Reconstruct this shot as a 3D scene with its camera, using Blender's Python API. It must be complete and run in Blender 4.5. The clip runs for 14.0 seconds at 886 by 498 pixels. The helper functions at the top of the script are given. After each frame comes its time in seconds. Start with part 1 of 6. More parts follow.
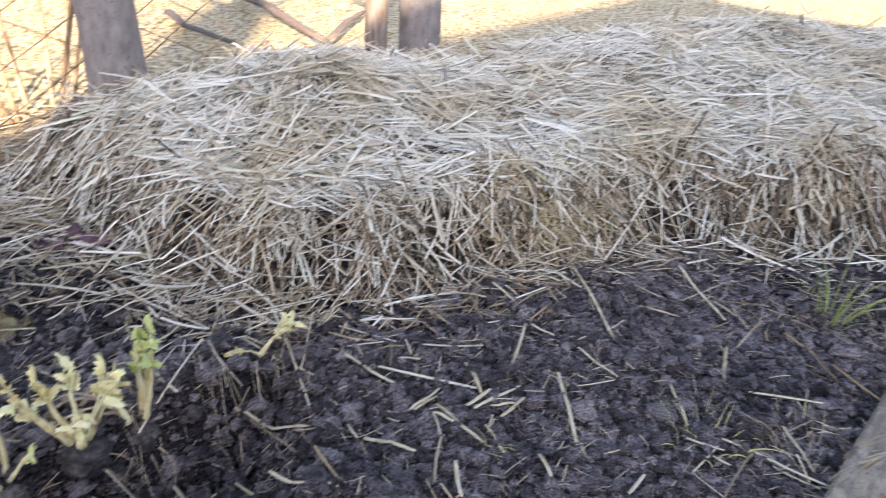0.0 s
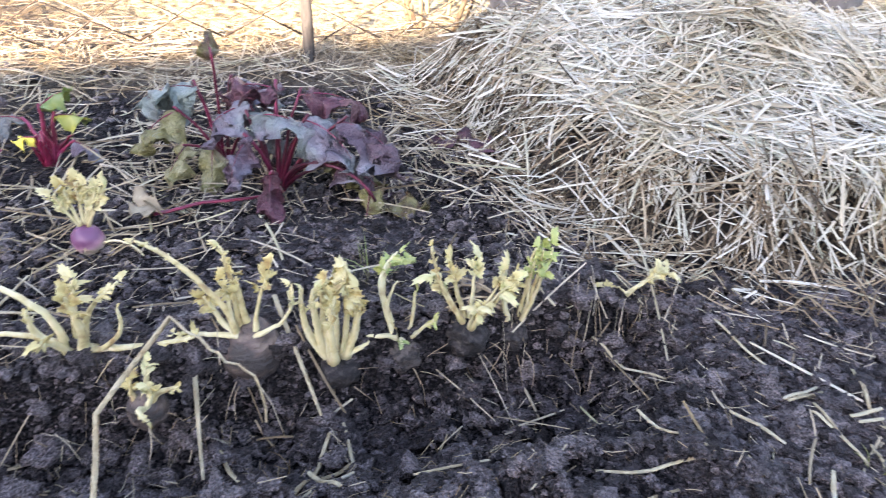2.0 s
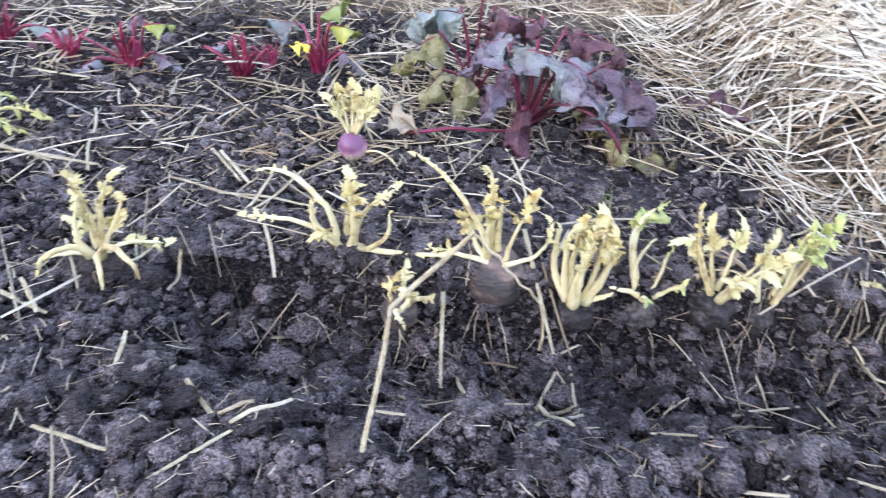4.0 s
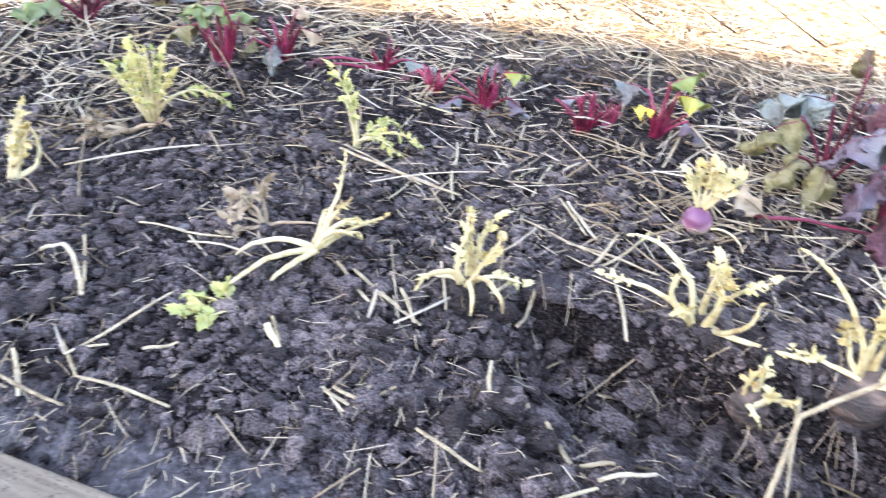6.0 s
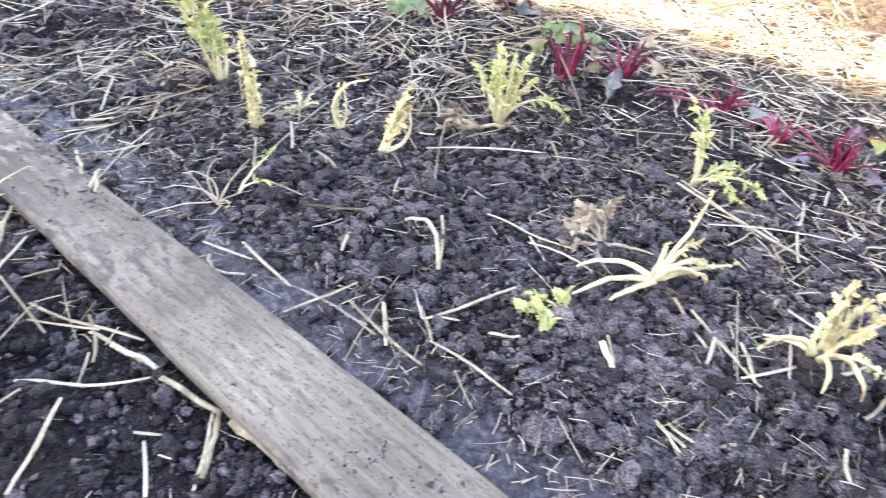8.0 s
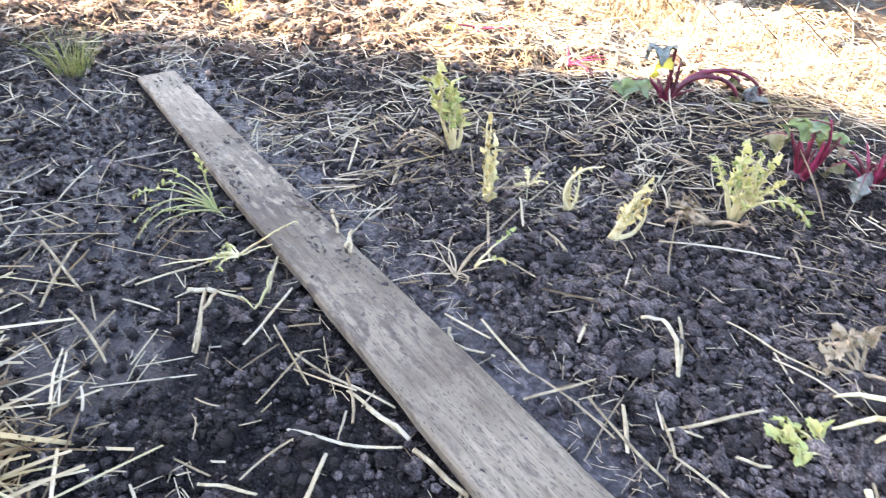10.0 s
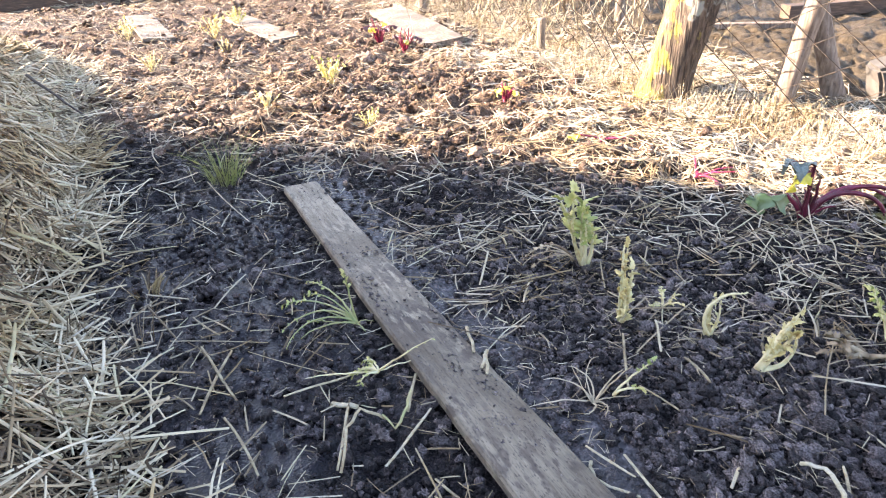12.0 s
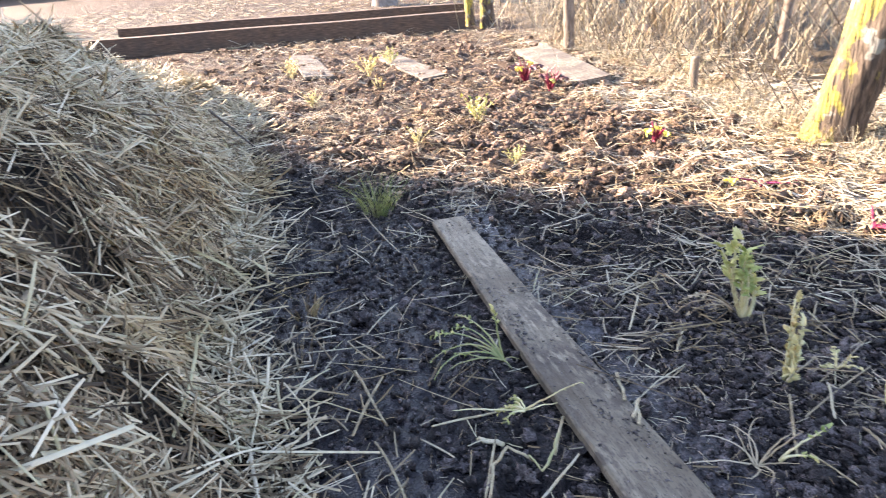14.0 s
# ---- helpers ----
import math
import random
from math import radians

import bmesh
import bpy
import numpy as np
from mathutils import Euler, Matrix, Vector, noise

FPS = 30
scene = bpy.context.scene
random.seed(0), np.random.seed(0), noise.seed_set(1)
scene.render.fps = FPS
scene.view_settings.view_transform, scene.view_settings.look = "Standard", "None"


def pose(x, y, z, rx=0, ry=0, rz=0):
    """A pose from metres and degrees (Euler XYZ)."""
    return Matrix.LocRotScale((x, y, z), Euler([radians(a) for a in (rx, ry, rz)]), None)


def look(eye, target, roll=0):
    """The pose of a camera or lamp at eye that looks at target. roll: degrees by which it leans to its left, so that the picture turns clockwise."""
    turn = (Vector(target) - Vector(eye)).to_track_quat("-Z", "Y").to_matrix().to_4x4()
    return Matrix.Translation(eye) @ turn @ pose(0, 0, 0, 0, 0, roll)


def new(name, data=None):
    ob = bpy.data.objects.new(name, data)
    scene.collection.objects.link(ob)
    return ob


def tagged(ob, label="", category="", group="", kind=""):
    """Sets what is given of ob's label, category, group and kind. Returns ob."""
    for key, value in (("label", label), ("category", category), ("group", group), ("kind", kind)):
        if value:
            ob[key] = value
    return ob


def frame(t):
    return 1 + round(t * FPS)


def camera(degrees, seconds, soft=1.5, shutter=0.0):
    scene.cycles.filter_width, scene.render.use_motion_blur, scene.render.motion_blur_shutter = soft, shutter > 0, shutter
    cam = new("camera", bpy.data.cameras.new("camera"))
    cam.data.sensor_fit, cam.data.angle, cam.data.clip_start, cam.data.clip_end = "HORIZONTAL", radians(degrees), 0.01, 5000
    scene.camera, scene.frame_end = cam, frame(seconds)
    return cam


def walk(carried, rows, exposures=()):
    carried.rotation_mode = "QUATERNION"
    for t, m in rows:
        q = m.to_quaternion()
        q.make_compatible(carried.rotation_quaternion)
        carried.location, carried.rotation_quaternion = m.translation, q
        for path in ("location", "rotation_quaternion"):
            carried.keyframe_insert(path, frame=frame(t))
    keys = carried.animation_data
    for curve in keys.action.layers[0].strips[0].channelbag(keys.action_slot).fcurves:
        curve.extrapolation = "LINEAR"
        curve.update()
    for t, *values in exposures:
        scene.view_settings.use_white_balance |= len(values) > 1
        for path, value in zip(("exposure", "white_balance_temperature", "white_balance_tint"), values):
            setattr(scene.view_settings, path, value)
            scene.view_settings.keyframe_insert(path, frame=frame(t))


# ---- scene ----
cam = camera(67.2, 14.0, 1.0, 0.45)
# Everything is laid out in spans of UNIT metres and brought to metres at the end.
UNIT = 0.7
PATH = [
    (0, (0.022, 0.038, 0.943), (0.042, 1.786, -0.029), 4.3),
    (0.5, (-0.043, 0.037, 0.931), (-0.214, 1.74, -0.104), 4.9),
    (1, (-0.092, 0.017, 0.911), (-0.452, 1.666, -0.162), 4.9),
    (1.5, (-0.159, -0.004, 0.903), (-0.722, 1.546, -0.228), 5.1),
    (2, (-0.209, -0.023, 0.899), (-0.92, 1.446, -0.258), 5.1),
    (2.5, (-0.242, -0.037, 0.892), (-1.031, 1.353, -0.31), 5.0),
    (2.7, (-0.247, -0.04, 0.888), (-1.057, 1.311, -0.345), 4.8),
    (4.8, (-0.414, -0.22, 0.877), (-1.578, 0.772, -0.413), 5.9),
    (5, (-0.428, -0.239, 0.886), (-1.628, 0.724, -0.393), 5.8),
    (5.5, (-0.463, -0.299, 0.898), (-1.769, 0.526, -0.374), 5.1),
    (6, (-0.502, -0.375, 0.919), (-1.914, 0.276, -0.34), 3.0),
    (6.5, (-0.529, -0.453, 0.927), (-2.015, 0.06, -0.308), 3.2),
    (7, (-0.538, -0.527, 0.931), (-2.068, -0.139, -0.297), 3.3),
    (7.5, (-0.545, -0.595, 0.927), (-2.095, -0.351, -0.313), 3.8),
    (8, (-0.545, -0.655, 0.929), (-2.109, -0.587, -0.315), 3.1),
    (8.5, (-0.557, -0.706, 0.956), (-2.124, -0.802, -0.282), 0.9),
    (8.7, (-0.558, -0.731, 0.963), (-2.132, -0.862, -0.263), 1.2),
    (10.8, (-0.562, -0.932, 1.065), (-2.174, -1.429, -0.01), -0.3),
    (11, (-0.566, -0.941, 1.076), (-2.193, -1.46, 0.035), -0.4),
    (11.5, (-0.552, -0.959, 1.103), (-2.182, -1.575, 0.122), -2.2),
    (12, (-0.553, -0.976, 1.122), (-2.184, -1.659, 0.187), -2.5),
    (12.5, (-0.539, -0.985, 1.129), (-2.161, -1.727, 0.223), -2.6),
    (13, (-0.524, -1.0, 1.138), (-2.129, -1.858, 0.309), -3.1),
    (13.5, (-0.522, -1.008, 1.141), (-2.081, -1.941, 0.304), -4.0),
    (14, (-0.512, -1.034, 1.144), (-2.012, -2.07, 0.321), -4.6),
]
walk(cam, [(t, look(UNIT * Vector(eye), UNIT * Vector(target), roll)) for t, eye, target, roll in PATH], exposures=[(0.0, 2.95, 7600, 25), (1.5, 3.24, 7500, 25), (2.5, 3.42, 7400, 25), (5.0, 3.9, 7700, 26), (8.5, 4.0, 7900, 25), (11.0, 3.45, 7600, 23), (14.0, 2.85, 7200, 22)])

# ---- light ----
world = bpy.data.worlds.new("world")
scene.world = world
world.use_nodes = True
SUN_ELEVATION, SUN_FROM = 22.0, (0.13, -0.99)
sky = world.node_tree.nodes.new("ShaderNodeTexSky")
sky.sky_type, sky.sun_disc = "NISHITA", False
sky.sun_elevation = radians(SUN_ELEVATION)
sky.sun_rotation = math.atan2(SUN_FROM[0], SUN_FROM[1])
sky.dust_density = 0.6
back = world.node_tree.nodes["Background"]
back.inputs["Strength"].default_value = 0.12
world.node_tree.links.new(sky.outputs["Color"], back.inputs["Color"])
sun = new("sun", bpy.data.lights.new("sun", "SUN"))
sun.data.energy, sun.data.angle, sun.data.color = 5.0, radians(0.6), (1.0, 0.88, 0.70)
_e = radians(SUN_ELEVATION)
sun.matrix_world = look((0, 0, 0), (-SUN_FROM[0] * math.cos(_e), -SUN_FROM[1] * math.cos(_e), -math.sin(_e)))


# ---- materials ----
def material(name, rough=0.7, metal=0.0):
    m = bpy.data.materials.new(name)
    m.use_nodes = True
    b = m.node_tree.nodes["Principled BSDF"]
    b.inputs["Roughness"].default_value, b.inputs["Metallic"].default_value = rough, metal
    return m, m.node_tree.nodes, m.node_tree.links, b


def noise_node(nodes, links, scale, detail=5.0, stretch=None, coords="Object"):
    tc = nodes.new("ShaderNodeTexCoord")
    n = nodes.new("ShaderNodeTexNoise")
    n.inputs["Scale"].default_value, n.inputs["Detail"].default_value = scale / UNIT, detail
    source = tc.outputs[coords]
    if stretch:
        mp = nodes.new("ShaderNodeMapping")
        mp.inputs["Scale"].default_value = stretch
        links.new(source, mp.inputs["Vector"])
        source = mp.outputs["Vector"]
    links.new(source, n.inputs["Vector"])
    return n.outputs["Fac"]


def ramp(nodes, links, source, stops):
    r = nodes.new("ShaderNodeValToRGB")
    while len(r.color_ramp.elements) < len(stops):
        r.color_ramp.elements.new(0.5)
    for e, (at, colour) in zip(r.color_ramp.elements, stops):
        e.position, e.color = at, (*colour, 1) if len(colour) == 3 else colour
    links.new(source, r.inputs["Fac"])
    return r.outputs["Color"]


def blend(nodes, links, fac, a, b, kind="MIX"):
    x = nodes.new("ShaderNodeMix")
    x.data_type, x.blend_type = "RGBA", kind
    for socket, value in ((x.inputs["Factor"], fac), (x.inputs["A"], a), (x.inputs["B"], b)):
        if isinstance(value, (int, float)):
            socket.default_value = value
        elif isinstance(value, tuple):
            socket.default_value = (*value, 1)
        else:
            links.new(value, socket)
    return x.outputs["Result"]


def bump(nodes, links, bsdf, height, strength, distance):
    b = nodes.new("ShaderNodeBump")
    b.inputs["Strength"].default_value, b.inputs["Distance"].default_value = strength, distance * UNIT
    links.new(height, b.inputs["Height"])
    links.new(b.outputs["Normal"], bsdf.inputs["Normal"])


def mapped(nodes, links, value, lo, hi):
    x = nodes.new("ShaderNodeMapRange")
    x.inputs["To Min"].default_value, x.inputs["To Max"].default_value = lo, hi
    links.new(value, x.inputs["Value"])
    return x.outputs["Result"]


def soil_material(masks, dried=False, muddy=False):
    m, n, l, b = material("wet_soil" if masks else "sunlit_clod" if dried else "muddy_clod" if muddy else "soil_clod")
    fine = noise_node(n, l, 210, 8)
    coarse = noise_node(n, l, 9, 4)
    wide = noise_node(n, l, 3.2, 5)
    if masks:
        # sheet kept near-black so that gaps between crumbs look shaded
        colour = ramp(n, l, fine, [(0.38, (0.008, 0.0071, 0.0075)), (0.5, (0.030, 0.0267, 0.028)), (0.64, (0.082, 0.073, 0.076))])
        # cell rims darkened to paint shade into the crevices between crumbs
        crevice_shade = n.new("ShaderNodeTexVoronoi")
        crevice_shade.inputs["Scale"].default_value = 95 / UNIT
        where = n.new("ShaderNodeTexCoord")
        l.new(where.outputs["Object"], crevice_shade.inputs["Vector"])
        colour = blend(n, l, 0.8, colour, ramp(n, l, crevice_shade.outputs["Distance"], [(0.1, (1.4, 1.38, 1.37)), (0.45, (0.9, 0.9, 0.9)), (0.7, (0.38, 0.38, 0.38))]), "MULTIPLY")
    else:
        colour = ramp(n, l, fine, [(0.36, (0.044, 0.039, 0.040)), (0.5, (0.138, 0.122, 0.125)), (0.64, (0.225, 0.201, 0.203))])
        g = n.new("ShaderNodeNewGeometry")
        shade = ramp(n, l, g.outputs["Random Per Island"], [(0.0, (0.24, 0.235, 0.235)), (0.45, (0.70, 0.69, 0.70)), (0.85, (1.15, 1.13, 1.12)), (1.0, (1.45, 1.40, 1.34))])
        colour = blend(n, l, 1.0, colour, shade, "MULTIPLY")
    # damp and drying patches
    colour = blend(n, l, 1.0, colour, ramp(n, l, wide, [(0.32, (0.66, 0.65, 0.68)), (0.5, (0.98, 0.97, 0.97)), (0.68, (1.3, 1.25, 1.2))]), "MULTIPLY")
    rough = mapped(n, l, noise_node(n, l, 60, 4), 0.22, 0.72)
    if muddy:
        colour = blend(n, l, 1.0, colour, (0.15, 0.138, 0.155), "MULTIPLY")
    # brown copy of the clod tone: drying soil with the sun's brightness painted in
    if dried:
        rough = mapped(n, l, coarse, 0.6, 0.9)
        brown = ramp(n, l, fine, [(0.30, (0.075, 0.048, 0.036)), (0.5, (0.31, 0.225, 0.175)), (0.70, (0.58, 0.48, 0.40))])
        colour = blend(n, l, 1.0, brown, shade, "MULTIPLY")
        colour = blend(n, l, 1.0, colour, ramp(n, l, wide, [(0.35, (0.6, 0.56, 0.55)), (0.65, (1.25, 1.22, 1.2))]), "MULTIPLY")
    if masks:
        def mask(name):
            a = n.new("ShaderNodeAttribute")
            a.attribute_name = name
            return a.outputs["Fac"]
        dry = ramp(n, l, noise_node(n, l, 30, 8), [(0.3, (0.050, 0.038, 0.026)), (0.55, (0.095, 0.076, 0.053)), (0.75, (0.155, 0.129, 0.093))])
        # lighter yard tone that takes over northward, set by brightness alone
        litter = ramp(n, l, noise_node(n, l, 26, 9), [(0.36, (0.10, 0.075, 0.040)), (0.48, (0.33, 0.265, 0.145)), (0.68, (0.58, 0.51, 0.33))])
        mulch = ramp(n, l, noise_node(n, l, 70, 8), [(0.3, (0.09, 0.072, 0.052)), (0.7, (0.32, 0.26, 0.18))])
        mud = ramp(n, l, noise_node(n, l, 60, 9), [(0.3, (0.008, 0.0073, 0.0083)), (0.5, (0.038, 0.0345, 0.038)), (0.7, (0.098, 0.089, 0.094))])
        colour = blend(n, l, mask("wet"), colour, mud)
        colour = blend(n, l, mapped(n, l, mask("pale"), 0.0, 0.8), colour, ramp(n, l, fine, [(0.32, (0.060, 0.055, 0.057)), (0.5, (0.175, 0.159, 0.163)), (0.68, (0.30, 0.275, 0.278))]))
        # sunlit end: dark sheet painting shade between the bright clods
        colour = blend(n, l, mask("dry"), colour, ramp(n, l, fine, [(0.35, (0.030, 0.020, 0.015)), (0.7, (0.20, 0.145, 0.11))]))
        colour = blend(n, l, mask("mulch"), colour, mulch)
        colour = blend(n, l, mask("yard"), colour, blend(n, l, mask("bleached"), dry, litter))
        colour = blend(n, l, mapped(n, l, mask("soaked"), 0.0, 0.95), colour, blend(n, l, 1.0, colour, (0.26, 0.245, 0.29), "MULTIPLY"))
        wetness = n.new("ShaderNodeMath")
        wetness.operation = "MULTIPLY_ADD"
        l.new(mask("wet"), wetness.inputs[0])
        wetness.inputs[1].default_value = -0.24
        l.new(rough, wetness.inputs[2])
        soaked = n.new("ShaderNodeMath")
        soaked.operation = "MULTIPLY_ADD"
        l.new(mask("soaked"), soaked.inputs[0])
        soaked.inputs[1].default_value = -0.16
        l.new(wetness.outputs[0], soaked.inputs[2])
        rough = soaked.outputs[0]
    l.new(colour, b.inputs["Base Color"])
    l.new(rough, b.inputs["Roughness"])
    grain = n.new("ShaderNodeTexVoronoi")
    grain.inputs["Scale"].default_value = (130 if masks else 300) / UNIT
    tc = n.new("ShaderNodeTexCoord")
    l.new(tc.outputs["Object"], grain.inputs["Vector"])
    mix = n.new("ShaderNodeMath")
    mix.operation = "SUBTRACT"
    l.new(fine, mix.inputs[0])
    l.new(grain.outputs["Distance"], mix.inputs[1])
    bump(n, l, b, mix.outputs[0], 1.0, 0.014 if masks else 0.006)
    if masks:
        keep = n.new("ShaderNodeMapRange")
        keep.inputs["To Min"].default_value, keep.inputs["To Max"].default_value = 0.9, 0.30
        smoothed = n.new("ShaderNodeMath")
        smoothed.operation = "MULTIPLY_ADD"
        l.new(mask("soaked"), smoothed.inputs[0])
        smoothed.inputs[1].default_value = 0.45
        l.new(mask("wet"), smoothed.inputs[2])
        settled = n.new("ShaderNodeMath")
        settled.operation = "MULTIPLY_ADD"
        l.new(mask("pale"), settled.inputs[0])
        settled.inputs[1].default_value = 0.5
        l.new(smoothed.outputs[0], settled.inputs[2])
        l.new(settled.outputs[0], keep.inputs["Value"])
        l.new(keep.outputs[0], b.inputs["Normal"].links[0].from_node.inputs["Strength"])
    b.inputs["Specular IOR Level"].default_value = 0.1 if dried else 0.35 if muddy else 0.22
    if masks:
        sheen = n.new("ShaderNodeMath")
        sheen.operation = "MAXIMUM"
        l.new(mapped(n, l, mask("wet"), 0.05, 0.30), sheen.inputs[0])
        l.new(mapped(n, l, mask("soaked"), 0.05, 0.18), sheen.inputs[1])
        l.new(sheen.outputs[0], b.inputs["Specular IOR Level"])
    return m


def straw_material(name, stops, rough=0.6, stained=0.85):
    m, n, l, b = material(name, rough)
    g = n.new("ShaderNodeNewGeometry")
    colour = ramp(n, l, g.outputs["Random Per Island"], stops)
    streak = noise_node(n, l, 45, 4)
    colour = blend(n, l, mapped(n, l, streak, 0.0, 0.35), colour, (0.12, 0.09, 0.055))
    area = ramp(n, l, noise_node(n, l, 2.6, 4), [(0.36, (0.76, 0.64, 0.46)), (0.48, (0.97, 0.95, 0.91)), (0.62, (1.10, 1.10, 1.12))])
    colour = blend(n, l, stained, colour, area, "MULTIPLY")
    l.new(colour, b.inputs["Base Color"])
    b.inputs["Specular IOR Level"].default_value = 0.3
    bump(n, l, b, noise_node(n, l, 300, 4, (1, 1, 1)), 0.6, 0.0015)
    return m


def stalk_material(name, stops, scale=14, rough=0.45, glow=0.15):
    """A living or withering plant surface: colour varies along it and from piece to piece."""
    m, n, l, b = material(name, rough)
    o = n.new("ShaderNodeObjectInfo")
    add = n.new("ShaderNodeMath")
    add.operation = "MULTIPLY_ADD"
    l.new(o.outputs["Random"], add.inputs[0])
    add.inputs[1].default_value = 0.35
    l.new(noise_node(n, l, scale, 5), add.inputs[2])
    sub = n.new("ShaderNodeMath")
    sub.operation = "SUBTRACT"
    l.new(add.outputs[0], sub.inputs[0])
    sub.inputs[1].default_value = 0.17
    colour = ramp(n, l, sub.outputs[0], stops)
    l.new(colour, b.inputs["Base Color"])
    b.inputs["Subsurface Weight"].default_value = glow
    b.inputs["Subsurface Radius"].default_value = (0.01, 0.008, 0.004)
    b.inputs["Subsurface Scale"].default_value = 0.3
    bump(n, l, b, noise_node(n, l, 120, 4), 0.35 if glow else 1.0, 0.002 if glow else 0.008)
    return m


def wood_material(name, dark, mid, light, stretch, dirt=0.3, rough=0.8):
    m, n, l, b = material(name, rough)
    grain = noise_node(n, l, 6, 8, stretch)
    colour = ramp(n, l, grain, [(0.3, dark), (0.5, mid), (0.7, light)])
    stain = ramp(n, l, noise_node(n, l, 5, 6), [(0.45, (0, 0, 0)), (0.62, (1, 1, 1))])
    colour = blend(n, l, mapped(n, l, stain, 0.0, dirt), colour, (0.055, 0.045, 0.040))
    speck = ramp(n, l, noise_node(n, l, 90, 3), [(0.62, (0, 0, 0)), (0.70, (1, 1, 1))])
    colour = blend(n, l, mapped(n, l, speck, 0.0, dirt + 0.3), colour, (0.03, 0.025, 0.022))
    l.new(colour, b.inputs["Base Color"])
    bump(n, l, b, grain, 0.5, 0.004)
    return m


def plank_material():
    m, n, l, b = material("weathered_plank", 0.75)
    grain = noise_node(n, l, 5, 10, (1.0, 16, 16))
    fibre = noise_node(n, l, 26, 8, (0.8, 14, 14))
    colour = ramp(n, l, grain, [(0.25, (0.172, 0.149, 0.112)), (0.5, (0.252, 0.222, 0.172)), (0.75, (0.315, 0.282, 0.220))])
    colour = blend(n, l, 1.0, colour, ramp(n, l, fibre, [(0.3, (0.82, 0.81, 0.79)), (0.6, (1.06, 1.05, 1.04))]), "MULTIPLY")
    blot = ramp(n, l, noise_node(n, l, 3.0, 9), [(0.36, (0.55, 0.51, 0.48)), (0.5, (0.95, 0.93, 0.91)), (0.64, (1.25, 1.23, 1.2))])
    colour = blend(n, l, 1.0, colour, blot, "MULTIPLY")
    # tone ramp along the plank, darker toward the near end
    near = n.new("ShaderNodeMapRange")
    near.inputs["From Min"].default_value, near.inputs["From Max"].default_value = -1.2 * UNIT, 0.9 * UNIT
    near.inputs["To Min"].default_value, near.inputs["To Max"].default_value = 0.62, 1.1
    # trodden mud: heavy past the middle, thin smears elsewhere
    tc = n.new("ShaderNodeTexCoord")
    sep = n.new("ShaderNodeSeparateXYZ")
    l.new(tc.outputs["Object"], sep.inputs[0])
    far = n.new("ShaderNodeMapRange")
    off = n.new("ShaderNodeMath")
    off.operation = "SUBTRACT"
    l.new(sep.outputs["X"], off.inputs[0])
    off.inputs[1].default_value = 0.35 * UNIT
    away = n.new("ShaderNodeMath")
    away.operation = "ABSOLUTE"
    l.new(off.outputs[0], away.inputs[0])
    far.inputs["From Min"].default_value, far.inputs["From Max"].default_value = 0.2 * UNIT, 1.0 * UNIT
    far.inputs["To Min"].default_value, far.inputs["To Max"].default_value = 0.10, -0.09
    l.new(away.outputs[0], far.inputs["Value"])
    add = n.new("ShaderNodeMath")
    add.operation = "ADD"
    l.new(noise_node(n, l, 34, 14, (0.6, 1.5, 1)), add.inputs[0])
    l.new(far.outputs[0], add.inputs[1])
    # the tone ramp, apart from the mud
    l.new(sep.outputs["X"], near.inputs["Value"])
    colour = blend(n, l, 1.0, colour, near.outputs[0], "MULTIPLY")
    mud = ramp(n, l, add.outputs[0], [(0.46, (0, 0, 0)), (0.60, (1, 1, 1))])
    smear = ramp(n, l, noise_node(n, l, 6, 8), [(0.38, (0.15, 0.15, 0.15)), (0.62, (0.8, 0.8, 0.8))])
    colour = blend(n, l, blend(n, l, 1.0, mud, smear, "MULTIPLY"), colour, (0.060, 0.048, 0.042))
    crumb = ramp(n, l, noise_node(n, l, 170, 6, (0.6, 1.5, 1)), [(0.56, (0, 0, 0)), (0.66, (0.75, 0.75, 0.75))])
    colour = blend(n, l, crumb, colour, (0.05, 0.042, 0.037))
    l.new(colour, b.inputs["Base Color"])
    b.inputs["Specular IOR Level"].default_value = 0.25
    tall = blend(n, l, 0.5, blend(n, l, 0.5, fibre, grain), noise_node(n, l, 60, 8))
    bump(n, l, b, tall, 0.9, 0.008)
    return m


SOIL, CLOD, SUNLIT_CLOD, MUD_CLOD = soil_material(True), soil_material(False), soil_material(False, True), soil_material(False, False, True)
STRAW = straw_material("dry_straw", [(0.0, (0.07, 0.05, 0.03)), (0.2, (0.23, 0.20, 0.14)), (0.45, (0.53, 0.50, 0.405)), (0.8, (0.70, 0.685, 0.59)), (1.0, (0.40, 0.42, 0.30))], 0.6, 0.62)
STRAW_OLD = straw_material("weathered_shade_straw", [(0.0, (0.13, 0.095, 0.06)), (0.3, (0.33, 0.27, 0.18)), (0.7, (0.50, 0.44, 0.33)), (1.0, (0.42, 0.40, 0.27))])
STRAW_PALE = straw_material("bleached_straw", [(0.0, (0.34, 0.27, 0.165)), (0.35, (0.60, 0.55, 0.43)), (0.8, (0.75, 0.72, 0.61)), (1.0, (0.52, 0.50, 0.36))], 0.6, 0.62)
# near-black tones that paint gap shade low in the heaps
STRAW_SHADE = straw_material("shade_dark_straw", [(0.0, (0.010, 0.007, 0.004)), (0.45, (0.050, 0.033, 0.018)), (0.8, (0.13, 0.092, 0.052)), (1.0, (0.26, 0.20, 0.125))])
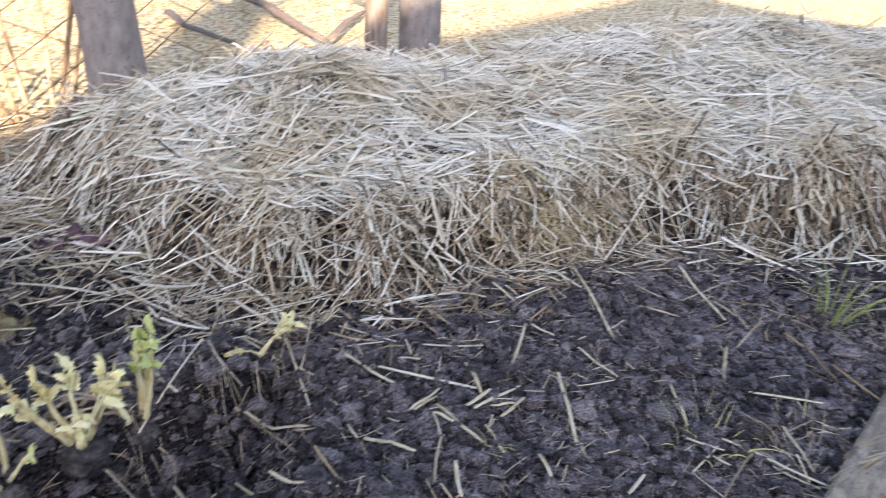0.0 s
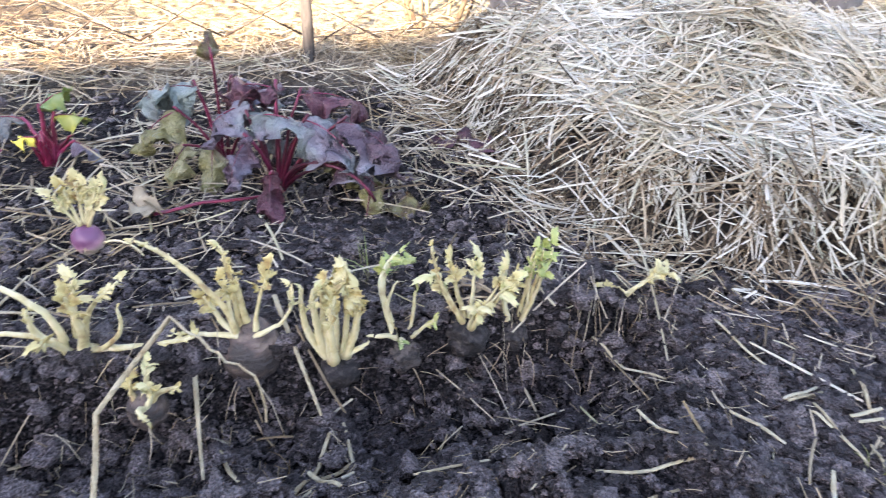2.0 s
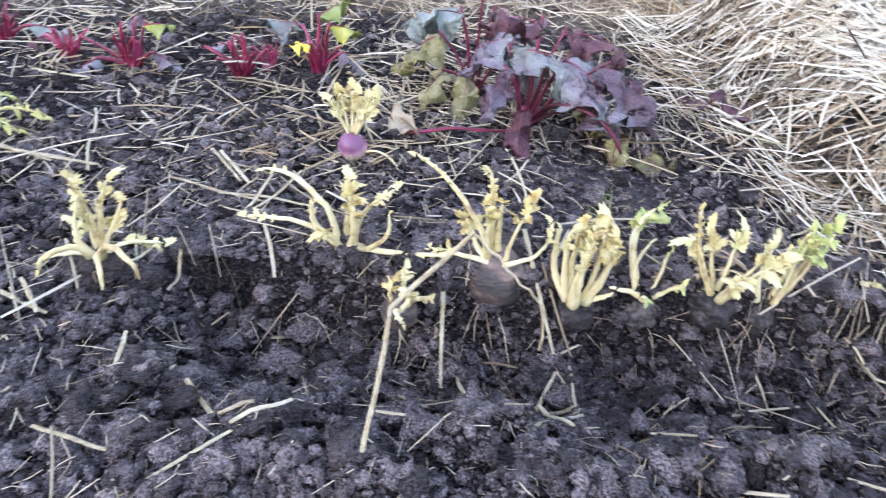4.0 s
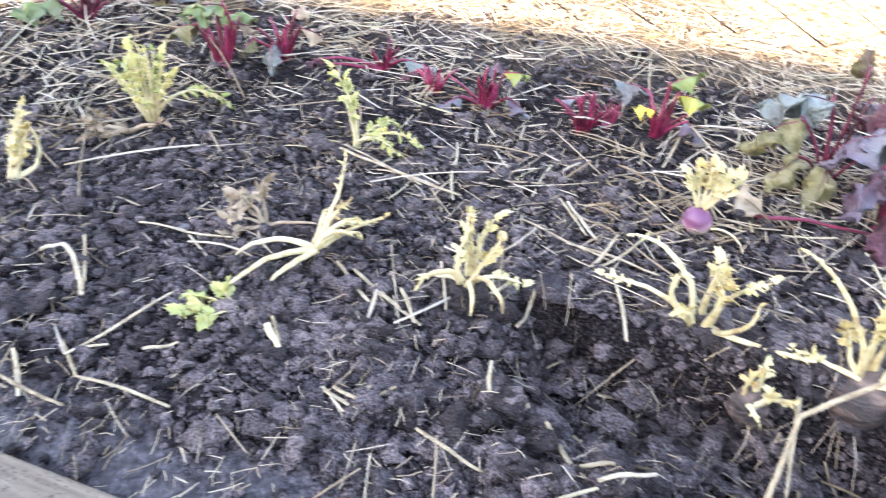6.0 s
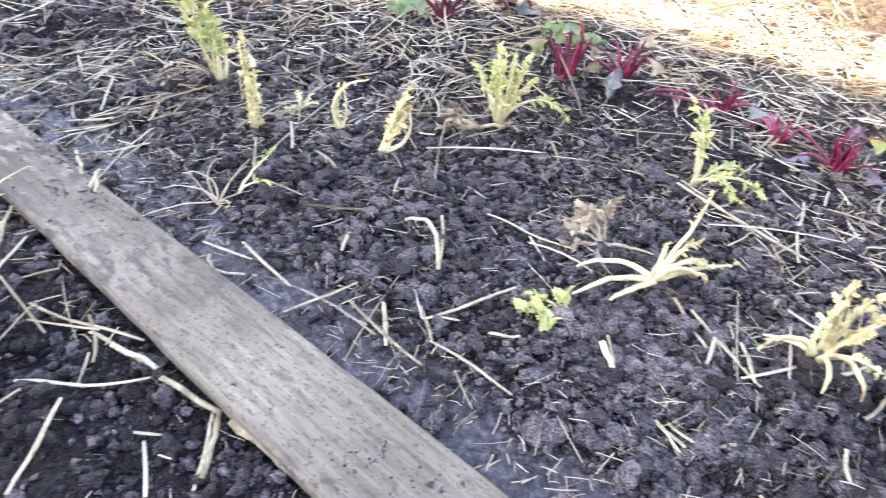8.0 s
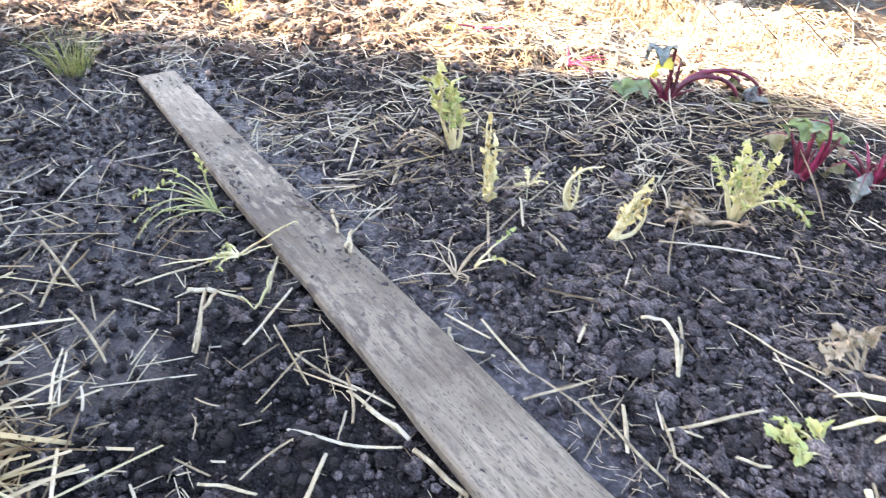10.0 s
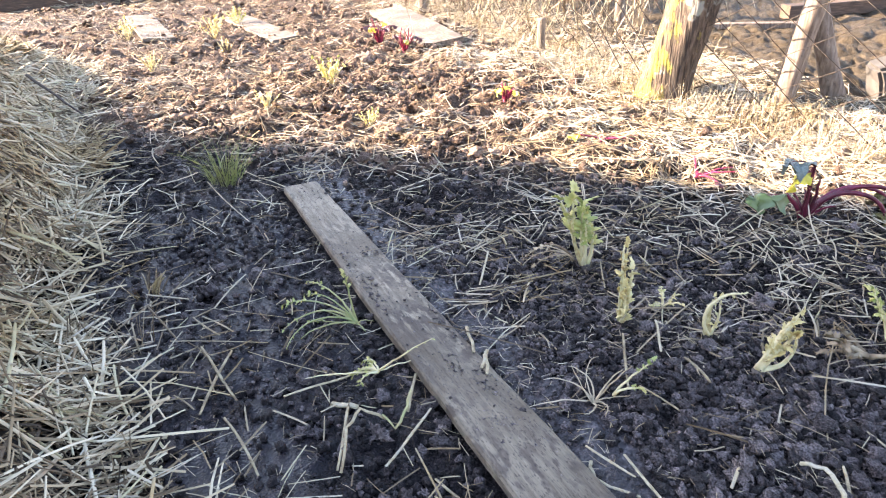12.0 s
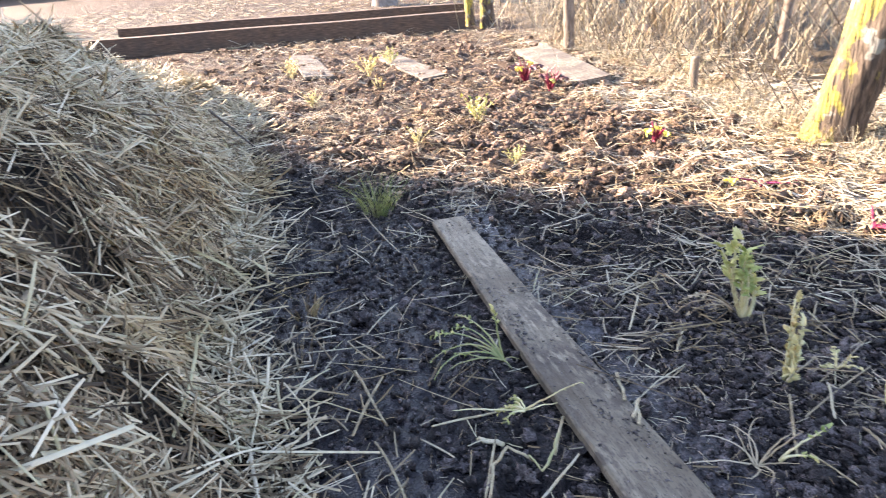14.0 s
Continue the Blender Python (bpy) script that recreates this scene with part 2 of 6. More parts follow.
STALK_STRAW = stalk_material("broken_straw", [(0.2, (0.14, 0.10, 0.055)), (0.4, (0.30, 0.245, 0.145)), (0.6, (0.43, 0.375, 0.245)), (0.85, (0.40, 0.375, 0.30))], 30, 0.5, 0.0)
STRAW_GOLD = straw_material("golden_straw", [(0.0, (0.025, 0.016, 0.010)), (0.28, (0.17, 0.118, 0.066)), (0.55, (0.43, 0.34, 0.205)), (0.85, (0.67, 0.585, 0.41)), (1.0, (0.38, 0.34, 0.18))])
STRAW_CREAM = straw_material("cream_straw", [(0.0, (0.28, 0.20, 0.11)), (0.35, (0.56, 0.47, 0.31)), (0.8, (0.76, 0.68, 0.50)), (1.0, (0.50, 0.46, 0.27))])
STRAW_BED = straw_material("strewn_bed_straw", [(0.0, (0.07, 0.05, 0.03)), (0.25, (0.27, 0.21, 0.13)), (0.55, (0.39, 0.345, 0.245)), (0.85, (0.54, 0.50, 0.395)), (1.0, (0.38, 0.37, 0.22))])
STRAW_SUN = straw_material("sunlit_litter", [(0.0, (0.08, 0.05, 0.03)), (0.3, (0.26, 0.19, 0.115)), (0.6, (0.45, 0.37, 0.26)), (0.9, (0.61, 0.545, 0.425)), (1.0, (0.34, 0.31, 0.19))])
STRAW_HAY = straw_material("ochre_hay", [(0.0, (0.12, 0.08, 0.035)), (0.5, (0.34, 0.26, 0.125)), (1.0, (0.50, 0.43, 0.25))], 0.6, 0.2)
STRAW_BROWN = straw_material("brown_straw", [(0.0, (0.035, 0.022, 0.013)), (0.3, (0.13, 0.088, 0.050)), (0.6, (0.28, 0.205, 0.125)), (1.0, (0.46, 0.37, 0.245))], 0.6, 0.3)
# near-black, to paint the deep shade between the heaps' stalks
STRAW_GAP_SHADE = wood_material("straw_gap_shade", (0.002, 0.0015, 0.001), (0.006, 0.0042, 0.003), (0.020, 0.014, 0.009), (6, 1, 6), 0.4)
PALE_STALK = stalk_material("blanched_stalk", [(0.2, (0.30, 0.21, 0.10)), (0.38, (0.50, 0.43, 0.22)), (0.6, (0.60, 0.54, 0.33)), (0.85, (0.50, 0.48, 0.26))], 45)
YELLOW_LEAF = stalk_material("yellowed_leaf", [(0.2, (0.27, 0.18, 0.075)), (0.38, (0.49, 0.405, 0.17)), (0.6, (0.58, 0.515, 0.28)), (0.8, (0.42, 0.425, 0.20))], 40, 0.55)
GREEN_LEAF = stalk_material("pale_green_leaf", [(0.2, (0.50, 0.43, 0.17)), (0.5, (0.38, 0.40, 0.14)), (0.8, (0.20, 0.28, 0.09))], 30, 0.5)
STALK_GREEN = stalk_material("limp_green_stalk", [(0.2, (0.36, 0.30, 0.16)), (0.5, (0.25, 0.27, 0.11)), (0.8, (0.13, 0.18, 0.06))], 20, 0.5)
DRY_LEAF = stalk_material("withered_leaf", [(0.2, (0.10, 0.065, 0.04)), (0.5, (0.27, 0.205, 0.13)), (0.8, (0.46, 0.38, 0.26))], 30, 0.75, 0.05)
BEET_STEM = stalk_material("beet_stem", [(0.25, (0.075, 0.008, 0.018)), (0.5, (0.17, 0.011, 0.036)), (0.8, (0.31, 0.036, 0.10))], 20, 0.35)
DARK_STEM = stalk_material("dark_beet_stem", [(0.25, (0.040, 0.005, 0.012)), (0.5, (0.11, 0.009, 0.026)), (0.8, (0.22, 0.025, 0.070))], 20, 0.4)
# purple to olive leaf; the grey-lilac stops also paint its sky sheen
BEET_LEAF = stalk_material("beet_leaf", [(0.25, (0.050, 0.018, 0.030)), (0.40, (0.100, 0.075, 0.098)), (0.52, (0.165, 0.158, 0.188)), (0.66, (0.165, 0.195, 0.195)), (0.85, (0.13, 0.145, 0.085))], 9, 0.38, 0.0)
BEET_TEAL = stalk_material("grey_green_beet_leaf", [(0.25, (0.10, 0.10, 0.105)), (0.5, (0.16, 0.205, 0.19)), (0.8, (0.20, 0.25, 0.22))], 9, 0.4, 0.0)
BEET_OLIVE = stalk_material("rotting_beet_leaf", [(0.25, (0.06, 0.035, 0.015)), (0.5, (0.15, 0.14, 0.05)), (0.8, (0.21, 0.20, 0.11))], 30, 0.4, 0.0)
BEET_RED = stalk_material("limp_beet_leaf", [(0.25, (0.035, 0.008, 0.014)), (0.5, (0.085, 0.026, 0.040)), (0.8, (0.15, 0.085, 0.075))], 16, 0.4, 0.0)
PEBBLE = wood_material("grey_pebble", (0.10, 0.095, 0.09), (0.16, 0.15, 0.145), (0.22, 0.21, 0.20), (1, 1, 1), 0.3)
BEET_GREEN = stalk_material("beet_green_leaf", [(0.25, (0.30, 0.29, 0.05)), (0.5, (0.13, 0.19, 0.05)), (0.8, (0.13, 0.18, 0.11))], 13, 0.4, 0.05)
BEET_YELLOW = stalk_material("beet_yellow_leaf", [(0.25, (0.62, 0.48, 0.05)), (0.5, (0.80, 0.66, 0.08)), (0.8, (0.60, 0.58, 0.12))], 13, 0.5)
GRASS = stalk_material("fresh_grass", [(0.25, (0.26, 0.28, 0.10)), (0.5, (0.20, 0.27, 0.08)), (0.8, (0.36, 0.34, 0.17))], 20, 0.5)
ROOT_SKIN = stalk_material("soiled_root_skin", [(0.3, (0.008, 0.007, 0.007)), (0.48, (0.030, 0.025, 0.024)), (0.65, (0.095, 0.080, 0.070))], 95, 0.7, 0.0)
BROWN_ROOT, _n, _l, _b = material("brown_root_skin", 0.6)
_c = ramp(_n, _l, noise_node(_n, _l, 14, 7, (1, 1, 4.5)), [(0.35, (0.045, 0.032, 0.027)), (0.5, (0.105, 0.074, 0.060)), (0.65, (0.20, 0.150, 0.118))])
_c = blend(_n, _l, ramp(_n, _l, noise_node(_n, _l, 26, 9), [(0.44, (0, 0, 0)), (0.58, (1, 1, 1))]), _c, (0.040, 0.033, 0.030))
_l.new(_c, _b.inputs["Base Color"])
bump(_n, _l, _b, noise_node(_n, _l, 60, 8, (1, 1, 1.6)), 1.0, 0.010)
PLANK_WOOD = plank_material()
PALE_WOOD = wood_material("sun_bleached_board", (0.07, 0.056, 0.044), (0.15, 0.127, 0.103), (0.24, 0.212, 0.178), (2, 14, 14), 0.75)
STONE = wood_material("dark_stone", (0.04, 0.038, 0.036), (0.075, 0.072, 0.068), (0.12, 0.115, 0.11), (1, 1, 1), 0.4)
WOOD_AND_SHADOW = wood_material("dark_wood_and_shadow", (0.035, 0.027, 0.022), (0.07, 0.054, 0.044), (0.12, 0.095, 0.075), (12, 12, 1.5), 0.3)
GREY_STAKE = wood_material("grey_stake_wood", (0.030, 0.028, 0.026), (0.060, 0.056, 0.052), (0.105, 0.098, 0.09), (12, 12, 1.5), 0.3)
SLEEPER_WOOD = wood_material("dark_timber", (0.045, 0.028, 0.02), (0.10, 0.062, 0.042), (0.17, 0.11, 0.075), (1.5, 12, 12), 0.4)
POST_WOOD = wood_material("grey_post_wood", (0.09, 0.065, 0.05), (0.19, 0.15, 0.12), (0.30, 0.25, 0.21), (12, 12, 1.5), 0.3)
BARK = wood_material("tree_bark", (0.13, 0.115, 0.105), (0.20, 0.18, 0.165), (0.27, 0.25, 0.23), (5, 5, 2.4), 0.35)
TWIG = wood_material("twig_bark", (0.10, 0.07, 0.045), (0.22, 0.16, 0.10), (0.34, 0.26, 0.17), (9, 9, 2), 0.2)


def lichen_post_material():
    m, n, l, b = material("lichen_covered_wood", 0.85)
    grain = noise_node(n, l, 9, 10, (9, 9, 0.9))
    crack = noise_node(n, l, 16, 6, (5, 5, 0.45))
    colour = ramp(n, l, grain, [(0.32, (0.030, 0.021, 0.016)), (0.5, (0.085, 0.062, 0.046)), (0.68, (0.17, 0.13, 0.098))])
    tc = n.new("ShaderNodeTexCoord")
    sep = n.new("ShaderNodeSeparateXYZ")
    l.new(tc.outputs["Object"], sep.inputs[0])
    # lichen kept to the sunny side, which also paints the post's lit half
    south = n.new("ShaderNodeMapRange")
    south.inputs["From Min"].default_value, south.inputs["From Max"].default_value = 0.05, -0.05
    south.inputs["To Min"].default_value, south.inputs["To Max"].default_value = -0.16, 0.12
    upright = n.new("ShaderNodeMath")
    upright.operation = "MULTIPLY_ADD"
    l.new(sep.outputs["Z"], upright.inputs[0])
    upright.inputs[1].default_value = -0.22
    l.new(sep.outputs["Y"], upright.inputs[2])
    l.new(upright.outputs[0], south.inputs["Value"])
    add = n.new("ShaderNodeMath")
    add.operation = "ADD"
    l.new(noise_node(n, l, 13, 14, (1, 1, 0.6)), add.inputs[0])
    l.new(south.outputs[0], add.inputs[1])
    patch = ramp(n, l, add.outputs[0], [(0.515, (0, 0, 0)), (0.60, (0.88, 0.88, 0.88))])
    yellow = ramp(n, l, noise_node(n, l, 45, 6), [(0.35, (0.17, 0.145, 0.030)), (0.6, (0.42, 0.37, 0.065))])
    colour = blend(n, l, patch, colour, yellow)
    grey = ramp(n, l, noise_node(n, l, 11, 10), [(0.58, (0, 0, 0)), (0.64, (0.75, 0.75, 0.75))])
    colour = blend(n, l, grey, colour, (0.30, 0.31, 0.28))
    colour = blend(n, l, ramp(n, l, crack, [(0.36, (0.9, 0.9, 0.9)), (0.43, (0, 0, 0))]), colour, (0.016, 0.011, 0.009))
    l.new(colour, b.inputs["Base Color"])
    bump(n, l, b, blend(n, l, 0.6, grain, crack), 1.0, 0.022)
    return m


def turnip_material():
    m, n, l, b = material("turnip_skin", 0.35)
    tc = n.new("ShaderNodeTexCoord")
    sep = n.new("ShaderNodeSeparateXYZ")
    l.new(tc.outputs["Object"], sep.inputs[0])
    add = n.new("ShaderNodeMath")
    add.operation = "MULTIPLY_ADD"
    l.new(noise_node(n, l, 30, 4), add.inputs[0])
    add.inputs[1].default_value = 0.03 * UNIT
    l.new(sep.outputs["Z"], add.inputs[2])
    part_way = n.new("ShaderNodeMapRange")
    part_way.inputs["From Min"].default_value, part_way.inputs["From Max"].default_value = 0.002 * UNIT, 0.03 * UNIT
    l.new(add.outputs[0], part_way.inputs["Value"])
    l.new(ramp(n, l, part_way.outputs[0], [(0.0, (0.44, 0.34, 0.26)), (0.4, (0.36, 0.20, 0.25)), (0.9, (0.17, 0.065, 0.13))]), b.inputs["Base Color"])
    b.inputs["Subsurface Weight"].default_value = 0.1
    b.inputs["Subsurface Radius"].default_value = (0.01, 0.006, 0.006)
    return m


LICHEN_POST, TURNIP = lichen_post_material(), turnip_material()
WIRE, _n, _l, _b = material("galvanised_wire", 0.6, 0.3)
_l.new(ramp(_n, _l, noise_node(_n, _l, 40, 3), [(0.4, (0.028, 0.020, 0.016)), (0.6, (0.085, 0.064, 0.050))]), _b.inputs["Base Color"])
PLASTER, _n, _l, _b = material("rough_plaster", 0.9)
_l.new(ramp(_n, _l, noise_node(_n, _l, 6, 8), [(0.3, (0.42, 0.39, 0.34)), (0.7, (0.55, 0.52, 0.47))]), _b.inputs["Base Color"])
ROOF_TILE, _n, _l, _b = material("clay_roof", 0.85)
_l.new(ramp(_n, _l, noise_node(_n, _l, 8, 6), [(0.3, (0.22, 0.09, 0.06)), (0.7, (0.34, 0.16, 0.10))]), _b.inputs["Base Color"])


# ---- geometry helpers ----
def rand2(ix, iy, seed):
    h = np.sin(ix * 127.1 + iy * 311.7 + seed * 74.7) * 43758.5453
    return h - np.floor(h)


def value_noise(x, y, scale, seed=0):
    x, y = np.asarray(x, float) * scale, np.asarray(y, float) * scale
    ix, iy = np.floor(x), np.floor(y)
    u, v = x - ix, y - iy
    u, v = u * u * (3 - 2 * u), v * v * (3 - 2 * v)
    low = rand2(ix, iy, seed) * (1 - u) + rand2(ix + 1, iy, seed) * u
    high = rand2(ix, iy + 1, seed) * (1 - u) + rand2(ix + 1, iy + 1, seed) * u
    return low * (1 - v) + high * v


def fbm(x, y, scale, seed=0, octaves=4):
    total, size, amount = 0.0, 1.0, 0.0
    for k in range(octaves):
        c, s = math.cos(0.6 * k), math.sin(0.6 * k)
        total = total + size * value_noise(c * x - s * y, s * x + c * y, scale * 2**k, seed + 7 * k)
        amount, size = amount + size, size * 0.5
    return total / amount


def smooth(a, b, x):
    t = np.clip((x - a) / (b - a), 0, 1)
    return t * t * (3 - 2 * t)


def side_of(points, x, y):
    """Distance to a line of points, positive on its left."""
    best, sign = np.full(np.shape(x), 1e9), np.ones(np.shape(x))
    for (ax, ay), (bx, by) in zip(points, points[1:]):
        dx, dy = bx - ax, by - ay
        t = np.clip(((x - ax) * dx + (y - ay) * dy) / (dx * dx + dy * dy), 0, 1)
        d = np.hypot(x - ax - t * dx, y - ay - t * dy)
        s = np.where(dx * (y - ay) - dy * (x - ax) >= 0, 1.0, -1.0)
        sign = np.where(d < best, s, sign)
        best = np.minimum(best, d)
    return best * sign


def inside(points, x, y):
    """Distance to the outline of a closed shape, positive within it."""
    d = np.abs(side_of([*points, points[0]], x, y))
    odd = np.zeros(np.shape(x), bool)
    for (ax, ay), (bx, by) in zip(points, [*points[1:], points[0]]):
        odd ^= ((ay > y) != (by > y)) & (x < (bx - ax) * (y - ay) / (by - ay + 1e-12) + ax)
    return np.where(odd, d, -d)


def mesh_of(name, verts, faces, mat=None, flat=False):
    """A mesh from arrays; every face has the same number of corners."""
    verts, faces = np.asarray(verts, np.float32).reshape(-1, 3), np.asarray(faces, np.int32)
    me = bpy.data.meshes.new(name)
    me.vertices.add(len(verts))
    me.vertices.foreach_set("co", verts.ravel())
    me.loops.add(faces.size)
    me.loops.foreach_set("vertex_index", faces.ravel())
    me.polygons.add(len(faces))
    me.polygons.foreach_set("loop_start", np.arange(len(faces), dtype=np.int32) * faces.shape[1])
    me.update(calc_edges=True)
    me.polygons.foreach_set("use_smooth", np.full(len(faces), not flat))
    if mat:
        me.materials.append(mat)
    return me


def thing(name, label, category, x=0.0, y=0.0, z=0.0, turn=0.0, group="", kind="", data=None):
    ob = new(name, data)
    ob.matrix_basis = pose(x, y, z, 0, 0, turn)
    if data is None:
        ob.empty_display_size = 0.05
    return tagged(ob, label, category, group, kind)


def part(name, mesh, parent, label="", m=None):
    """One mesh object under a thing or under a part. mesh: a mesh, or a bmesh with its material."""
    if isinstance(mesh, tuple):
        bm, mat = mesh
        mesh = bpy.data.meshes.new(name)
        bm.to_mesh(mesh)
        bm.free()
        mesh.materials.append(mat)
    ob = new(name, mesh)
    ob.parent = parent
    if m is not None:
        ob.matrix_basis = m
    return tagged(ob, label)


def tube(points, radii, sides=7, squash=1.0):
    """Corners and faces of a tapering tube along points, closed at its ends."""
    p = np.asarray(points, float)
    r = np.broadcast_to(radii, len(p)) if np.ndim(radii) else np.full(len(p), radii)
    t = np.gradient(p, axis=0)
    t /= np.linalg.norm(t, axis=1)[:, None] + 1e-12
    u = np.cross(t[0], (0.0, 0.0, 1.0) if abs(t[0][2]) < 0.9 else (1.0, 0.0, 0.0))
    rings = []
    for k in range(len(p)):
        u = u - t[k] * (u @ t[k])
        u = u / (np.linalg.norm(u) + 1e-12)
        v = np.cross(t[k], u)
        a = np.arange(sides) * 2 * math.pi / sides
        rings.append(p[k] + r[k] * (np.cos(a)[:, None] * u + squash * np.sin(a)[:, None] * v))
    verts = np.concatenate([*rings, [p[0] - t[0] * r[0] * 0.3], [p[-1] + t[-1] * r[-1] * 0.3]])
    faces, n = [], len(p)
    for k in range(n - 1):
        for i in range(sides):
            j = (i + 1) % sides
            faces.append((k * sides + i, k * sides + j, (k + 1) * sides + j, (k + 1) * sides + i))
    for i in range(sides):
        j = (i + 1) % sides
        faces.append((n * sides, j, i, i))
        faces.append((n * sides + 1, (n - 1) * sides + i, (n - 1) * sides + j, (n - 1) * sides + j))
    return verts, faces


def joined(pieces):
    verts, faces, at = [], [], 0
    for v, f in pieces:
        verts.append(np.asarray(v, float))
        faces += [tuple(i + at for i in face) for face in f]
        at += len(v)
    return np.concatenate(verts), faces


def solid(name, piece, mat, flat=False):
    """A mesh from corners and faces of three or four corners."""
    verts, faces = piece
    me = bpy.data.meshes.new(name)
    me.from_pydata([tuple(v) for v in verts], [], [tuple(dict.fromkeys(f)) for f in faces])
    me.polygons.foreach_set("use_smooth", np.full(len(me.polygons), not flat))
    me.materials.append(mat)
    return me


def bow(azimuth, rise0, rise1, length, twist=0.0, start=(0, 0, 0), n=9):
    """Points of a stalk that sets off at one steepness and ends at another, in degrees."""
    p, out = np.array(start, float), []
    for k in range(n):
        out.append(p.copy())
        f = k / (n - 1)
        e, a = radians(rise0 + (rise1 - rise0) * f), radians(azimuth + twist * f)
        p = p + length / (n - 1) * np.array((math.cos(e) * math.cos(a), math.cos(e) * math.sin(a), math.sin(e)))
    return np.array(out)


def blade(spine, width, lobes=0, wave=0.15, cup=0.25, seed=0, across=5, droop=0.0):
    """A leaf blade round its midrib, with lobes or a wavy edge, and a little thickness."""
    rng = random.Random(seed)
    p = np.asarray(spine, float)
    n = len(p)
    t = np.gradient(p, axis=0)
    t /= np.linalg.norm(t, axis=1)[:, None] + 1e-12
    side = np.cross(t, (0, 0, 1))
    side += 1e-3
    side /= np.linalg.norm(side, axis=1)[:, None]
    up = np.cross(side, t)
    ph = rng.uniform(0, 6)
    crumple = min(0.038, 0.55 * width)
    top, low = [], []
    for k in range(n):
        f = k / (n - 1)
        w = width * (math.sin(math.pi * min(1, 0.05 + 0.95 * f) ** 0.8)) ** 0.6
        if lobes:
            w *= (0.55 + 0.45 * abs(math.cos(math.pi * lobes * f + ph))) if width < 0.03 else (0.92 + 0.08 * math.cos(2 * math.pi * lobes * f + ph))
        w *= 1 + 0.22 * noise.noise(Vector((9 * f, seed % 53, 0.5)))
        w = max(w, width * 0.04)
        for i in range(across):
            s = 2 * i / (across - 1) - 1
            edge = abs(s) ** 1.5
            lift = cup * w * s * s - droop * w * abs(s) + wave * width * edge * math.sin(9 * f + ph + (2 if s > 0 else 0)) + 0.09 * width * math.sin(19 * f + 4 * s + ph) * math.cos(7 * s + 5 * f + ph)
            q = p[k] + side[k] * (s * w) + up[k] * lift
            q = q + crumple * np.array(noise.noise_vector(Vector(q) * 26 + Vector((seed % 97, 0, 0)))) + 0.4 * crumple * np.array(noise.noise_vector(Vector(q) * 75 + Vector((0, seed % 89, 0)))) if width > 0.03 else q + 0.09 * width * np.array(noise.noise_vector(Vector(q) * 130))
            top.append(q)
            low.append(q - up[k] * 0.0012)
    verts = np.array(top + low)
    m, faces = n * across, []
    for k in range(n - 1):
        for i in range(across - 1):
            a, b = k * across + i, k * across + i + 1
            c, d = b + across, a + across
            faces += [(a, b, c, d), (m + a, m + d, m + c, m + b)]
    rim = [i for i in range(across)] + [k * across + across - 1 for k in range(1, n)] + [(n - 1) * across + i for i in range(across - 2, -1, -1)] + [k * across for k in range(n - 2, 0, -1)]
    for a, b in zip(rim, rim[1:] + rim[:1]):
        faces.append((a, m + a, m + b, b))
    return verts, faces


def strands(start, way, length, width, sag, seed, flat=0.6, segments=2, sway=0.022):
    """Many stalks of split straw at once: roof-shaped, with a slight bend."""
    rng = np.random.default_rng(seed)
    n = len(start)
    way = way / (np.linalg.norm(way, axis=1)[:, None] + 1e-9)
    side = np.cross(way, (0, 0, 1.0)) + rng.normal(0, 0.05, (n, 3))
    side /= np.linalg.norm(side, axis=1)[:, None] + 1e-9
    up = np.cross(side, way)
    bend = side * rng.normal(0, sway, (n, 1)) + up * sag[:, None]
    rings = segments + 1
    verts = np.empty((n, rings, 3, 3))
    for k in range(rings):
        f = k / segments
        mid = start + way * (length * f)[:, None] + bend * (length * 4 * f * (1 - f))[:, None]
        w = (width * (0.85 + 0.5 * f - 0.6 * f * f))[:, None]
        verts[:, k, 0] = mid - side * w / 2
        verts[:, k, 1] = mid + side * w / 2
        verts[:, k, 2] = mid + up * w * flat
    base = (np.arange(n) * 3 * rings)[:, None]
    faces = [base + np.array([k * 3 + i, k * 3 + (i + 1) % 3, k * 3 + 3 + (i + 1) % 3, k * 3 + 3 + i]) for k in range(segments) for i in (1, 2)]
    return verts.reshape(-1, 3), np.concatenate(faces)


# ---- the lie of the land ----
PLANK_A, PLANK_B, PLANK_WIDTH = (-0.88, -0.42), (-2.84, -2.60), 0.175
FENCE_LINE = [(-16.0, -9.0), (-9.2, -5.0), (-5.95, -2.15), (-4.65, -1.15), (-3.3, 0.45), (-1.85, 2.02), (-0.9, 3.0), (3.0, 5.4), (12.0, 9.0)]
# VIEWED_STRIP runs along ground nearest the camera; crumbs thicken there for the view.
VIEWED_STRIP = [(0.9, 1.25), (-0.3, 0.75), (-1.15, 0.0), (-1.6, -0.7), (-2.0, -1.4), (-1.75, -2.0)]
ROOT_ROW = [(-1.20, 0.30), (-0.95, 0.52), (-0.70, 0.76), (-0.40, 1.06)]
HEAP_NORTH = [(-1.45, 2.0), (-1.02, 1.67), (-0.72, 1.47), (-0.40, 1.32), (-0.13, 1.36), (0.10, 1.51), (0.36, 1.65), (0.78, 1.84), (1.15, 1.78), (1.7, 1.9), (3.2, 2.1), (3.4, 4.4), (0.8, 3.9), (-0.3, 3.1), (-1.0, 2.45)]
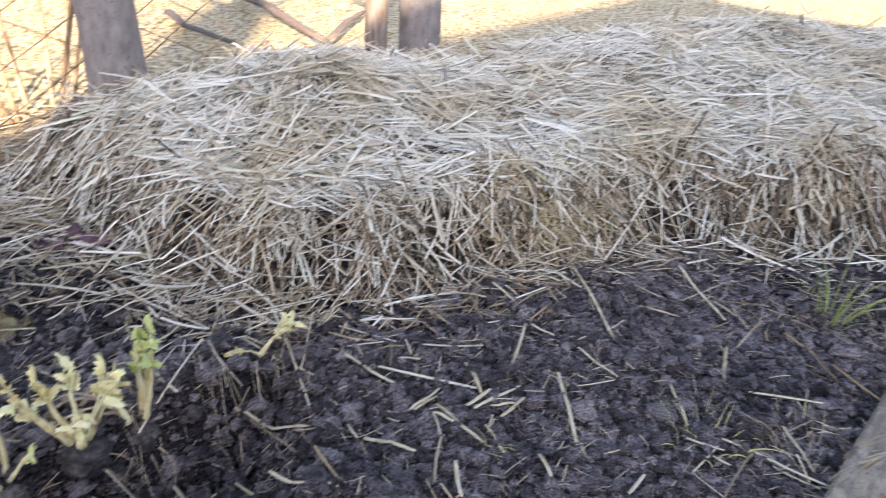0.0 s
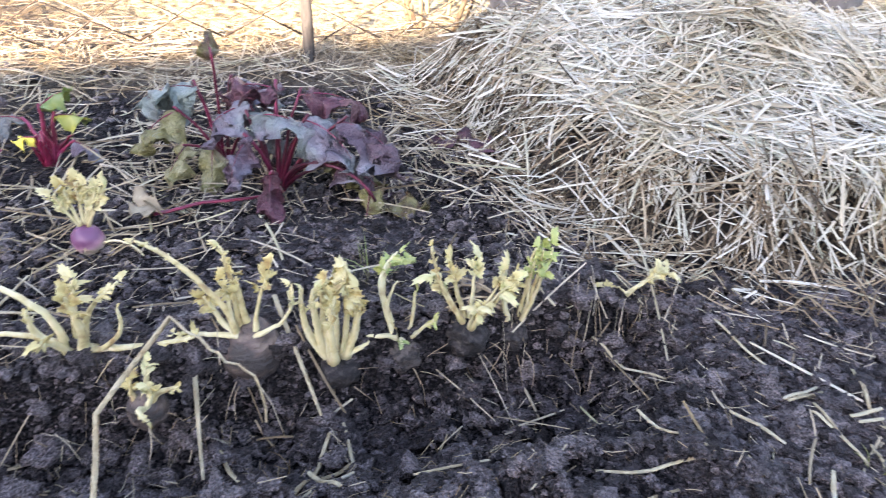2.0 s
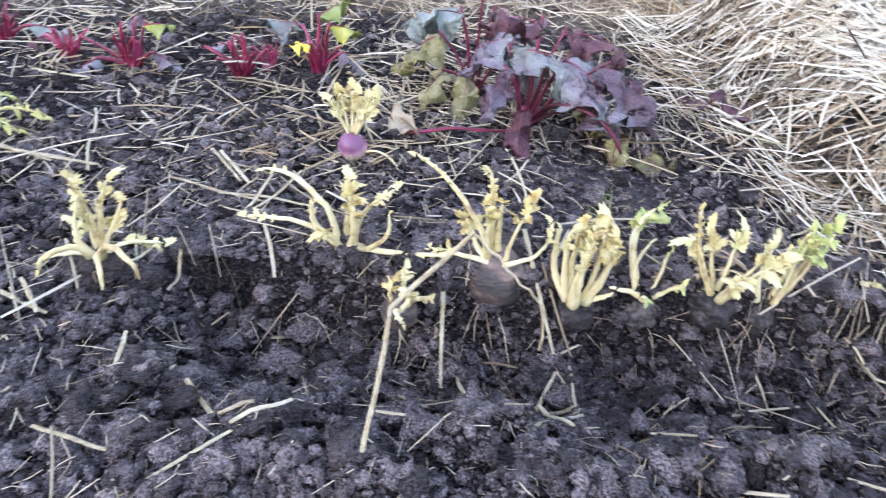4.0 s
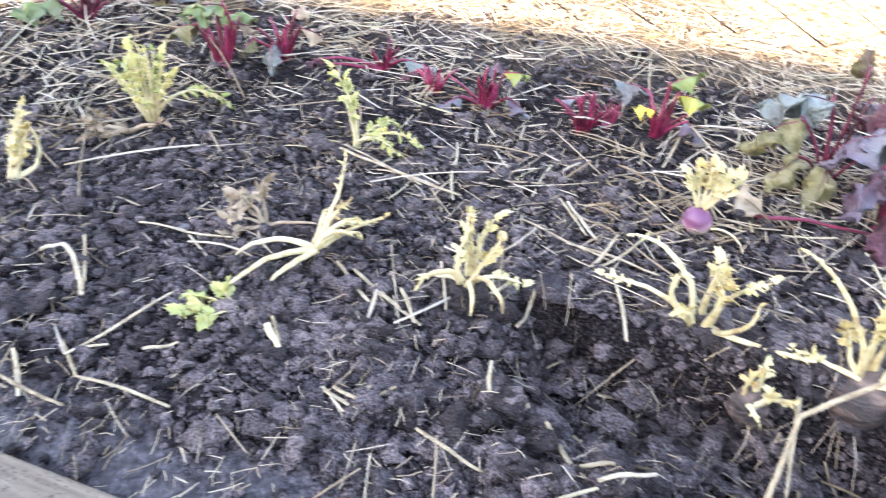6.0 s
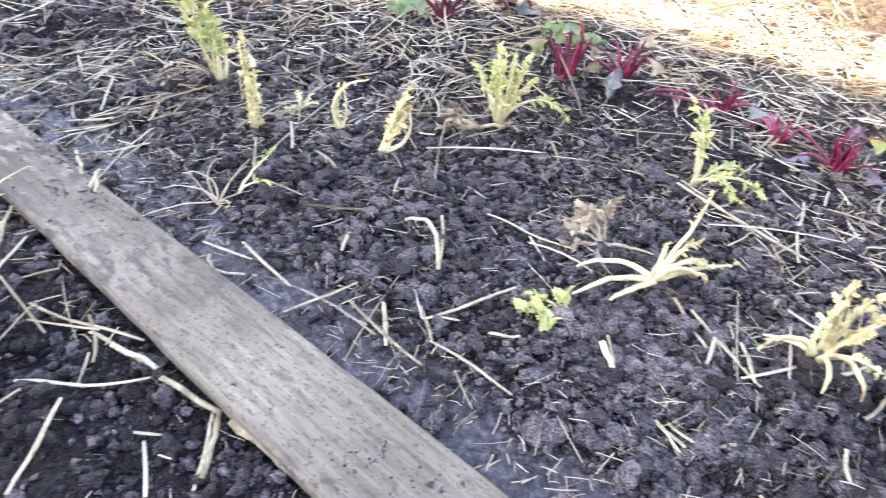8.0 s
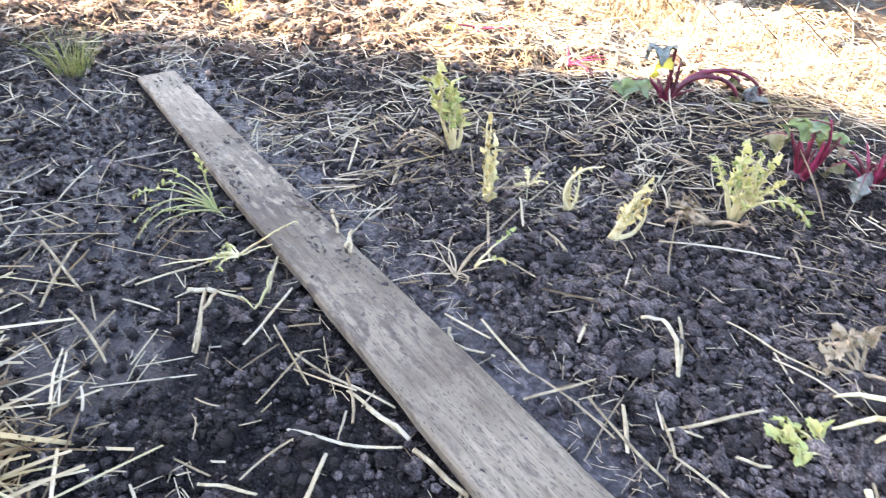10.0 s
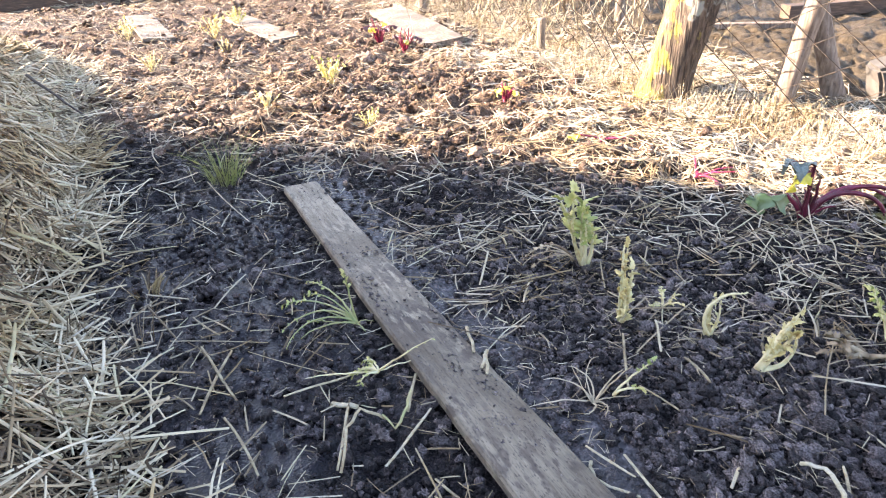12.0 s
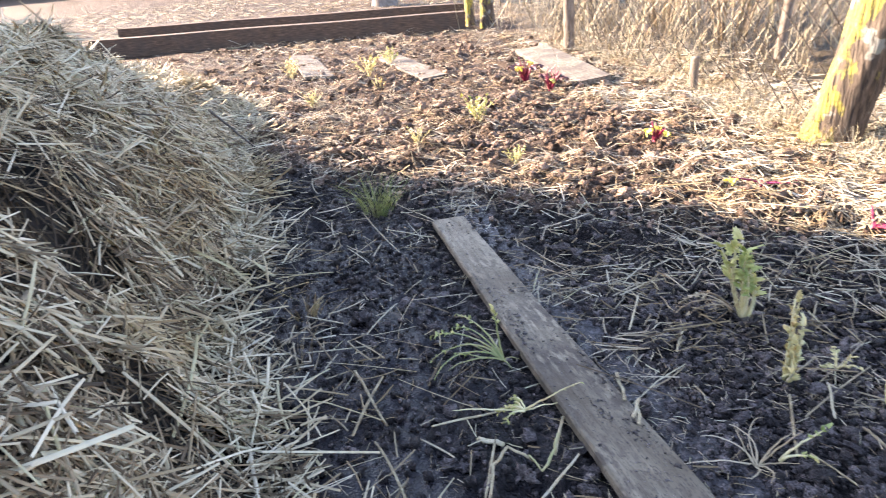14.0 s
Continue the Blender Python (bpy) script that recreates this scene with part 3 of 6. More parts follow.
HEAP_SOUTH = [(-1.0, -1.75), (-1.22, -2.0), (-1.44, -2.33), (-1.71, -2.79), (-2.14, -3.13), (-2.93, -4.0), (-3.76, -4.88), (-4.5, -5.6), (-4.7, -6.5), (-4.1, -7.3), (-2.4, -6.8), (-0.6, -5.0), (0.4, -3.2), (0.3, -2.2), (-0.4, -1.85)]


def along_plank(x, y):
    (ax, ay), (bx, by) = PLANK_A, PLANK_B
    n = math.hypot(bx - ax, by - ay)
    ux, uy = (bx - ax) / n, (by - ay) / n
    return (x - ax) * ux + (y - ay) * uy, ux * (y - ay) - uy * (x - ax)


def masks(x, y):
    """How wet and smooth, how straw-strewn, and how much of the dry yard the ground is."""
    s, d = along_plank(x, y)
    ragged = 0.10 * (fbm(x, y, 5, 3, 4) - 0.5)
    strip = smooth(0.15, 0.09, np.abs(d + 0.14 + 0.6 * ragged) + 1.6 * np.abs(ragged)) * (0.75 + 0.25 * smooth(0.45, 0.6, fbm(x, y, 9, 4, 3))) * smooth(-0.6, -0.2, s) * smooth(3.5, 3.2, s)
    pool = smooth(0.30, 0.12, np.hypot(x + 1.36, (y + 1.86) * 1.1) + 2 * ragged)
    pool = np.maximum(0.85 * pool, 0.6 * smooth(0.50, 0.2, np.hypot((x + 1.75) * 0.7, (y + 2.25) * 0.8) + 3 * ragged))
    pool = np.maximum(pool, 0.35 * smooth(0.26, 0.10, np.hypot((x + 1.62) * 0.9, (y + 2.18) * 0.8) + 2 * ragged))
    pool = np.maximum(pool, 0.45 * smooth(1.1, 0.6, np.hypot(x + 2.15, (y + 2.35) * 0.85) + 3 * ragged) * smooth(0.08, 0.16, d))
    north = smooth(0.55, 0.2, np.hypot((x - 0.60) * 0.7, (y - 1.15) * 0.85) + 2 * ragged) * 0.2
    flat = smooth(0.25, 0.1, np.hypot(x + 0.95, (y - 1.0) * 0.9) + 2 * ragged) * 0.5
    wet = np.clip(np.maximum.reduce([strip, pool, north, flat]), 0, 1)
    out = side_of(FENCE_LINE, x, y)
    yard = smooth(0.05, 0.35, out + 2.2 * ragged)
    mulch = smooth(-0.55, -0.1, out + 4 * ragged) * 0.85
    # the bed beyond the shadow edge, which takes the sunlit tones
    dry = smooth(-3.0, -3.5, x + 4 * ragged) * smooth(0.2, -0.1, inside(HEAP_SOUTH, x, y))
    return wet * (1 - yard), mulch * (1 - yard), yard, dry


def clod_relief(x, y, cell, seed):
    """Rounded clods of uneven size pressed against one another."""
    wx = x + 0.30 * cell * (value_noise(x, y, 2.6 / cell, seed + 1) - 0.5)
    wy = y + 0.30 * cell * (value_noise(x, y, 2.6 / cell, seed + 2) - 0.5)
    ix, iy = np.floor(wx / cell), np.floor(wy / cell)
    best = np.zeros(np.shape(x))
    for dx in (-1, 0, 1):
        for dy in (-1, 0, 1):
            cx, cy = ix + dx, iy + dy
            r = cell * (0.30 + 0.42 * rand2(cx, cy, seed + 3) ** 2)
            d = np.hypot(wx - (cx + rand2(cx, cy, seed + 4)) * cell, wy - (cy + rand2(cx, cy, seed + 5)) * cell)
            best = np.maximum(best, r * np.sqrt(np.clip(1 - (d / r) ** 2, 0, 1)) * (0.5 + 0.5 * rand2(cx, cy, seed + 6)))
    return best


def paler_soil(x, y):
    """Where the bare soil beside the straw mound is paler grey."""
    return smooth(0.75, 0.25, np.hypot((x - 0.62) * 0.8, (y - 1.05) * 0.9) + 0.2 * (fbm(x, y, 5, 3, 4) - 0.5))


def soaked(x, y):
    """Where the trodden mud between the plank and the straw heap is wet through."""
    s, d = along_plank(x, y)
    ragged = 0.2 * (fbm(x, y, 4, 8, 4) - 0.5)
    return smooth(0.06, 0.2, d + 0.5 * ragged) * smooth(0.3, 0.8, s + ragged) * smooth(-3.4, -3.0, x + ragged)


def ground_height(x, y):
    wet, mulch, yard, dry = masks(x, y)
    rough = (1 - 0.92 * wet) * (1 - 0.6 * mulch) * (1 - 0.9 * yard)
    near = smooth(14, 6, np.hypot(x + 1, y + 1))
    z = 0.05 * (fbm(x, y, 1.3, 11, 3) - 0.5)
    d = side_of(ROOT_ROW, x, y)
    t = x * 0.70 + y * 0.714
    run = smooth(-0.90, -0.62, t) * smooth(0.72, 0.45, t)
    turned = run * smooth(-0.75, -0.35, d) * smooth(0.02, -0.06, d)
    patch = smooth(0.44, 0.60, fbm(x, y, 3.0, 21, 3))
    z = z + rough * near * ((0.15 + 0.45 * patch + 1.35 * turned) * clod_relief(x, y, 0.075, 210) + (0.45 + 0.35 * turned) * clod_relief(x, y, 0.034, 220) + 0.030 * (fbm(x, y, 20, 31, 4) - 0.5) - 0.012)
    z = z + dry * (1 - mulch) * (0.55 * clod_relief(x, y, 0.16, 230) + 0.06 * (fbm(x, y, 9, 33, 4) - 0.5))
    z = z + soaked(x, y) * rough * near * (0.40 * clod_relief(x, y, 0.12, 240) + 0.05 * (fbm(x, y, 8, 34, 4) - 0.5) - 0.02)
    z = z + (1 - rough) * 0.012 * (fbm(x, y, 14, 51, 3) - 0.5) - 0.012 * wet
    # the dug face in front of the root row, with a trench at its foot
    face = 0.018 * (fbm(x, y, 11, 61, 3) - 0.5)
    z = z + run * (0.040 * smooth(0.14, 0.03, np.abs(d + face - 0.06)) - 0.150 * smooth(0.012, -0.028, d + face) * smooth(-0.36, -0.13, d) + 0.045 * np.exp(-(((d + 0.46) / 0.13) ** 2)))
    # the bed of the plank
    s, e = along_plank(x, y)
    under = smooth(PLANK_WIDTH / 2 + 0.05, PLANK_WIDTH / 2 - 0.01, np.abs(e)) * smooth(-0.1, 0.0, s) * smooth(2.97, 2.90, s)
    z = z * (1 - under) - 0.022 * under
    far = smooth(4, 30, side_of(FENCE_LINE, x, y))
    return z + 0.5 * far + 0.06 * yard * (fbm(x, y, 0.8, 61, 3) - 0.5) + 0.022 * yard * near * (fbm(x, y, 5.5, 62, 4) - 0.5)


def spaced(lo, hi, step, reach_lo, reach_hi):
    mid = list(np.arange(lo, hi, step))
    out, d = [], step
    p = hi
    while p < reach_hi:
        out.append(p)
        d *= 1.2
        p += d
    left, d, p = [], step, lo
    while p > reach_lo:
        d *= 1.2
        p -= d
        left.append(p)
    return np.array(left[::-1] + mid + out)


def ground():
    xs = np.concatenate([spaced(-7.0, -3.1, 0.034, -400, -3.11), spaced(-3.1, 0.9, 0.0105, -3.09, 400)])
    ys = np.concatenate([spaced(-6.5, -2.9, 0.036, -400, -2.91), spaced(-2.9, 1.7, 0.0105, -2.89, 400)])
    x, y = np.meshgrid(xs, ys)
    z = ground_height(x, y)
    nx, ny = len(xs), len(ys)
    i = np.arange((ny - 1) * (nx - 1))
    a = i // (nx - 1) * nx + i % (nx - 1)
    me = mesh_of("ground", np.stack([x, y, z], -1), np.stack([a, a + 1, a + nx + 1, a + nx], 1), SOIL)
    # the bleached mask only picks the lighter yard tone northward
    for name, values in zip(("wet", "mulch", "yard", "dry", "pale", "bleached", "soaked"), (*masks(x, y), paler_soil(x, y), smooth(1.7, 2.4, y + 0.5 * fbm(x, y, 2, 7, 3)), soaked(x, y))):
        me.attributes.new(name, "FLOAT", "POINT").data.foreach_set("value", values.ravel().astype(np.float32))
    return thing("ground", "dark wet garden soil with smooth mud and a dry yard", "ground", kind="structure", data=me)


ground()


def gz(x, y):
    return float(ground_height(np.array([x]), np.array([y]))[0])


# ---- straw heaps ----
def north_height(x, y):
    d = inside(HEAP_NORTH, x, y) + 0.05 * (fbm(x, y, 6, 71, 3) - 0.5)
    top = 0.30 + 0.12 * smooth(-0.2, 1.3, x) + 0.03 * smooth(2.0, 3.2, y) + 0.13 * smooth(1.7, 2.2, y) * smooth(0.2, -0.5, x)
    shape = 0.72 * smooth(0.0, 0.26, d) + 0.28 * smooth(0.15, 0.9, d)
    return top * shape * (1 + 0.28 * (fbm(x, y, 4, 81, 3) - 0.5)) + 0.03 * smooth(0.0, 0.2, d) * (fbm(x, y, 9, 84, 2) - 0.5) - 0.02


HOLLOWS = [(-1.36, -3.00, 0.20, 0.22), (-1.10, -2.30, 0.12, 0.06)]


# Straw thinned to the dark core: mud pockets south, painted overhang shade north.
MUD_SHADE_SPOTS = [(-1.44, -3.18, 0.13), (-1.42, -2.98, 0.09), (-1.15, -2.43, 0.05), (-0.98, -2.38, 0.07), (-0.84, -2.19, 0.045), (0.02, 1.885, 0.055), (-0.08, 1.88, 0.05), (0.13, 1.86, 0.05), (-0.28, 1.50, 0.05), (-0.19, 1.62, 0.045), (-0.60, 1.58, 0.05)]


def mud_shade_at(x, y):
    return np.minimum(1.0, sum(np.exp(-((x - a) ** 2 + (y - b) ** 2) / (2 * r * r)) for a, b, r in MUD_SHADE_SPOTS))


def hollow(x, y):
    return sum(deep * np.exp(-((x - a) ** 2 + (y - b) ** 2) / (2 * (r * 0.6) ** 2)) for a, b, r, deep in HOLLOWS)


def south_height(x, y):
    d = inside(HEAP_SOUTH, x, y) + 0.10 * (fbm(x, y, 4, 72, 3) - 0.5)
    top = (0.78 + 0.1 * smooth(-2, -4, y)) * (1 - 0.55 * smooth(-2.3, -3.7, x))
    shape = 0.68 * smooth(0.0, 0.5, d) + 0.32 * smooth(0.3, 1.0, d)
    return top * shape * (1 + 0.26 * (fbm(x, y, 2.6, 82, 3) - 0.5)) + 0.14 * smooth(0.0, 0.25, d) * (fbm(x, y, 5.5, 83, 2) - 0.5) - 0.02 - hollow(x, y)


def straw_heap(label, outline, height, count, tones, dense, seed):
    """A heap: a near-black core painting gap shade, and thousands of loose stalks lying over it."""
    heap = thing("straw_heap", label, "straw heap", group="straw heaps")
    lo, hi = np.min(outline, 0) - 0.15, np.max(outline, 0) + 0.15
    xs, ys = np.arange(lo[0], hi[0], 0.03), np.arange(lo[1], hi[1], 0.03)
    x, y = np.meshgrid(xs, ys)
    z = height(x, y) - 0.015 + 0.02 * (fbm(x, y, 25, seed, 2) - 0.5)
    nx = len(xs)
    a = np.arange((len(ys) - 1) * (nx - 1))
    a = a // (nx - 1) * nx + a % (nx - 1)
    a = a[(inside(outline, x, y) > -0.03).ravel()[a]]
    part("shade_core", mesh_of("shade_core", np.stack([x, y, z - 0.06], -1), np.stack([a, a + 1, a + nx + 1, a + nx], 1), STRAW_GAP_SHADE), heap, "near-black sheet painting shade under the loose stalks")
    rng = np.random.default_rng(seed)
    # the first layer lies lowest and paints shade between the paler stalks
    for name, mat, share, size, over, tilt in (("weathered_shade_straw", tones[0], 0.28, -5.35, -0.026, 0.28), ("loose_straw", tones[1], 0.36, -5.2, 0.002, 0.34), ("fine_straw", tones[1], 0.24, -5.85, 0.012, 0.45), ("bold_straw", tones[2], 0.14, -4.94, 0.018, 0.45), ("brown_straw", STRAW_BROWN, 0.03 if outline is HEAP_NORTH else 0.09, -5.1, 0.016, 0.3)):
        n = int(count * share)
        px, py = [], []
        while len(px) < n:
            m = 3 * n
            cx, cy = rng.uniform(lo[0], hi[0], m), rng.uniform(lo[1], hi[1], m)
            up = smooth(0.06, 0.27, inside(outline, cx, cy)) if outline is HEAP_NORTH else 1.0
            low = 0.06 if name == "bold_straw" else 0.22
            bare = ((0.75 if outline is HEAP_NORTH else 0.14) + (0.25 if outline is HEAP_NORTH else 0.86) * smooth(0.38, 0.50, fbm(cx, cy, 4.2, seed + 9, 3))) * np.clip(1 - 5 * hollow(cx, cy), 0.08, 1)
            keep = (inside(outline, cx, cy) > rng.normal(-0.03, 0.05, m)) & (rng.uniform(0, 1, m) < dense(cx, cy) * (np.clip(0.6 + 3 * hollow(cx, cy), 0.6, 1) if name == "weathered_shade_straw" else bare * (low + (1 - low) * up)))
            if name != "weathered_shade_straw":
                keep &= rng.uniform(0, 1, m) > 0.93 * mud_shade_at(cx, cy)
            if name == "brown_straw":
                keep &= rng.uniform(0, 1, m) < (0.0 if outline is HEAP_NORTH else 0.06) + smooth(*((0.24, 0.14) if outline is HEAP_NORTH else (0.52, 0.36)), inside(outline, cx, cy)) * smooth(0.02, 0.12, inside(outline, cx, cy)) * smooth(0.40, 0.55, fbm(cx, cy, 3.0, 77, 3))
            px, py = np.r_[px, cx[keep]], np.r_[py, cy[keep]]
        px, py = px[:n], py[:n]
        e = 0.02
        gx, gy = (height(px + e, py) - height(px - e, py)) / (2 * e), (height(px, py + e) - height(px, py - e)) / (2 * e)
        angle = 2.2 * math.pi * fbm(px, py, 1.6, seed + 5, 2) + rng.normal(0, 1.35, n)
        steep = np.clip(np.hypot(gx, gy), 0, 2)
        fall = np.arctan2(-gy, -gx)
        lean = (steep > 0.55) & (rng.uniform(0, 1, n) < (0.25 if outline is HEAP_NORTH else 0.08))
        angle = np.where(lean, fall + rng.normal(0, 0.55, n), angle)
        if outline is HEAP_NORTH:
            angle = np.where(steep < 0.34, 0.15 + rng.normal(0, 0.48, n), angle)
        ux, uy = np.cos(angle), np.sin(angle)
        uz = np.clip(gx * ux + gy * uy, -1.6, 1.6) * np.where(steep > 0.5, 0.75, 1.0) + rng.normal(0, tilt * (0.6 if outline is HEAP_NORTH else 1.0), n)
        length = np.clip(rng.lognormal((-1.85 if outline is HEAP_NORTH else -1.62) if name == "bold_straw" else -2.5 if name == "fine_straw" else -2.05, 0.5, n), 0.03, 0.42)
        way = np.stack([ux, uy, uz], 1)
        way /= np.linalg.norm(way, axis=1)[:, None]
        mid = np.stack([px, py, np.maximum(height(px, py), 0.0) + over + rng.uniform(-0.016, 0.016, n)], 1)
        width = np.clip(rng.lognormal(size - (0.32 if outline is HEAP_NORTH else 0.05), 0.34, n), 0.0014, 0.014)
        v, f = strands(mid - way * length[:, None] / 2, way, length, width, rng.normal(-0.008, 0.028 if outline is HEAP_NORTH else 0.024, n), seed + n, 0.7, 4 if name == "bold_straw" else 3, 0.028 if outline is HEAP_NORTH else 0.024)
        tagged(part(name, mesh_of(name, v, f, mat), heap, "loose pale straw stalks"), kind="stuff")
    return heap


straw_heap("broad mound of loose pale straw on dark soil", HEAP_NORTH, north_height, 44000, (STRAW_SHADE, STRAW, STRAW_PALE), lambda x, y: np.where(y < 2.6, 1.0, 0.45) * np.where(x > 1.8, 0.3, 1.0), 101)
straw_heap("tall heap of loose grey-gold straw beside the mud", HEAP_SOUTH, south_height, 58000, (STRAW_SHADE, STRAW_GOLD, STRAW_CREAM), lambda x, y: np.where(side_of([(0.0, -2.6), (-4.2, -7.0)], x, y) < 0, 1.0, 0.12), 202)


def hay_patch():
    rng = np.random.default_rng(88)
    n = 330
    px, py = 0.33 + rng.normal(0, 0.13, n), 1.79 + rng.normal(0, 0.06, n)
    a = 2.9 + rng.normal(0, 0.7, n)
    e = 0.02
    gx, gy = (north_height(px + e, py) - north_height(px - e, py)) / (2 * e), (north_height(px, py + e) - north_height(px, py - e)) / (2 * e)
    way = np.stack([np.cos(a), np.sin(a), np.cos(a) * gx + np.sin(a) * gy + rng.normal(0, 0.2, n)], 1)
    length = rng.uniform(0.06, 0.18, n)
    start = np.stack([px, py, north_height(px, py) + rng.uniform(0.0, 0.03, n)], 1) - way * length[:, None] / 2
    v, f = strands(start, way, length, rng.uniform(0.0022, 0.005, n), rng.normal(0, 0.1, n), 89)
    return thing("hay_tuft", "matted ochre hay tuft on the straw mound", "hay", kind="stuff", data=mesh_of("hay_tuft", v, f, STRAW_HAY))


hay_patch()


# ---- unseen house whose gable shades the garden ----
def house():
    home = thing("house", "unseen gabled house whose shadow covers the garden", "house", 0, -12.56, 0)
    # never in view: size and pitch chosen to cast the garden's shadow edge
    west, ridge, east, eave, peak, deep = -1.68, 4.96, 11.60, 4.95, 8.14, 12.0
    bm = bmesh.new()
    front = [bm.verts.new(p) for p in ((west, 0, -0.3), (east, 0, -0.3), (east, 0, eave), (ridge, 0, peak), (west, 0, eave))]
    bm.faces.new(front)
    out = bmesh.ops.extrude_face_region(bm, geom=list(bm.faces))
    bmesh.ops.translate(bm, verts=[v for v in out["geom"] if isinstance(v, bmesh.types.BMVert)], vec=(0, -deep, 0))
    bmesh.ops.recalc_face_normals(bm, faces=bm.faces)
    part("wall", (bm, PLASTER), home)
    for a, b in (((west - 0.02, eave + 0.02), (ridge, peak + 0.05)), ((ridge, peak + 0.05), (east + 0.02, eave + 0.02))):
        bm = bmesh.new()
        ring = [bm.verts.new((x, 0.1, z + up)) for x, z, up in ((*a, 0.01), (*b, 0.01), (*b, 0.12), (*a, 0.12))]
        bm.faces.new(ring)
        out = bmesh.ops.extrude_face_region(bm, geom=list(bm.faces))
        bmesh.ops.translate(bm, verts=[v for v in out["geom"] if isinstance(v, bmesh.types.BMVert)], vec=(0, -deep - 0.2, 0))
        bmesh.ops.recalc_face_normals(bm, faces=bm.faces)
        part("roof", (bm, ROOF_TILE), home)
    # unseen stack, added only to shade the tree trunk
    bm = bmesh.new()
    bmesh.ops.create_cube(bm, size=1.0)
    bmesh.ops.scale(bm, vec=(0.44, 0.5, 2.0), verts=bm.verts)
    bmesh.ops.translate(bm, verts=bm.verts, vec=(0.80, -0.26, 6.35))
    part("shade_stack", (bm, PLASTER), home)


house()


# ---- plank ----
def board(name, label, a, b, width, thick, lift, mat, group="boards", seed=0, lean=0.0, tilt=0.0, taper=0.0):
    """A weathered board: worn edges, slightly uneven sides and ends."""
    length = math.hypot(b[0] - a[0], b[1] - a[1])
    turn = math.degrees(math.atan2(b[1] - a[1], b[0] - a[0]))
    n, across = max(12, int(length / 0.03)), 8
    verts, faces = [], []
    xs = np.linspace(-length / 2, length / 2, n)
    wob1, wob2 = 0.005 * (fbm(xs, xs * 0 + seed, 3, 5, 4) - 0.5), 0.007 * (fbm(xs, xs * 0 + seed + 9, 3, 6, 4) - 0.5)
    worn = 0.012 * np.clip(fbm(xs, xs * 0 + seed + 4, 9, 8, 3) - 0.6, 0, 1)
    for k, x in enumerate(xs):
        half = width / 2 * (1 - taper * k / (n - 1))
        w0, w1 = -half + wob1[k] + worn[k], half + wob2[k] - worn[-k - 1]
        c = 0.006
        sag = 0.004 * math.sin(2.2 * x + seed)
        ring = [(w0, c), (w0 + c, 0), (w1 - c, 0), (w1, c), (w1, thick - c), (w1 - c, thick), (w0 + c, thick), (w0, thick - c)]
        skew = (0.012 * math.sin(40 * seed) if k == 0 else -0.012 * math.cos(30 * seed) if k == n - 1 else 0)
        verts += [(x + skew * y / width, y, z + sag) for y, z in ring]
    for k in range(n - 1):
        for i in range(across):
            j = (i + 1) % across
            faces.append((k * across + i, (k + 1) * across + i, (k + 1) * across + j, k * across + j))
    me = bpy.data.meshes.new(name)
    me.from_pydata(verts, [], faces + [tuple(range(across)), tuple((n - 1) * across + across - 1 - i for i in range(across))])
    me.materials.append(mat)
    ob = thing(name, label, "board", group=group, data=me)
    ob.matrix_basis = pose((a[0] + b[0]) / 2, (a[1] + b[1]) / 2, lift, lean, tilt, turn)
    return ob


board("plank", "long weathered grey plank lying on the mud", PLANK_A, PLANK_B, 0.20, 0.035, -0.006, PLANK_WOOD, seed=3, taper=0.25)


# ---- crumbs and clods of soil ----
def clods(name, label, n, sizes, where, detail, seed, rough, mat):
    rng = np.random.default_rng(seed)
    bm = bmesh.new()
    bmesh.ops.create_icosphere(bm, subdivisions=detail, radius=1.0)
    ball = [v.co.copy() for v in bm.verts]
    tri = np.array([[v.index for v in f.verts] for f in bm.faces])
    bm.free()
    kinds = np.array([[v * (1 + rough * 0.9 * noise.noise(v * 1.3 + Vector((9 * k, 0, 0))) + rough * 0.9 * noise.noise(v * 3.1 + Vector((0, 9 * k, 0))) + rough * 0.55 * noise.noise(v * 7.0 + Vector((0, 0, 9 * k)))) for v in ball] for k in range(24)])
    px, py = np.empty(0), np.empty(0)
    while len(px) < n:
        cx, cy = (rng.uniform(-8.5, -2.8, 6 * n), rng.uniform(-9.0, 0.5, 6 * n)) if mat == SUNLIT_CLOD else (rng.uniform(-4.0, 1.3, 6 * n), rng.uniform(-4.2, 1.9, 6 * n))
        keep = rng.uniform(0, 1, 6 * n) < where(cx, cy)
        px, py = np.r_[px, cx[keep]], np.r_[py, cy[keep]]
    px, py = px[:n], py[:n]
    r = np.clip(rng.lognormal(math.log(sizes[0]), 0.55, n), sizes[1], sizes[2])
    stretch = rng.uniform(0.7, 1.35, (n, 1, 3))
    q = rng.normal(0, 1, (n, 4))
    q /= np.linalg.norm(q, axis=1)[:, None]
    w, x, y, z = q.T
    turn = np.stack([1 - 2 * (y * y + z * z), 2 * (x * y - w * z), 2 * (x * z + w * y), 2 * (x * y + w * z), 1 - 2 * (x * x + z * z), 2 * (y * z - w * x), 2 * (x * z - w * y), 2 * (y * z + w * x), 1 - 2 * (x * x + y * y)], 1).reshape(n, 3, 3)
    v = np.einsum("nij,nvj->nvi", turn, kinds[rng.integers(0, 24, n)] * stretch * r[:, None, None])
    v *= (1, 1, 0.78)
    low = ground_height(px, py) - 0.12 * r
    v += np.stack([px, py, ground_height(px, py) + rng.uniform(0.0, 0.8, n) * r], 1)[:, None]
    f = (tri[None] + (np.arange(n) * len(ball))[:, None, None]).reshape(-1, 3)
    flat = v.reshape(-1, 3)
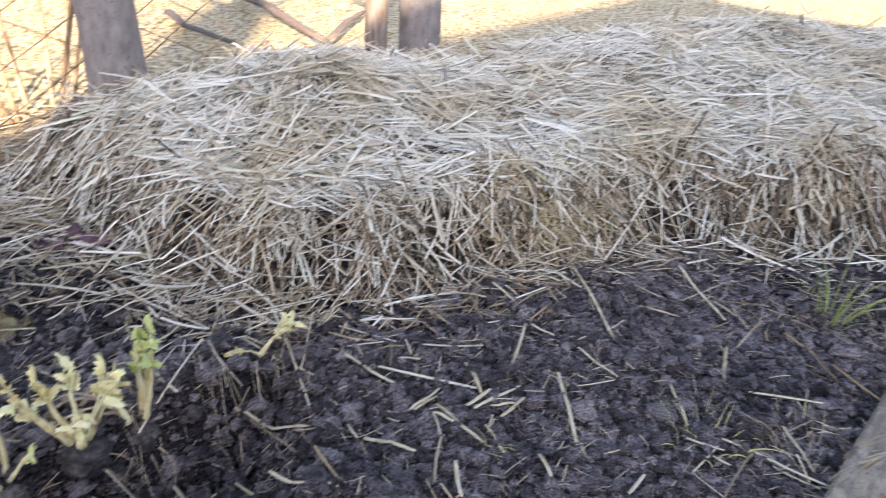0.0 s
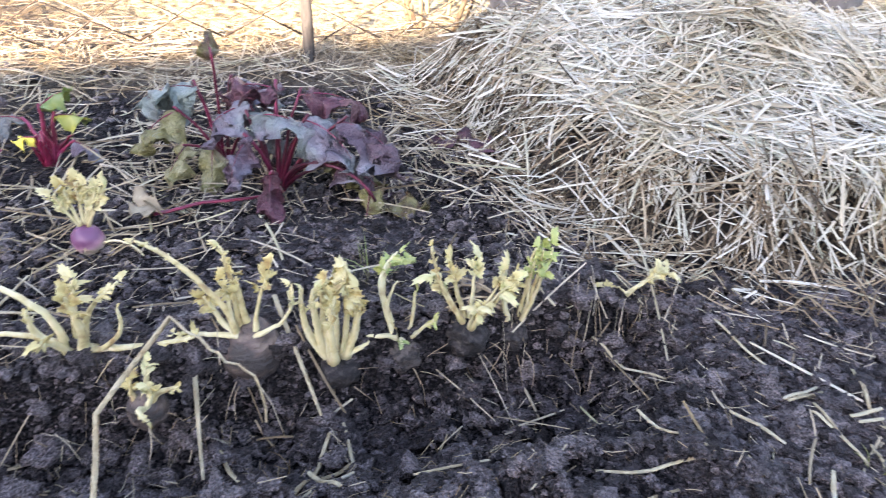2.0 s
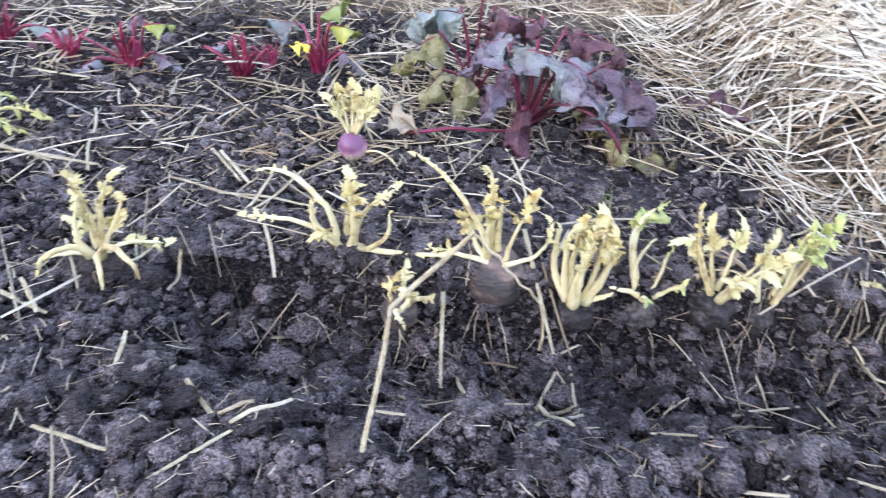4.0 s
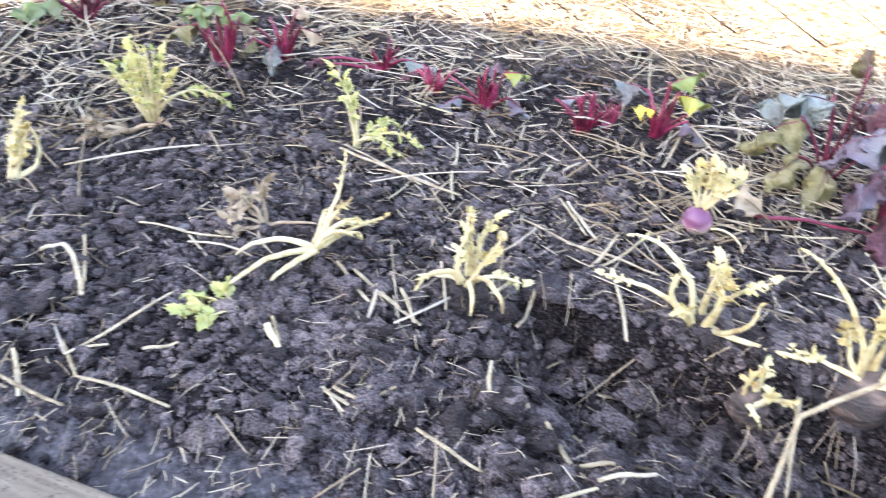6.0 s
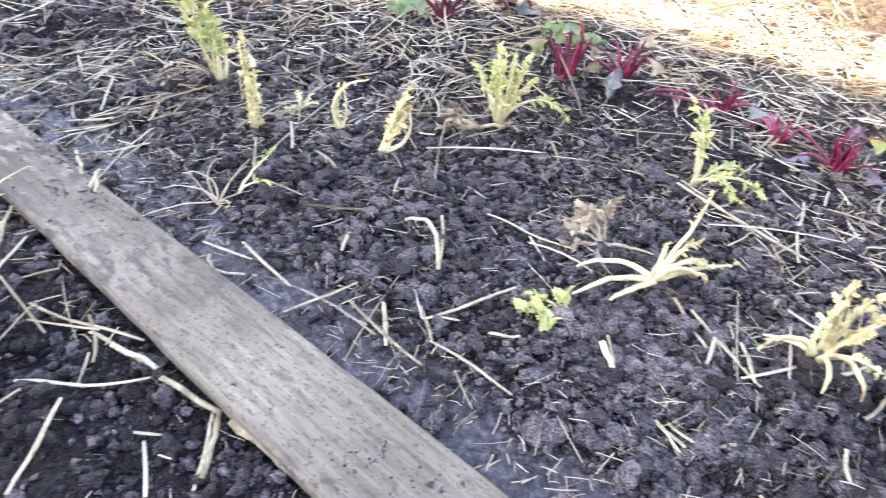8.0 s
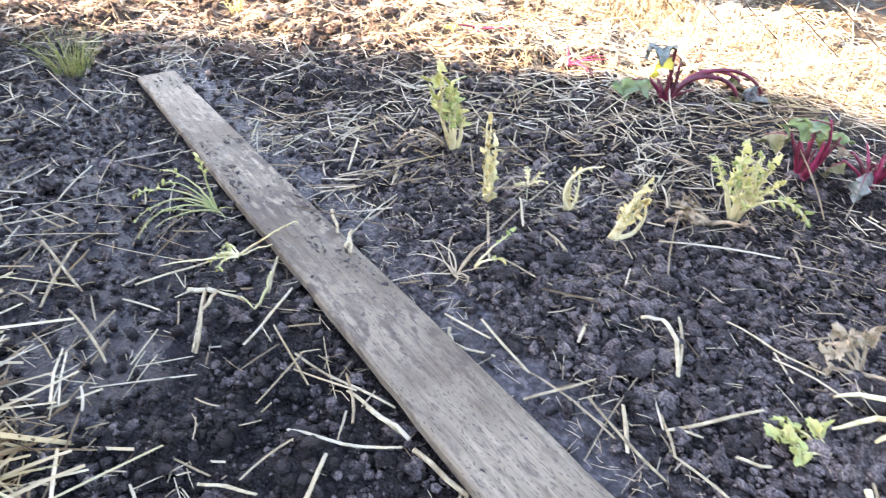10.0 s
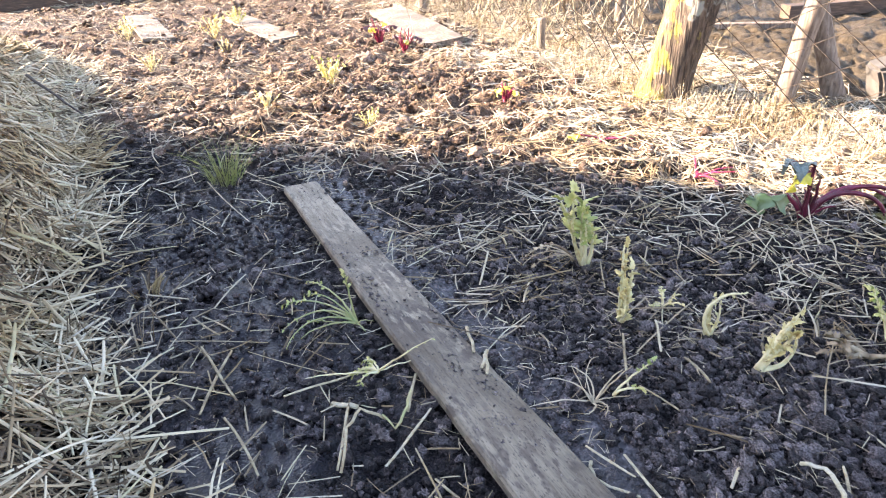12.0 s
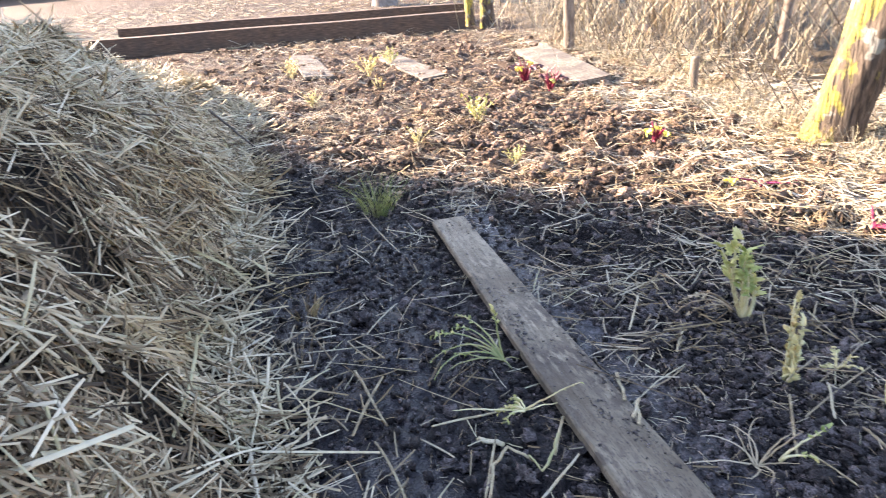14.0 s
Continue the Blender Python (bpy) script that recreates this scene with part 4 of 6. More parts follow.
    # what lies buried in the ground is left out
    f = f[flat[f, 2].mean(1) > np.repeat(low, len(tri))]
    return thing(name, label, "soil clods", kind="stuff", data=mesh_of(name, flat, f, mat))


def off_plank(x, y):
    s, e = along_plank(x, y)
    return np.where((np.abs(e) < 0.112 - 0.009 * s) & (s > -0.05) & (s < 2.95), 0.0, 1.0)


def crumbly(x, y):
    wet, mulch, yard, _ = masks(x, y)
    s, e = along_plank(x, y)
    free = (np.abs(e) > 0.108 - 0.009 * s) | (s < -0.05) | (s > 2.95)
    away = (inside(HEAP_NORTH, x, y) < -0.02) & (inside(HEAP_SOUTH, x, y) < -0.02)
    # crumb density fitted to what the camera sees up close
    seen = 0.84 * smooth(1.0, 0.45, np.abs(side_of(VIEWED_STRIP, x, y))) + 0.16 * smooth(2.3, 1.2, np.abs(side_of(VIEWED_STRIP, x, y)))
    dug = 1.0 + 1.2 * smooth(0.6, 0.2, np.abs(side_of(ROOT_ROW, x, y) + 0.28))
    beyond = 1 - 0.75 * smooth(0.02, 0.15, e) * smooth(0.3, 0.7, s)
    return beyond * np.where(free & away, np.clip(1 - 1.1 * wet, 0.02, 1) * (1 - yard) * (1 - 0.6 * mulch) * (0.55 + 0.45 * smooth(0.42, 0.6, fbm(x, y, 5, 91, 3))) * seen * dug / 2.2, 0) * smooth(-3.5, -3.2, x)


def trodden(x, y):
    wet, mulch, yard, dry = masks(x, y)
    away = (inside(HEAP_SOUTH, x, y) < 0.02) & (off_plank(x, y) > 0)
    return np.where(away, (1 - 0.8 * wet) * (1 - yard) * smooth(1.9, 1.2, np.hypot(x + 2.45, (y + 2.2) * 0.8)) * smooth(-3.7, -3.3, x), 0) * (0.5 + 0.5 * smooth(0.42, 0.6, fbm(x, y, 5, 93, 3)))


def dried(x, y):
    wet, mulch, yard, dry = masks(x, y)
    return dry * (1 - yard) * (1 - 0.7 * mulch) * (0.3 + 0.7 * smooth(0.42, 0.6, fbm(x, y, 3, 92, 3))) * (0.25 + 0.75 * smooth(6.5, 4.0, np.hypot(x + 1, y + 1)))


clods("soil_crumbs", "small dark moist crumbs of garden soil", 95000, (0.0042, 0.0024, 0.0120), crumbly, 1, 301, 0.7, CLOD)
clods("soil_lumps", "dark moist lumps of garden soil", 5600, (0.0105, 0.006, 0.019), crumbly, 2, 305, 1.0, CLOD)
clods("mud_crumbs", "dark crumbs of trodden soil beside the plank", 11000, (0.0064, 0.003, 0.015), trodden, 1, 306, 0.5, MUD_CLOD)
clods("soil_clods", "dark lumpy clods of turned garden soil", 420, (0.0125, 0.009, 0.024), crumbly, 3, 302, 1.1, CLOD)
clods("pale_lumps", "greyish lumps of soil beside the straw mound", 1500, (0.0085, 0.005, 0.016), lambda x, y: paler_soil(x, y) * off_plank(x, y) * smooth(0.0, -0.06, inside(HEAP_NORTH, x, y)), 2, 307, 1.0, CLOD)
clods("dried_crumbs", "brown sunlit crumbs of drying soil", 20000, (0.0070, 0.0035, 0.013), dried, 1, 303, 0.8, SUNLIT_CLOD)
clods("dried_clods", "brown sunlit clods of drying soil", 3600, (0.0125, 0.006, 0.030), dried, 2, 304, 1.3, SUNLIT_CLOD)


# ---- strewn straw ----
def strewn(name, label, n, where, seed, mat, lengths=(-2.5, 0.55), widths=(0.0015, 0.0050), box=(-6.8, 1.6, -6.2, 2.6)):
    rng = np.random.default_rng(seed)
    px, py = np.empty(0), np.empty(0)
    while len(px) < n:
        cx, cy = rng.uniform(box[0], box[1], 6 * n), rng.uniform(box[2], box[3], 6 * n)
        keep = rng.uniform(0, 1, 6 * n) < where(cx, cy)
        px, py = np.r_[px, cx[keep]], np.r_[py, cy[keep]]
    px, py = px[:n], py[:n]
    length = np.clip(rng.lognormal(*lengths, n), 0.012, 0.34)
    a = rng.uniform(0, 2 * math.pi, n)
    dx, dy = np.cos(a) * length / 2, np.sin(a) * length / 2
    z0, z1 = ground_height(px - dx, py - dy), ground_height(px + dx, py + dy)
    mid = ground_height(px, py)
    lift = np.maximum(0, mid - (z0 + z1) / 2) + rng.uniform(0.006, 0.024, n)
    start = np.stack([px - dx, py - dy, z0 + lift], 1)
    way = np.stack([2 * dx, 2 * dy, (z1 - z0) + rng.normal(0, 0.15, n) * length], 1)
    length = np.linalg.norm(way, axis=1)
    v, f = strands(start, way, length, rng.uniform(*widths, n), rng.normal(0, 0.06 if name == "chaff" else 0.022, n), seed, 0.6, 4 if name == "strewn_straw" else 2)
    return thing(name, label, "loose straw", kind="stuff", data=mesh_of(name, v, f, mat))


def bed_straw(x, y):
    out = side_of(FENCE_LINE, x, y)
    band = smooth(-1.5, -0.6, out) * smooth(0.5, 0.0, out)
    near = np.maximum((0.4 + 0.6 * smooth(-0.35, -0.5, x)) * smooth(-0.25, 0.0, inside(HEAP_NORTH, x, y)), 0.7 * smooth(-0.26, 0.0, inside(HEAP_SOUTH, x, y)))
    patch = smooth(0.75, 0.3, np.hypot(x + 2.75, (y + 0.95) * 0.8)) + smooth(0.45, 0.15, np.hypot(x + 2.45, y + 1.7)) + 0.5 * smooth(0.5, 0.2, np.hypot(x + 1.5, y - 0.45)) + 0.9 * smooth(0.5, 0.2, np.hypot(x + 1.5, y - 0.98))
    south = 0.16 * smooth(-0.1, -0.3, y + 1.2) * smooth(-3.4, -3.0, x)
    clump = smooth(0.40, 0.62, fbm(x, y, 3.5, 95, 3))
    return np.clip((0.085 + 0.62 * band + 0.8 * near + 0.55 * patch + south) * (0.35 + 0.65 * clump), 0, 1) * off_plank(x, y)


def sunny_straw(x, y):
    out = side_of(FENCE_LINE, x, y)
    return smooth(-3.0, -3.4, x) * smooth(1.2, 0.3, out) * (0.35 + 0.65 * smooth(6.5, 4.5, np.hypot(x + 1, y + 1))) * smooth(0.15, -0.05, inside(HEAP_SOUTH, x, y)) * np.clip(0.40 + smooth(-1.3, -0.3, out), 0, 1) * (0.25 + 0.75 * smooth(0.40, 0.56, fbm(x, y, 2.4, 98, 3)))


strewn("strewn_straw", "scattered bits of pale straw on dark soil", 8000, bed_straw, 401, STRAW_BED, (-2.3, 0.55), (0.002, 0.0068), (-3.9, 1.6, -5.0, 2.4))
strewn("toe_straw", "short brown broken straw along the mound's foot", 950, lambda x, y: smooth(0.16, 0.04, np.abs(inside(HEAP_NORTH, x, y) - 0.01)) * smooth(1.2, 0.9, x), 408, STRAW_BROWN, (-2.9, 0.45), (0.002, 0.0055), (-1.3, 1.3, 1.1, 2.1))
strewn("heap_edge_straw", "long pale straws spread on mud at the heap's edge", 150, lambda x, y: smooth(0.17, 0.05, np.abs(inside(HEAP_SOUTH, x, y) + 0.05)) * (0.3 + 0.7 * smooth(0.4, 0.6, fbm(x, y, 3, 96, 3))) * off_plank(x, y), 409, STRAW_CREAM, (-1.75, 0.4), (0.004, 0.0085), (-3.6, -0.9, -4.6, -1.5))
strewn("strewn_stubble", "short weathered straw bits trodden into soil", 7000, lambda x, y: bed_straw(x, y) * (1 - 0.6 * soaked(x, y)), 402, STRAW_OLD, (-2.8, 0.5), (0.002, 0.005), (-3.9, 1.6, -5.0, 2.4))
strewn("sunlit_straw", "bright dry straw and grass litter on soil", 30000, sunny_straw, 403, STRAW_SUN, (-2.8, 0.5), (0.002, 0.006), (-9.0, -2.8, -9.5, 1.0))
strewn("chaff", "fine chaff and root fibres on dark soil", 8500, lambda x, y: (1 - 0.75 * soaked(x, y)) * (0.25 + 0.75 * smooth(0.42, 0.6, fbm(x, y, 4, 97, 3))) * off_plank(x, y) * smooth(1.5, 0.9, np.abs(side_of(VIEWED_STRIP, x, y))) * smooth(0.0, -0.1, inside(HEAP_NORTH, x, y)), 407, STRAW_OLD, (-3.6, 0.4), (0.0009, 0.0026), (-3.4, 1.2, -3.6, 1.9))
strewn("bleached_straw", "bleached dry grass litter by the fence foot", 7000, lambda x, y: sunny_straw(x, y) * smooth(-1.25, -0.5, side_of(FENCE_LINE, x, y)), 406, STRAW_PALE, (-2.65, 0.5), (0.002, 0.0058), (-9.0, -2.8, -7.0, 1.0))
strewn("yard_litter", "dry grass litter along the fence", 4500, lambda x, y: smooth(-0.60, -0.15, side_of(FENCE_LINE, x, y)) * smooth(0.45, 0.1, side_of(FENCE_LINE, x, y)), 404, STRAW_OLD, (-2.2, 0.5), (0.002, 0.0055), (-7.5, 1.0, -4.5, 4.0))


# ---- single straws ----
def straw(x, y, angle, length, width=0.0078, lift=0.022, rise=0.0, seed=0):
    rng = random.Random(seed + int(1000 * x) + int(777 * y))
    dx, dy = math.cos(radians(angle)) * length / 2, math.sin(radians(angle)) * length / 2
    n = 7
    pts = []
    kink = rng.uniform(-0.05, 0.05) * length
    for k in range(n):
        f = 2 * k / (n - 1) - 1
        px, py = f * dx - dy / length * kink * (1 - f * f), f * dy + dx / length * kink * (1 - f * f)
        pts.append((px, py, max(gz(x + px, y + py), gz(x, y) - 0.01) + lift + rise * (f + 1) / 2))
    z = min(p[2] for p in pts)
    pts = np.array(pts) - (0, 0, z)
    pts[:, 2] = np.convolve(np.r_[pts[0, 2], pts[:, 2], pts[-1, 2]], (0.25, 0.5, 0.25), "valid")
    w = width / 2 * rng.uniform(0.85, 1.15)
    me = solid("straw_stalk", tube(pts, w * np.array((0.9, 1, 1, 1.12, 1, 0.95, 0.8)), 6, 0.42), STALK_STRAW)
    return thing("straw_stalk", "broken pale straw stalk lying on the soil", "straw stalk", x, y, z, group="broken straw stalks", data=me)


STRAWS_BY_THE_MOUND = [
    (0.73, 1.56, -76, 0.25), (0.42, 1.49, -81, 0.36), (0.22, 1.26, -107, 0.18), (0.31, 1.08, -87, 0.20), (0.70, 1.26, -112, 0.14), (0.12, 1.15, -70, 0.10),
    (0.03, 1.08, 53, 0.10), (0.17, 1.10, 36, 0.12), (0.55, 1.11, -86, 0.11), (0.76, 1.03, -82, 0.14), (0.68, 0.98, -32, 0.23), (0.25, 0.92, -74, 0.06),
    (0.09, 0.88, -82, 0.08), (-0.29, 1.06, -12, 0.17), (-0.10, 1.16, -31, 0.14), (-0.50, 1.03, -34, 0.13), (0.10, 1.46, -18, 0.12), (-0.04, 0.95, -10, 0.10),
]
STRAWS_IN_A_TANGLE = [
    (0.06, 1.03, -19, 0.04), (0.13, 1.09, 45, 0.07), (0.09, 1.02, -44, 0.13), (0.18, 1.08, 7, 0.05), (0.20, 1.07, 51, 0.08), (0.16, 0.99, -66, 0.08), (0.29, 1.33, -38, 0.07), (0.40, 1.23, -52, 0.12),
]
STRAWS_BY_THE_ROOTS = [
    (-1.77, 0.70, 38, 0.24), (-1.19, 0.32, -26, 0.14), (-1.14, 0.29, 45, 0.03), (-1.50, 0.43, -7, 0.15), (-1.38, 0.41, 121, 0.15), (-1.02, 0.17, 1, 0.06),
    (-1.06, 0.26, 56, 0.06), (-0.81, 0.46, -19, 0.06), (-0.69, 0.53, 104, 0.16), (-0.65, 0.57, 59, 0.09), (-0.63, 0.50, 71, 0.12), (-0.63, 0.49, -12, 0.08),
    (-0.81, 0.34, 39, 0.05), (-0.17, 0.80, -26, 0.14), (-0.18, 0.73, -154, 0.17), (0.02, 1.08, 56, 0.10), (-1.36, 0.42, 35, 0.21), (-0.66, 0.60, -44, 0.12),
]
STRAWS_IN_THE_BED = [
    (-0.96, 0.07, 2, 0.14), (-0.88, 0.11, 76, 0.09), (-1.21, -0.21, 30, 0.07), (-1.19, -0.16, 97, 0.06), (-1.04, -0.10, 29, 0.13), (-1.14, 0.02, -30, 0.09),
    (-1.09, 0.07, -30, 0.03), (-1.03, 0.16, -1, 0.06), (-1.42, -0.07, 22, 0.20), (-1.48, -0.12, 10, 0.14), (-1.38, -0.04, -5, 0.10), (-1.41, -0.10, -29, 0.10),
    (-1.36, 0.44, 110, 0.20), (-1.45, 0.36, 27, 0.24), (-1.52, 0.42, -5, 0.14), (-1.71, 0.86, 129, 0.25), (-1.89, 0.08, 29, 0.26), (-1.79, 0.70, 38, 0.22),
    (-1.31, 0.19, 124, 0.08), (-0.92, 0.10, 70, 0.07), (-1.37, 0.16, 111, 0.07),
]
STRAWS_BY_THE_PLANK = [
    (-2.05, -1.09, 11, 0.25), (-1.90, -0.97, 56, 0.17), (-1.63, -0.98, 42, 0.19), (-1.53, -0.85, 121, 0.16), (-1.47, -0.64, 13, 0.10), (-1.36, -0.56, 49, 0.19),
    (-1.52, -0.55, 117, 0.21), (-1.48, -0.60, 87, 0.05), (-1.72, -0.61, -2, 0.17), (-1.76, -0.41, 54, 0.22), (-1.41, -0.29, -1, 0.07), (-1.22, -0.23, 24, 0.07),
    (-1.21, -0.17, 95, 0.05), (-2.24, 0.36, 133, 0.20), (-1.67, -1.07, 64, 0.13), (-1.72, -0.81, 165, 0.11), (-1.46, -0.72, 6, 0.11), (-1.44, -0.72, 42, 0.22),
    (-1.44, -0.49, 82, 0.06), (-2.19, -1.02, 11, 0.16), (-2.07, -0.91, 34, 0.12),
]
STRAWS_ACROSS_THE_PLANK = [
    (-1.60, -1.52, 172, 0.20), (-1.39, -1.20, 59, 0.16), (-1.28, -1.03, 59, 0.08), (-1.18, -0.99, 4, 0.15), (-1.19, -0.90, 48, 0.19), (-1.31, -1.23, 95, 0.22),
    (-1.18, -1.25, 0, 0.18), (-1.16, -1.39, 93, 0.11), (-1.46, -1.29, 68, 0.28), (-1.75, -1.58, 16, 0.15), (-1.65, -2.11, 57, 0.29), (-1.62, -2.09, 19, 0.25),
    (-1.71, -1.82, 141, 0.21), (-2.88, -2.80, 71, 0.35), (-2.30, -1.43, 8, 0.14), (-1.55, -1.67, 21, 0.19), (-2.68, -2.71, -89, 0.26), (-1.45, -1.89, 56, 0.24),
    (-2.55, -1.70, 79, 0.26), (-2.42, -1.61, 11, 0.22), (-3.03, -1.46, 130, 0.23),
]
for rows in (STRAWS_BY_THE_MOUND, STRAWS_IN_A_TANGLE, STRAWS_BY_THE_ROOTS, STRAWS_IN_THE_BED, STRAWS_BY_THE_PLANK, STRAWS_ACROSS_THE_PLANK):
    for row in rows:
        straw(*row)


# ---- vegetables ----
def lumpy(radius, squash, seed, rough=0.12, rings=14, sides=20, taper=0.0):
    """A root body: a rounded lump, narrower below."""
    verts, faces = [], []
    for k in range(rings + 1):
        f = k / rings
        a = math.pi * f
        for i in range(sides):
            b = 2 * math.pi * i / sides
            d = Vector((math.sin(a) * math.cos(b), math.sin(a) * math.sin(b), math.cos(a)))
            r = radius * (1 + rough * noise.noise(d * 2.3 + Vector((seed, 0, 0))) + 0.4 * rough * noise.noise(d * 7 + Vector((0, seed, 0))))
            r *= 1 - taper * f * f * math.sin(a)
            verts.append((d.x * r, d.y * r, d.z * r * squash * (1 + (taper if d.z < 0 else 0))))
    for k in range(rings):
        for i in range(sides):
            j = (i + 1) % sides
            faces.append((k * sides + i, (k + 1) * sides + i, (k + 1) * sides + j, k * sides + j))
    return verts, faces


def leaflet(base, way, up, size, seed, narrow=0.8, curl=0.4):
    """One toothed, three-lobed leaflet, a little folded and crumpled, with two faces."""
    rng = random.Random(seed)
    way = np.asarray(way, float) / (np.linalg.norm(way) + 1e-9)
    side = np.cross(way, up)
    side /= np.linalg.norm(side) + 1e-9
    up = np.cross(side, way)
    fold, bend, ph = rng.uniform(-0.3, 0.8), curl * rng.uniform(-1.2, 0.9), rng.uniform(0, 6)
    nt, nr, top = 17, 4, []
    for i in range(nt):
        a = radians(-105 + 210 * i / (nt - 1))
        reach = size * (0.50 + 0.40 * math.cos(a * 0.75) + 0.13 * math.cos(3 * a + 0.3 * math.sin(ph)) + (0.10 if i % 2 else -0.10))
        for k in range(nr):
            r = reach * (k + 0.15) / (nr - 0.85)
            p = way * r * math.cos(a) + side * r * math.sin(a) * narrow
            f = r / size
            p = p + way * 0.22 * size + up * size * (bend * f * f + fold * abs(math.sin(a)) * f + 0.13 * math.sin(4 * a + 5 * f + ph) * f)
            top.append(np.asarray(base) + p)
    faces, m = [], nt * nr
    for i in range(nt - 1):
        for k in range(nr - 1):
            a, b = i * nr + k, i * nr + k + 1
            faces += [(a, b, b + nr, a + nr), (m + a, m + a + nr, m + b + nr, m + b)]
    rim = [i * nr + nr - 1 for i in range(nt)]
    for a, b in zip(rim, rim[1:]):
        faces.append((a, m + a, m + b, b))
    top = np.array(top)
    return np.concatenate([top, top - up * 0.0007]), faces


def leaflets(spine, size, count, seed, cover=0.3, narrow=0.8, curl=0.5):
    """A compound leaf: a leaflet at the stalk's tip and pairs down its upper part."""
    rng = random.Random(seed)
    n = len(spine) - 1
    out = []
    for k in range(2 * count + 1):
        f = 1.0 if k == 0 else 1 - cover * ((k + 1) // 2) / max(1, count)
        at = f * n
        lo = min(int(at), n - 1)
        base = spine[lo] + (spine[lo + 1] - spine[lo]) * (at - lo)
        way = spine[lo + 1] - spine[lo]
        way = way / (np.linalg.norm(way) + 1e-9)
        up = np.array((rng.gauss(0, 0.5), rng.gauss(0, 0.5), 1.0))
        if abs(way @ up) / np.linalg.norm(up) > 0.9:
            up = np.array((rng.uniform(-1, 1), rng.uniform(-1, 1), 0.2))
        side = np.cross(way, up)
        side /= np.linalg.norm(side) + 1e-9
        lean = 0 if k == 0 else (1 if k % 2 else -1) * rng.uniform(0.7, 1.6)
        w = way + side * lean + np.array((rng.gauss(0, 0.25), rng.gauss(0, 0.25), rng.gauss(0, 0.25)))
        out.append(leaflet(base, w, up, size * (1.0 if k == 0 else rng.uniform(0.5, 0.95)), seed * 31 + k, narrow, curl))
    return joined(out)


def celery(label, x, y, z, stalks, root=0.0, seed=1, leaf=YELLOW_LEAF, leaf_size=0.04, leaf_count=4, thick=0.0055, stem=None, sunk=0.6, name="celeriac_plant", lean=0.0, cover=0.3, curl=0.9):
    """A root vegetable with blanched stalks. stalks: azimuth, first and last rise, length, twist, and the size of its leaf."""
    rng = random.Random(seed)
    plant = thing(name, label, "vegetable plant", x, y, z, group="vegetables in the bed")
    if root:
        brown = "brown" in label
        part("root", solid("root", lumpy(root * (1.0 if brown else 0.86), 1.1 if brown else 0.95, seed * 3.1, 0.10 if brown else 0.26, 22, 30, taper=0.12), BROWN_ROOT if brown else ROOT_SKIN), plant, "dark soil-crusted root", pose(-0.18 * root, 0.30 * root, -root * sunk, lean, lean * 0.5, 0))
        for k in range(7):
            a = rng.uniform(0, 360)
            r0 = root * 0.85
            part("root_hair", solid("root_hair", tube(bow(a, rng.uniform(-40, 20), -75, rng.uniform(0.03, 0.08), rng.uniform(-80, 80), (r0 * math.cos(radians(a)), r0 * math.sin(radians(a)), -root * sunk * rng.uniform(0.6, 1.4)), 6), np.linspace(0.0013, 0.0005, 6), 4), DRY_LEAF), plant)
    for k, (az, r0, r1, length, twist, *more) in enumerate(stalks):
        grow = more[0] if more else 1.0
        base = (root * 0.30 * math.cos(radians(az)) + rng.uniform(-0.004, 0.004), root * 0.30 * math.sin(radians(az)) + rng.uniform(-0.004, 0.004), -0.1 * root if root else -0.01)
        s = bow(az, r0, r1, length, twist, base, 12)
        s[2:] += np.cumsum(np.array([[rng.gauss(0, 0.0012) for _ in range(3)] for _ in range(10)]), 0)
        st = part("stalk", solid("stalk", tube(s, thick * rng.uniform(0.62, 0.98) * np.array((1.7, 1.45, 1.25, 1.12, 1.05, 1, 0.95, 0.9, 0.82, 0.72, 0.6, 0.4)), 8, 0.7), stem or PALE_STALK), plant)
        if leaf_count and grow > 0:
            part("leaf", solid("leaf", leaflets(s, 0.56 * leaf_size * grow * rng.uniform(0.8, 1.2), leaf_count + rng.randint(0, 1), seed * 50 + k, cover, 0.66, curl), leaf), st)
    return plant


# the row along the dug face
celery("pale celeriac with sprawling blanched stalks in a dug row", -1.115, 0.435, 0.055, [(212, 30, -18, 0.18, 8, 0.8), (205, 98, -25, 0.22, 0, 0.7), (50, 88, 25, 0.15, 0, 1.2), (30, 4, 112, 0.13, 0, 0.6), (32, -4, 22, 0.19, 0, 0.7), (215, 22, 120, 0.11, 0, 0.8), (120, 80, 60, 0.12, 0, 1.2), (280, 70, 40, 0.08, 0, 1.1), (10, 80, 100, 0.13, 0, 1.2)], 0.055, 11, YELLOW_LEAF, 0.032, 3, 0.0085, sunk=0.95)
celery("small tilted brown root with stripped curled stalks", -0.948, 0.425, 0.02, [(40, 50, 15, 0.06, 0, 0.8), (200, 60, 110, 0.06, 0, 1), (120, 60, 40, 0.06, 0, 1), (300, 55, -30, 0.05, 60, 0.6), (20, 60, 80, 0.05, 0, 1)], 0.034, 12, YELLOW_LEAF, 0.026, 3, 0.0068, sunk=0.75)
celery("large brown celeriac root with yellow leafy stalks", -0.885, 0.605, 0.07, [(120, 92, 100, 0.13, 0, 1.2), (205, 78, 22, 0.25, 0, 0.8), (30, 22, 105, 0.15, 0, 0.7), (60, 80, 70, 0.13, 0, 1.3), (210, 55, 75, 0.09, 0, 1.3), (190, 75, 90, 0.12, 0, 1.3), (160, 85, 70, 0.16, 0, 1.1), (215, 12, -5, 0.10, 0, 1.0)], 0.060, 13, YELLOW_LEAF, 0.034, 3, 0.0068, sunk=1.0)
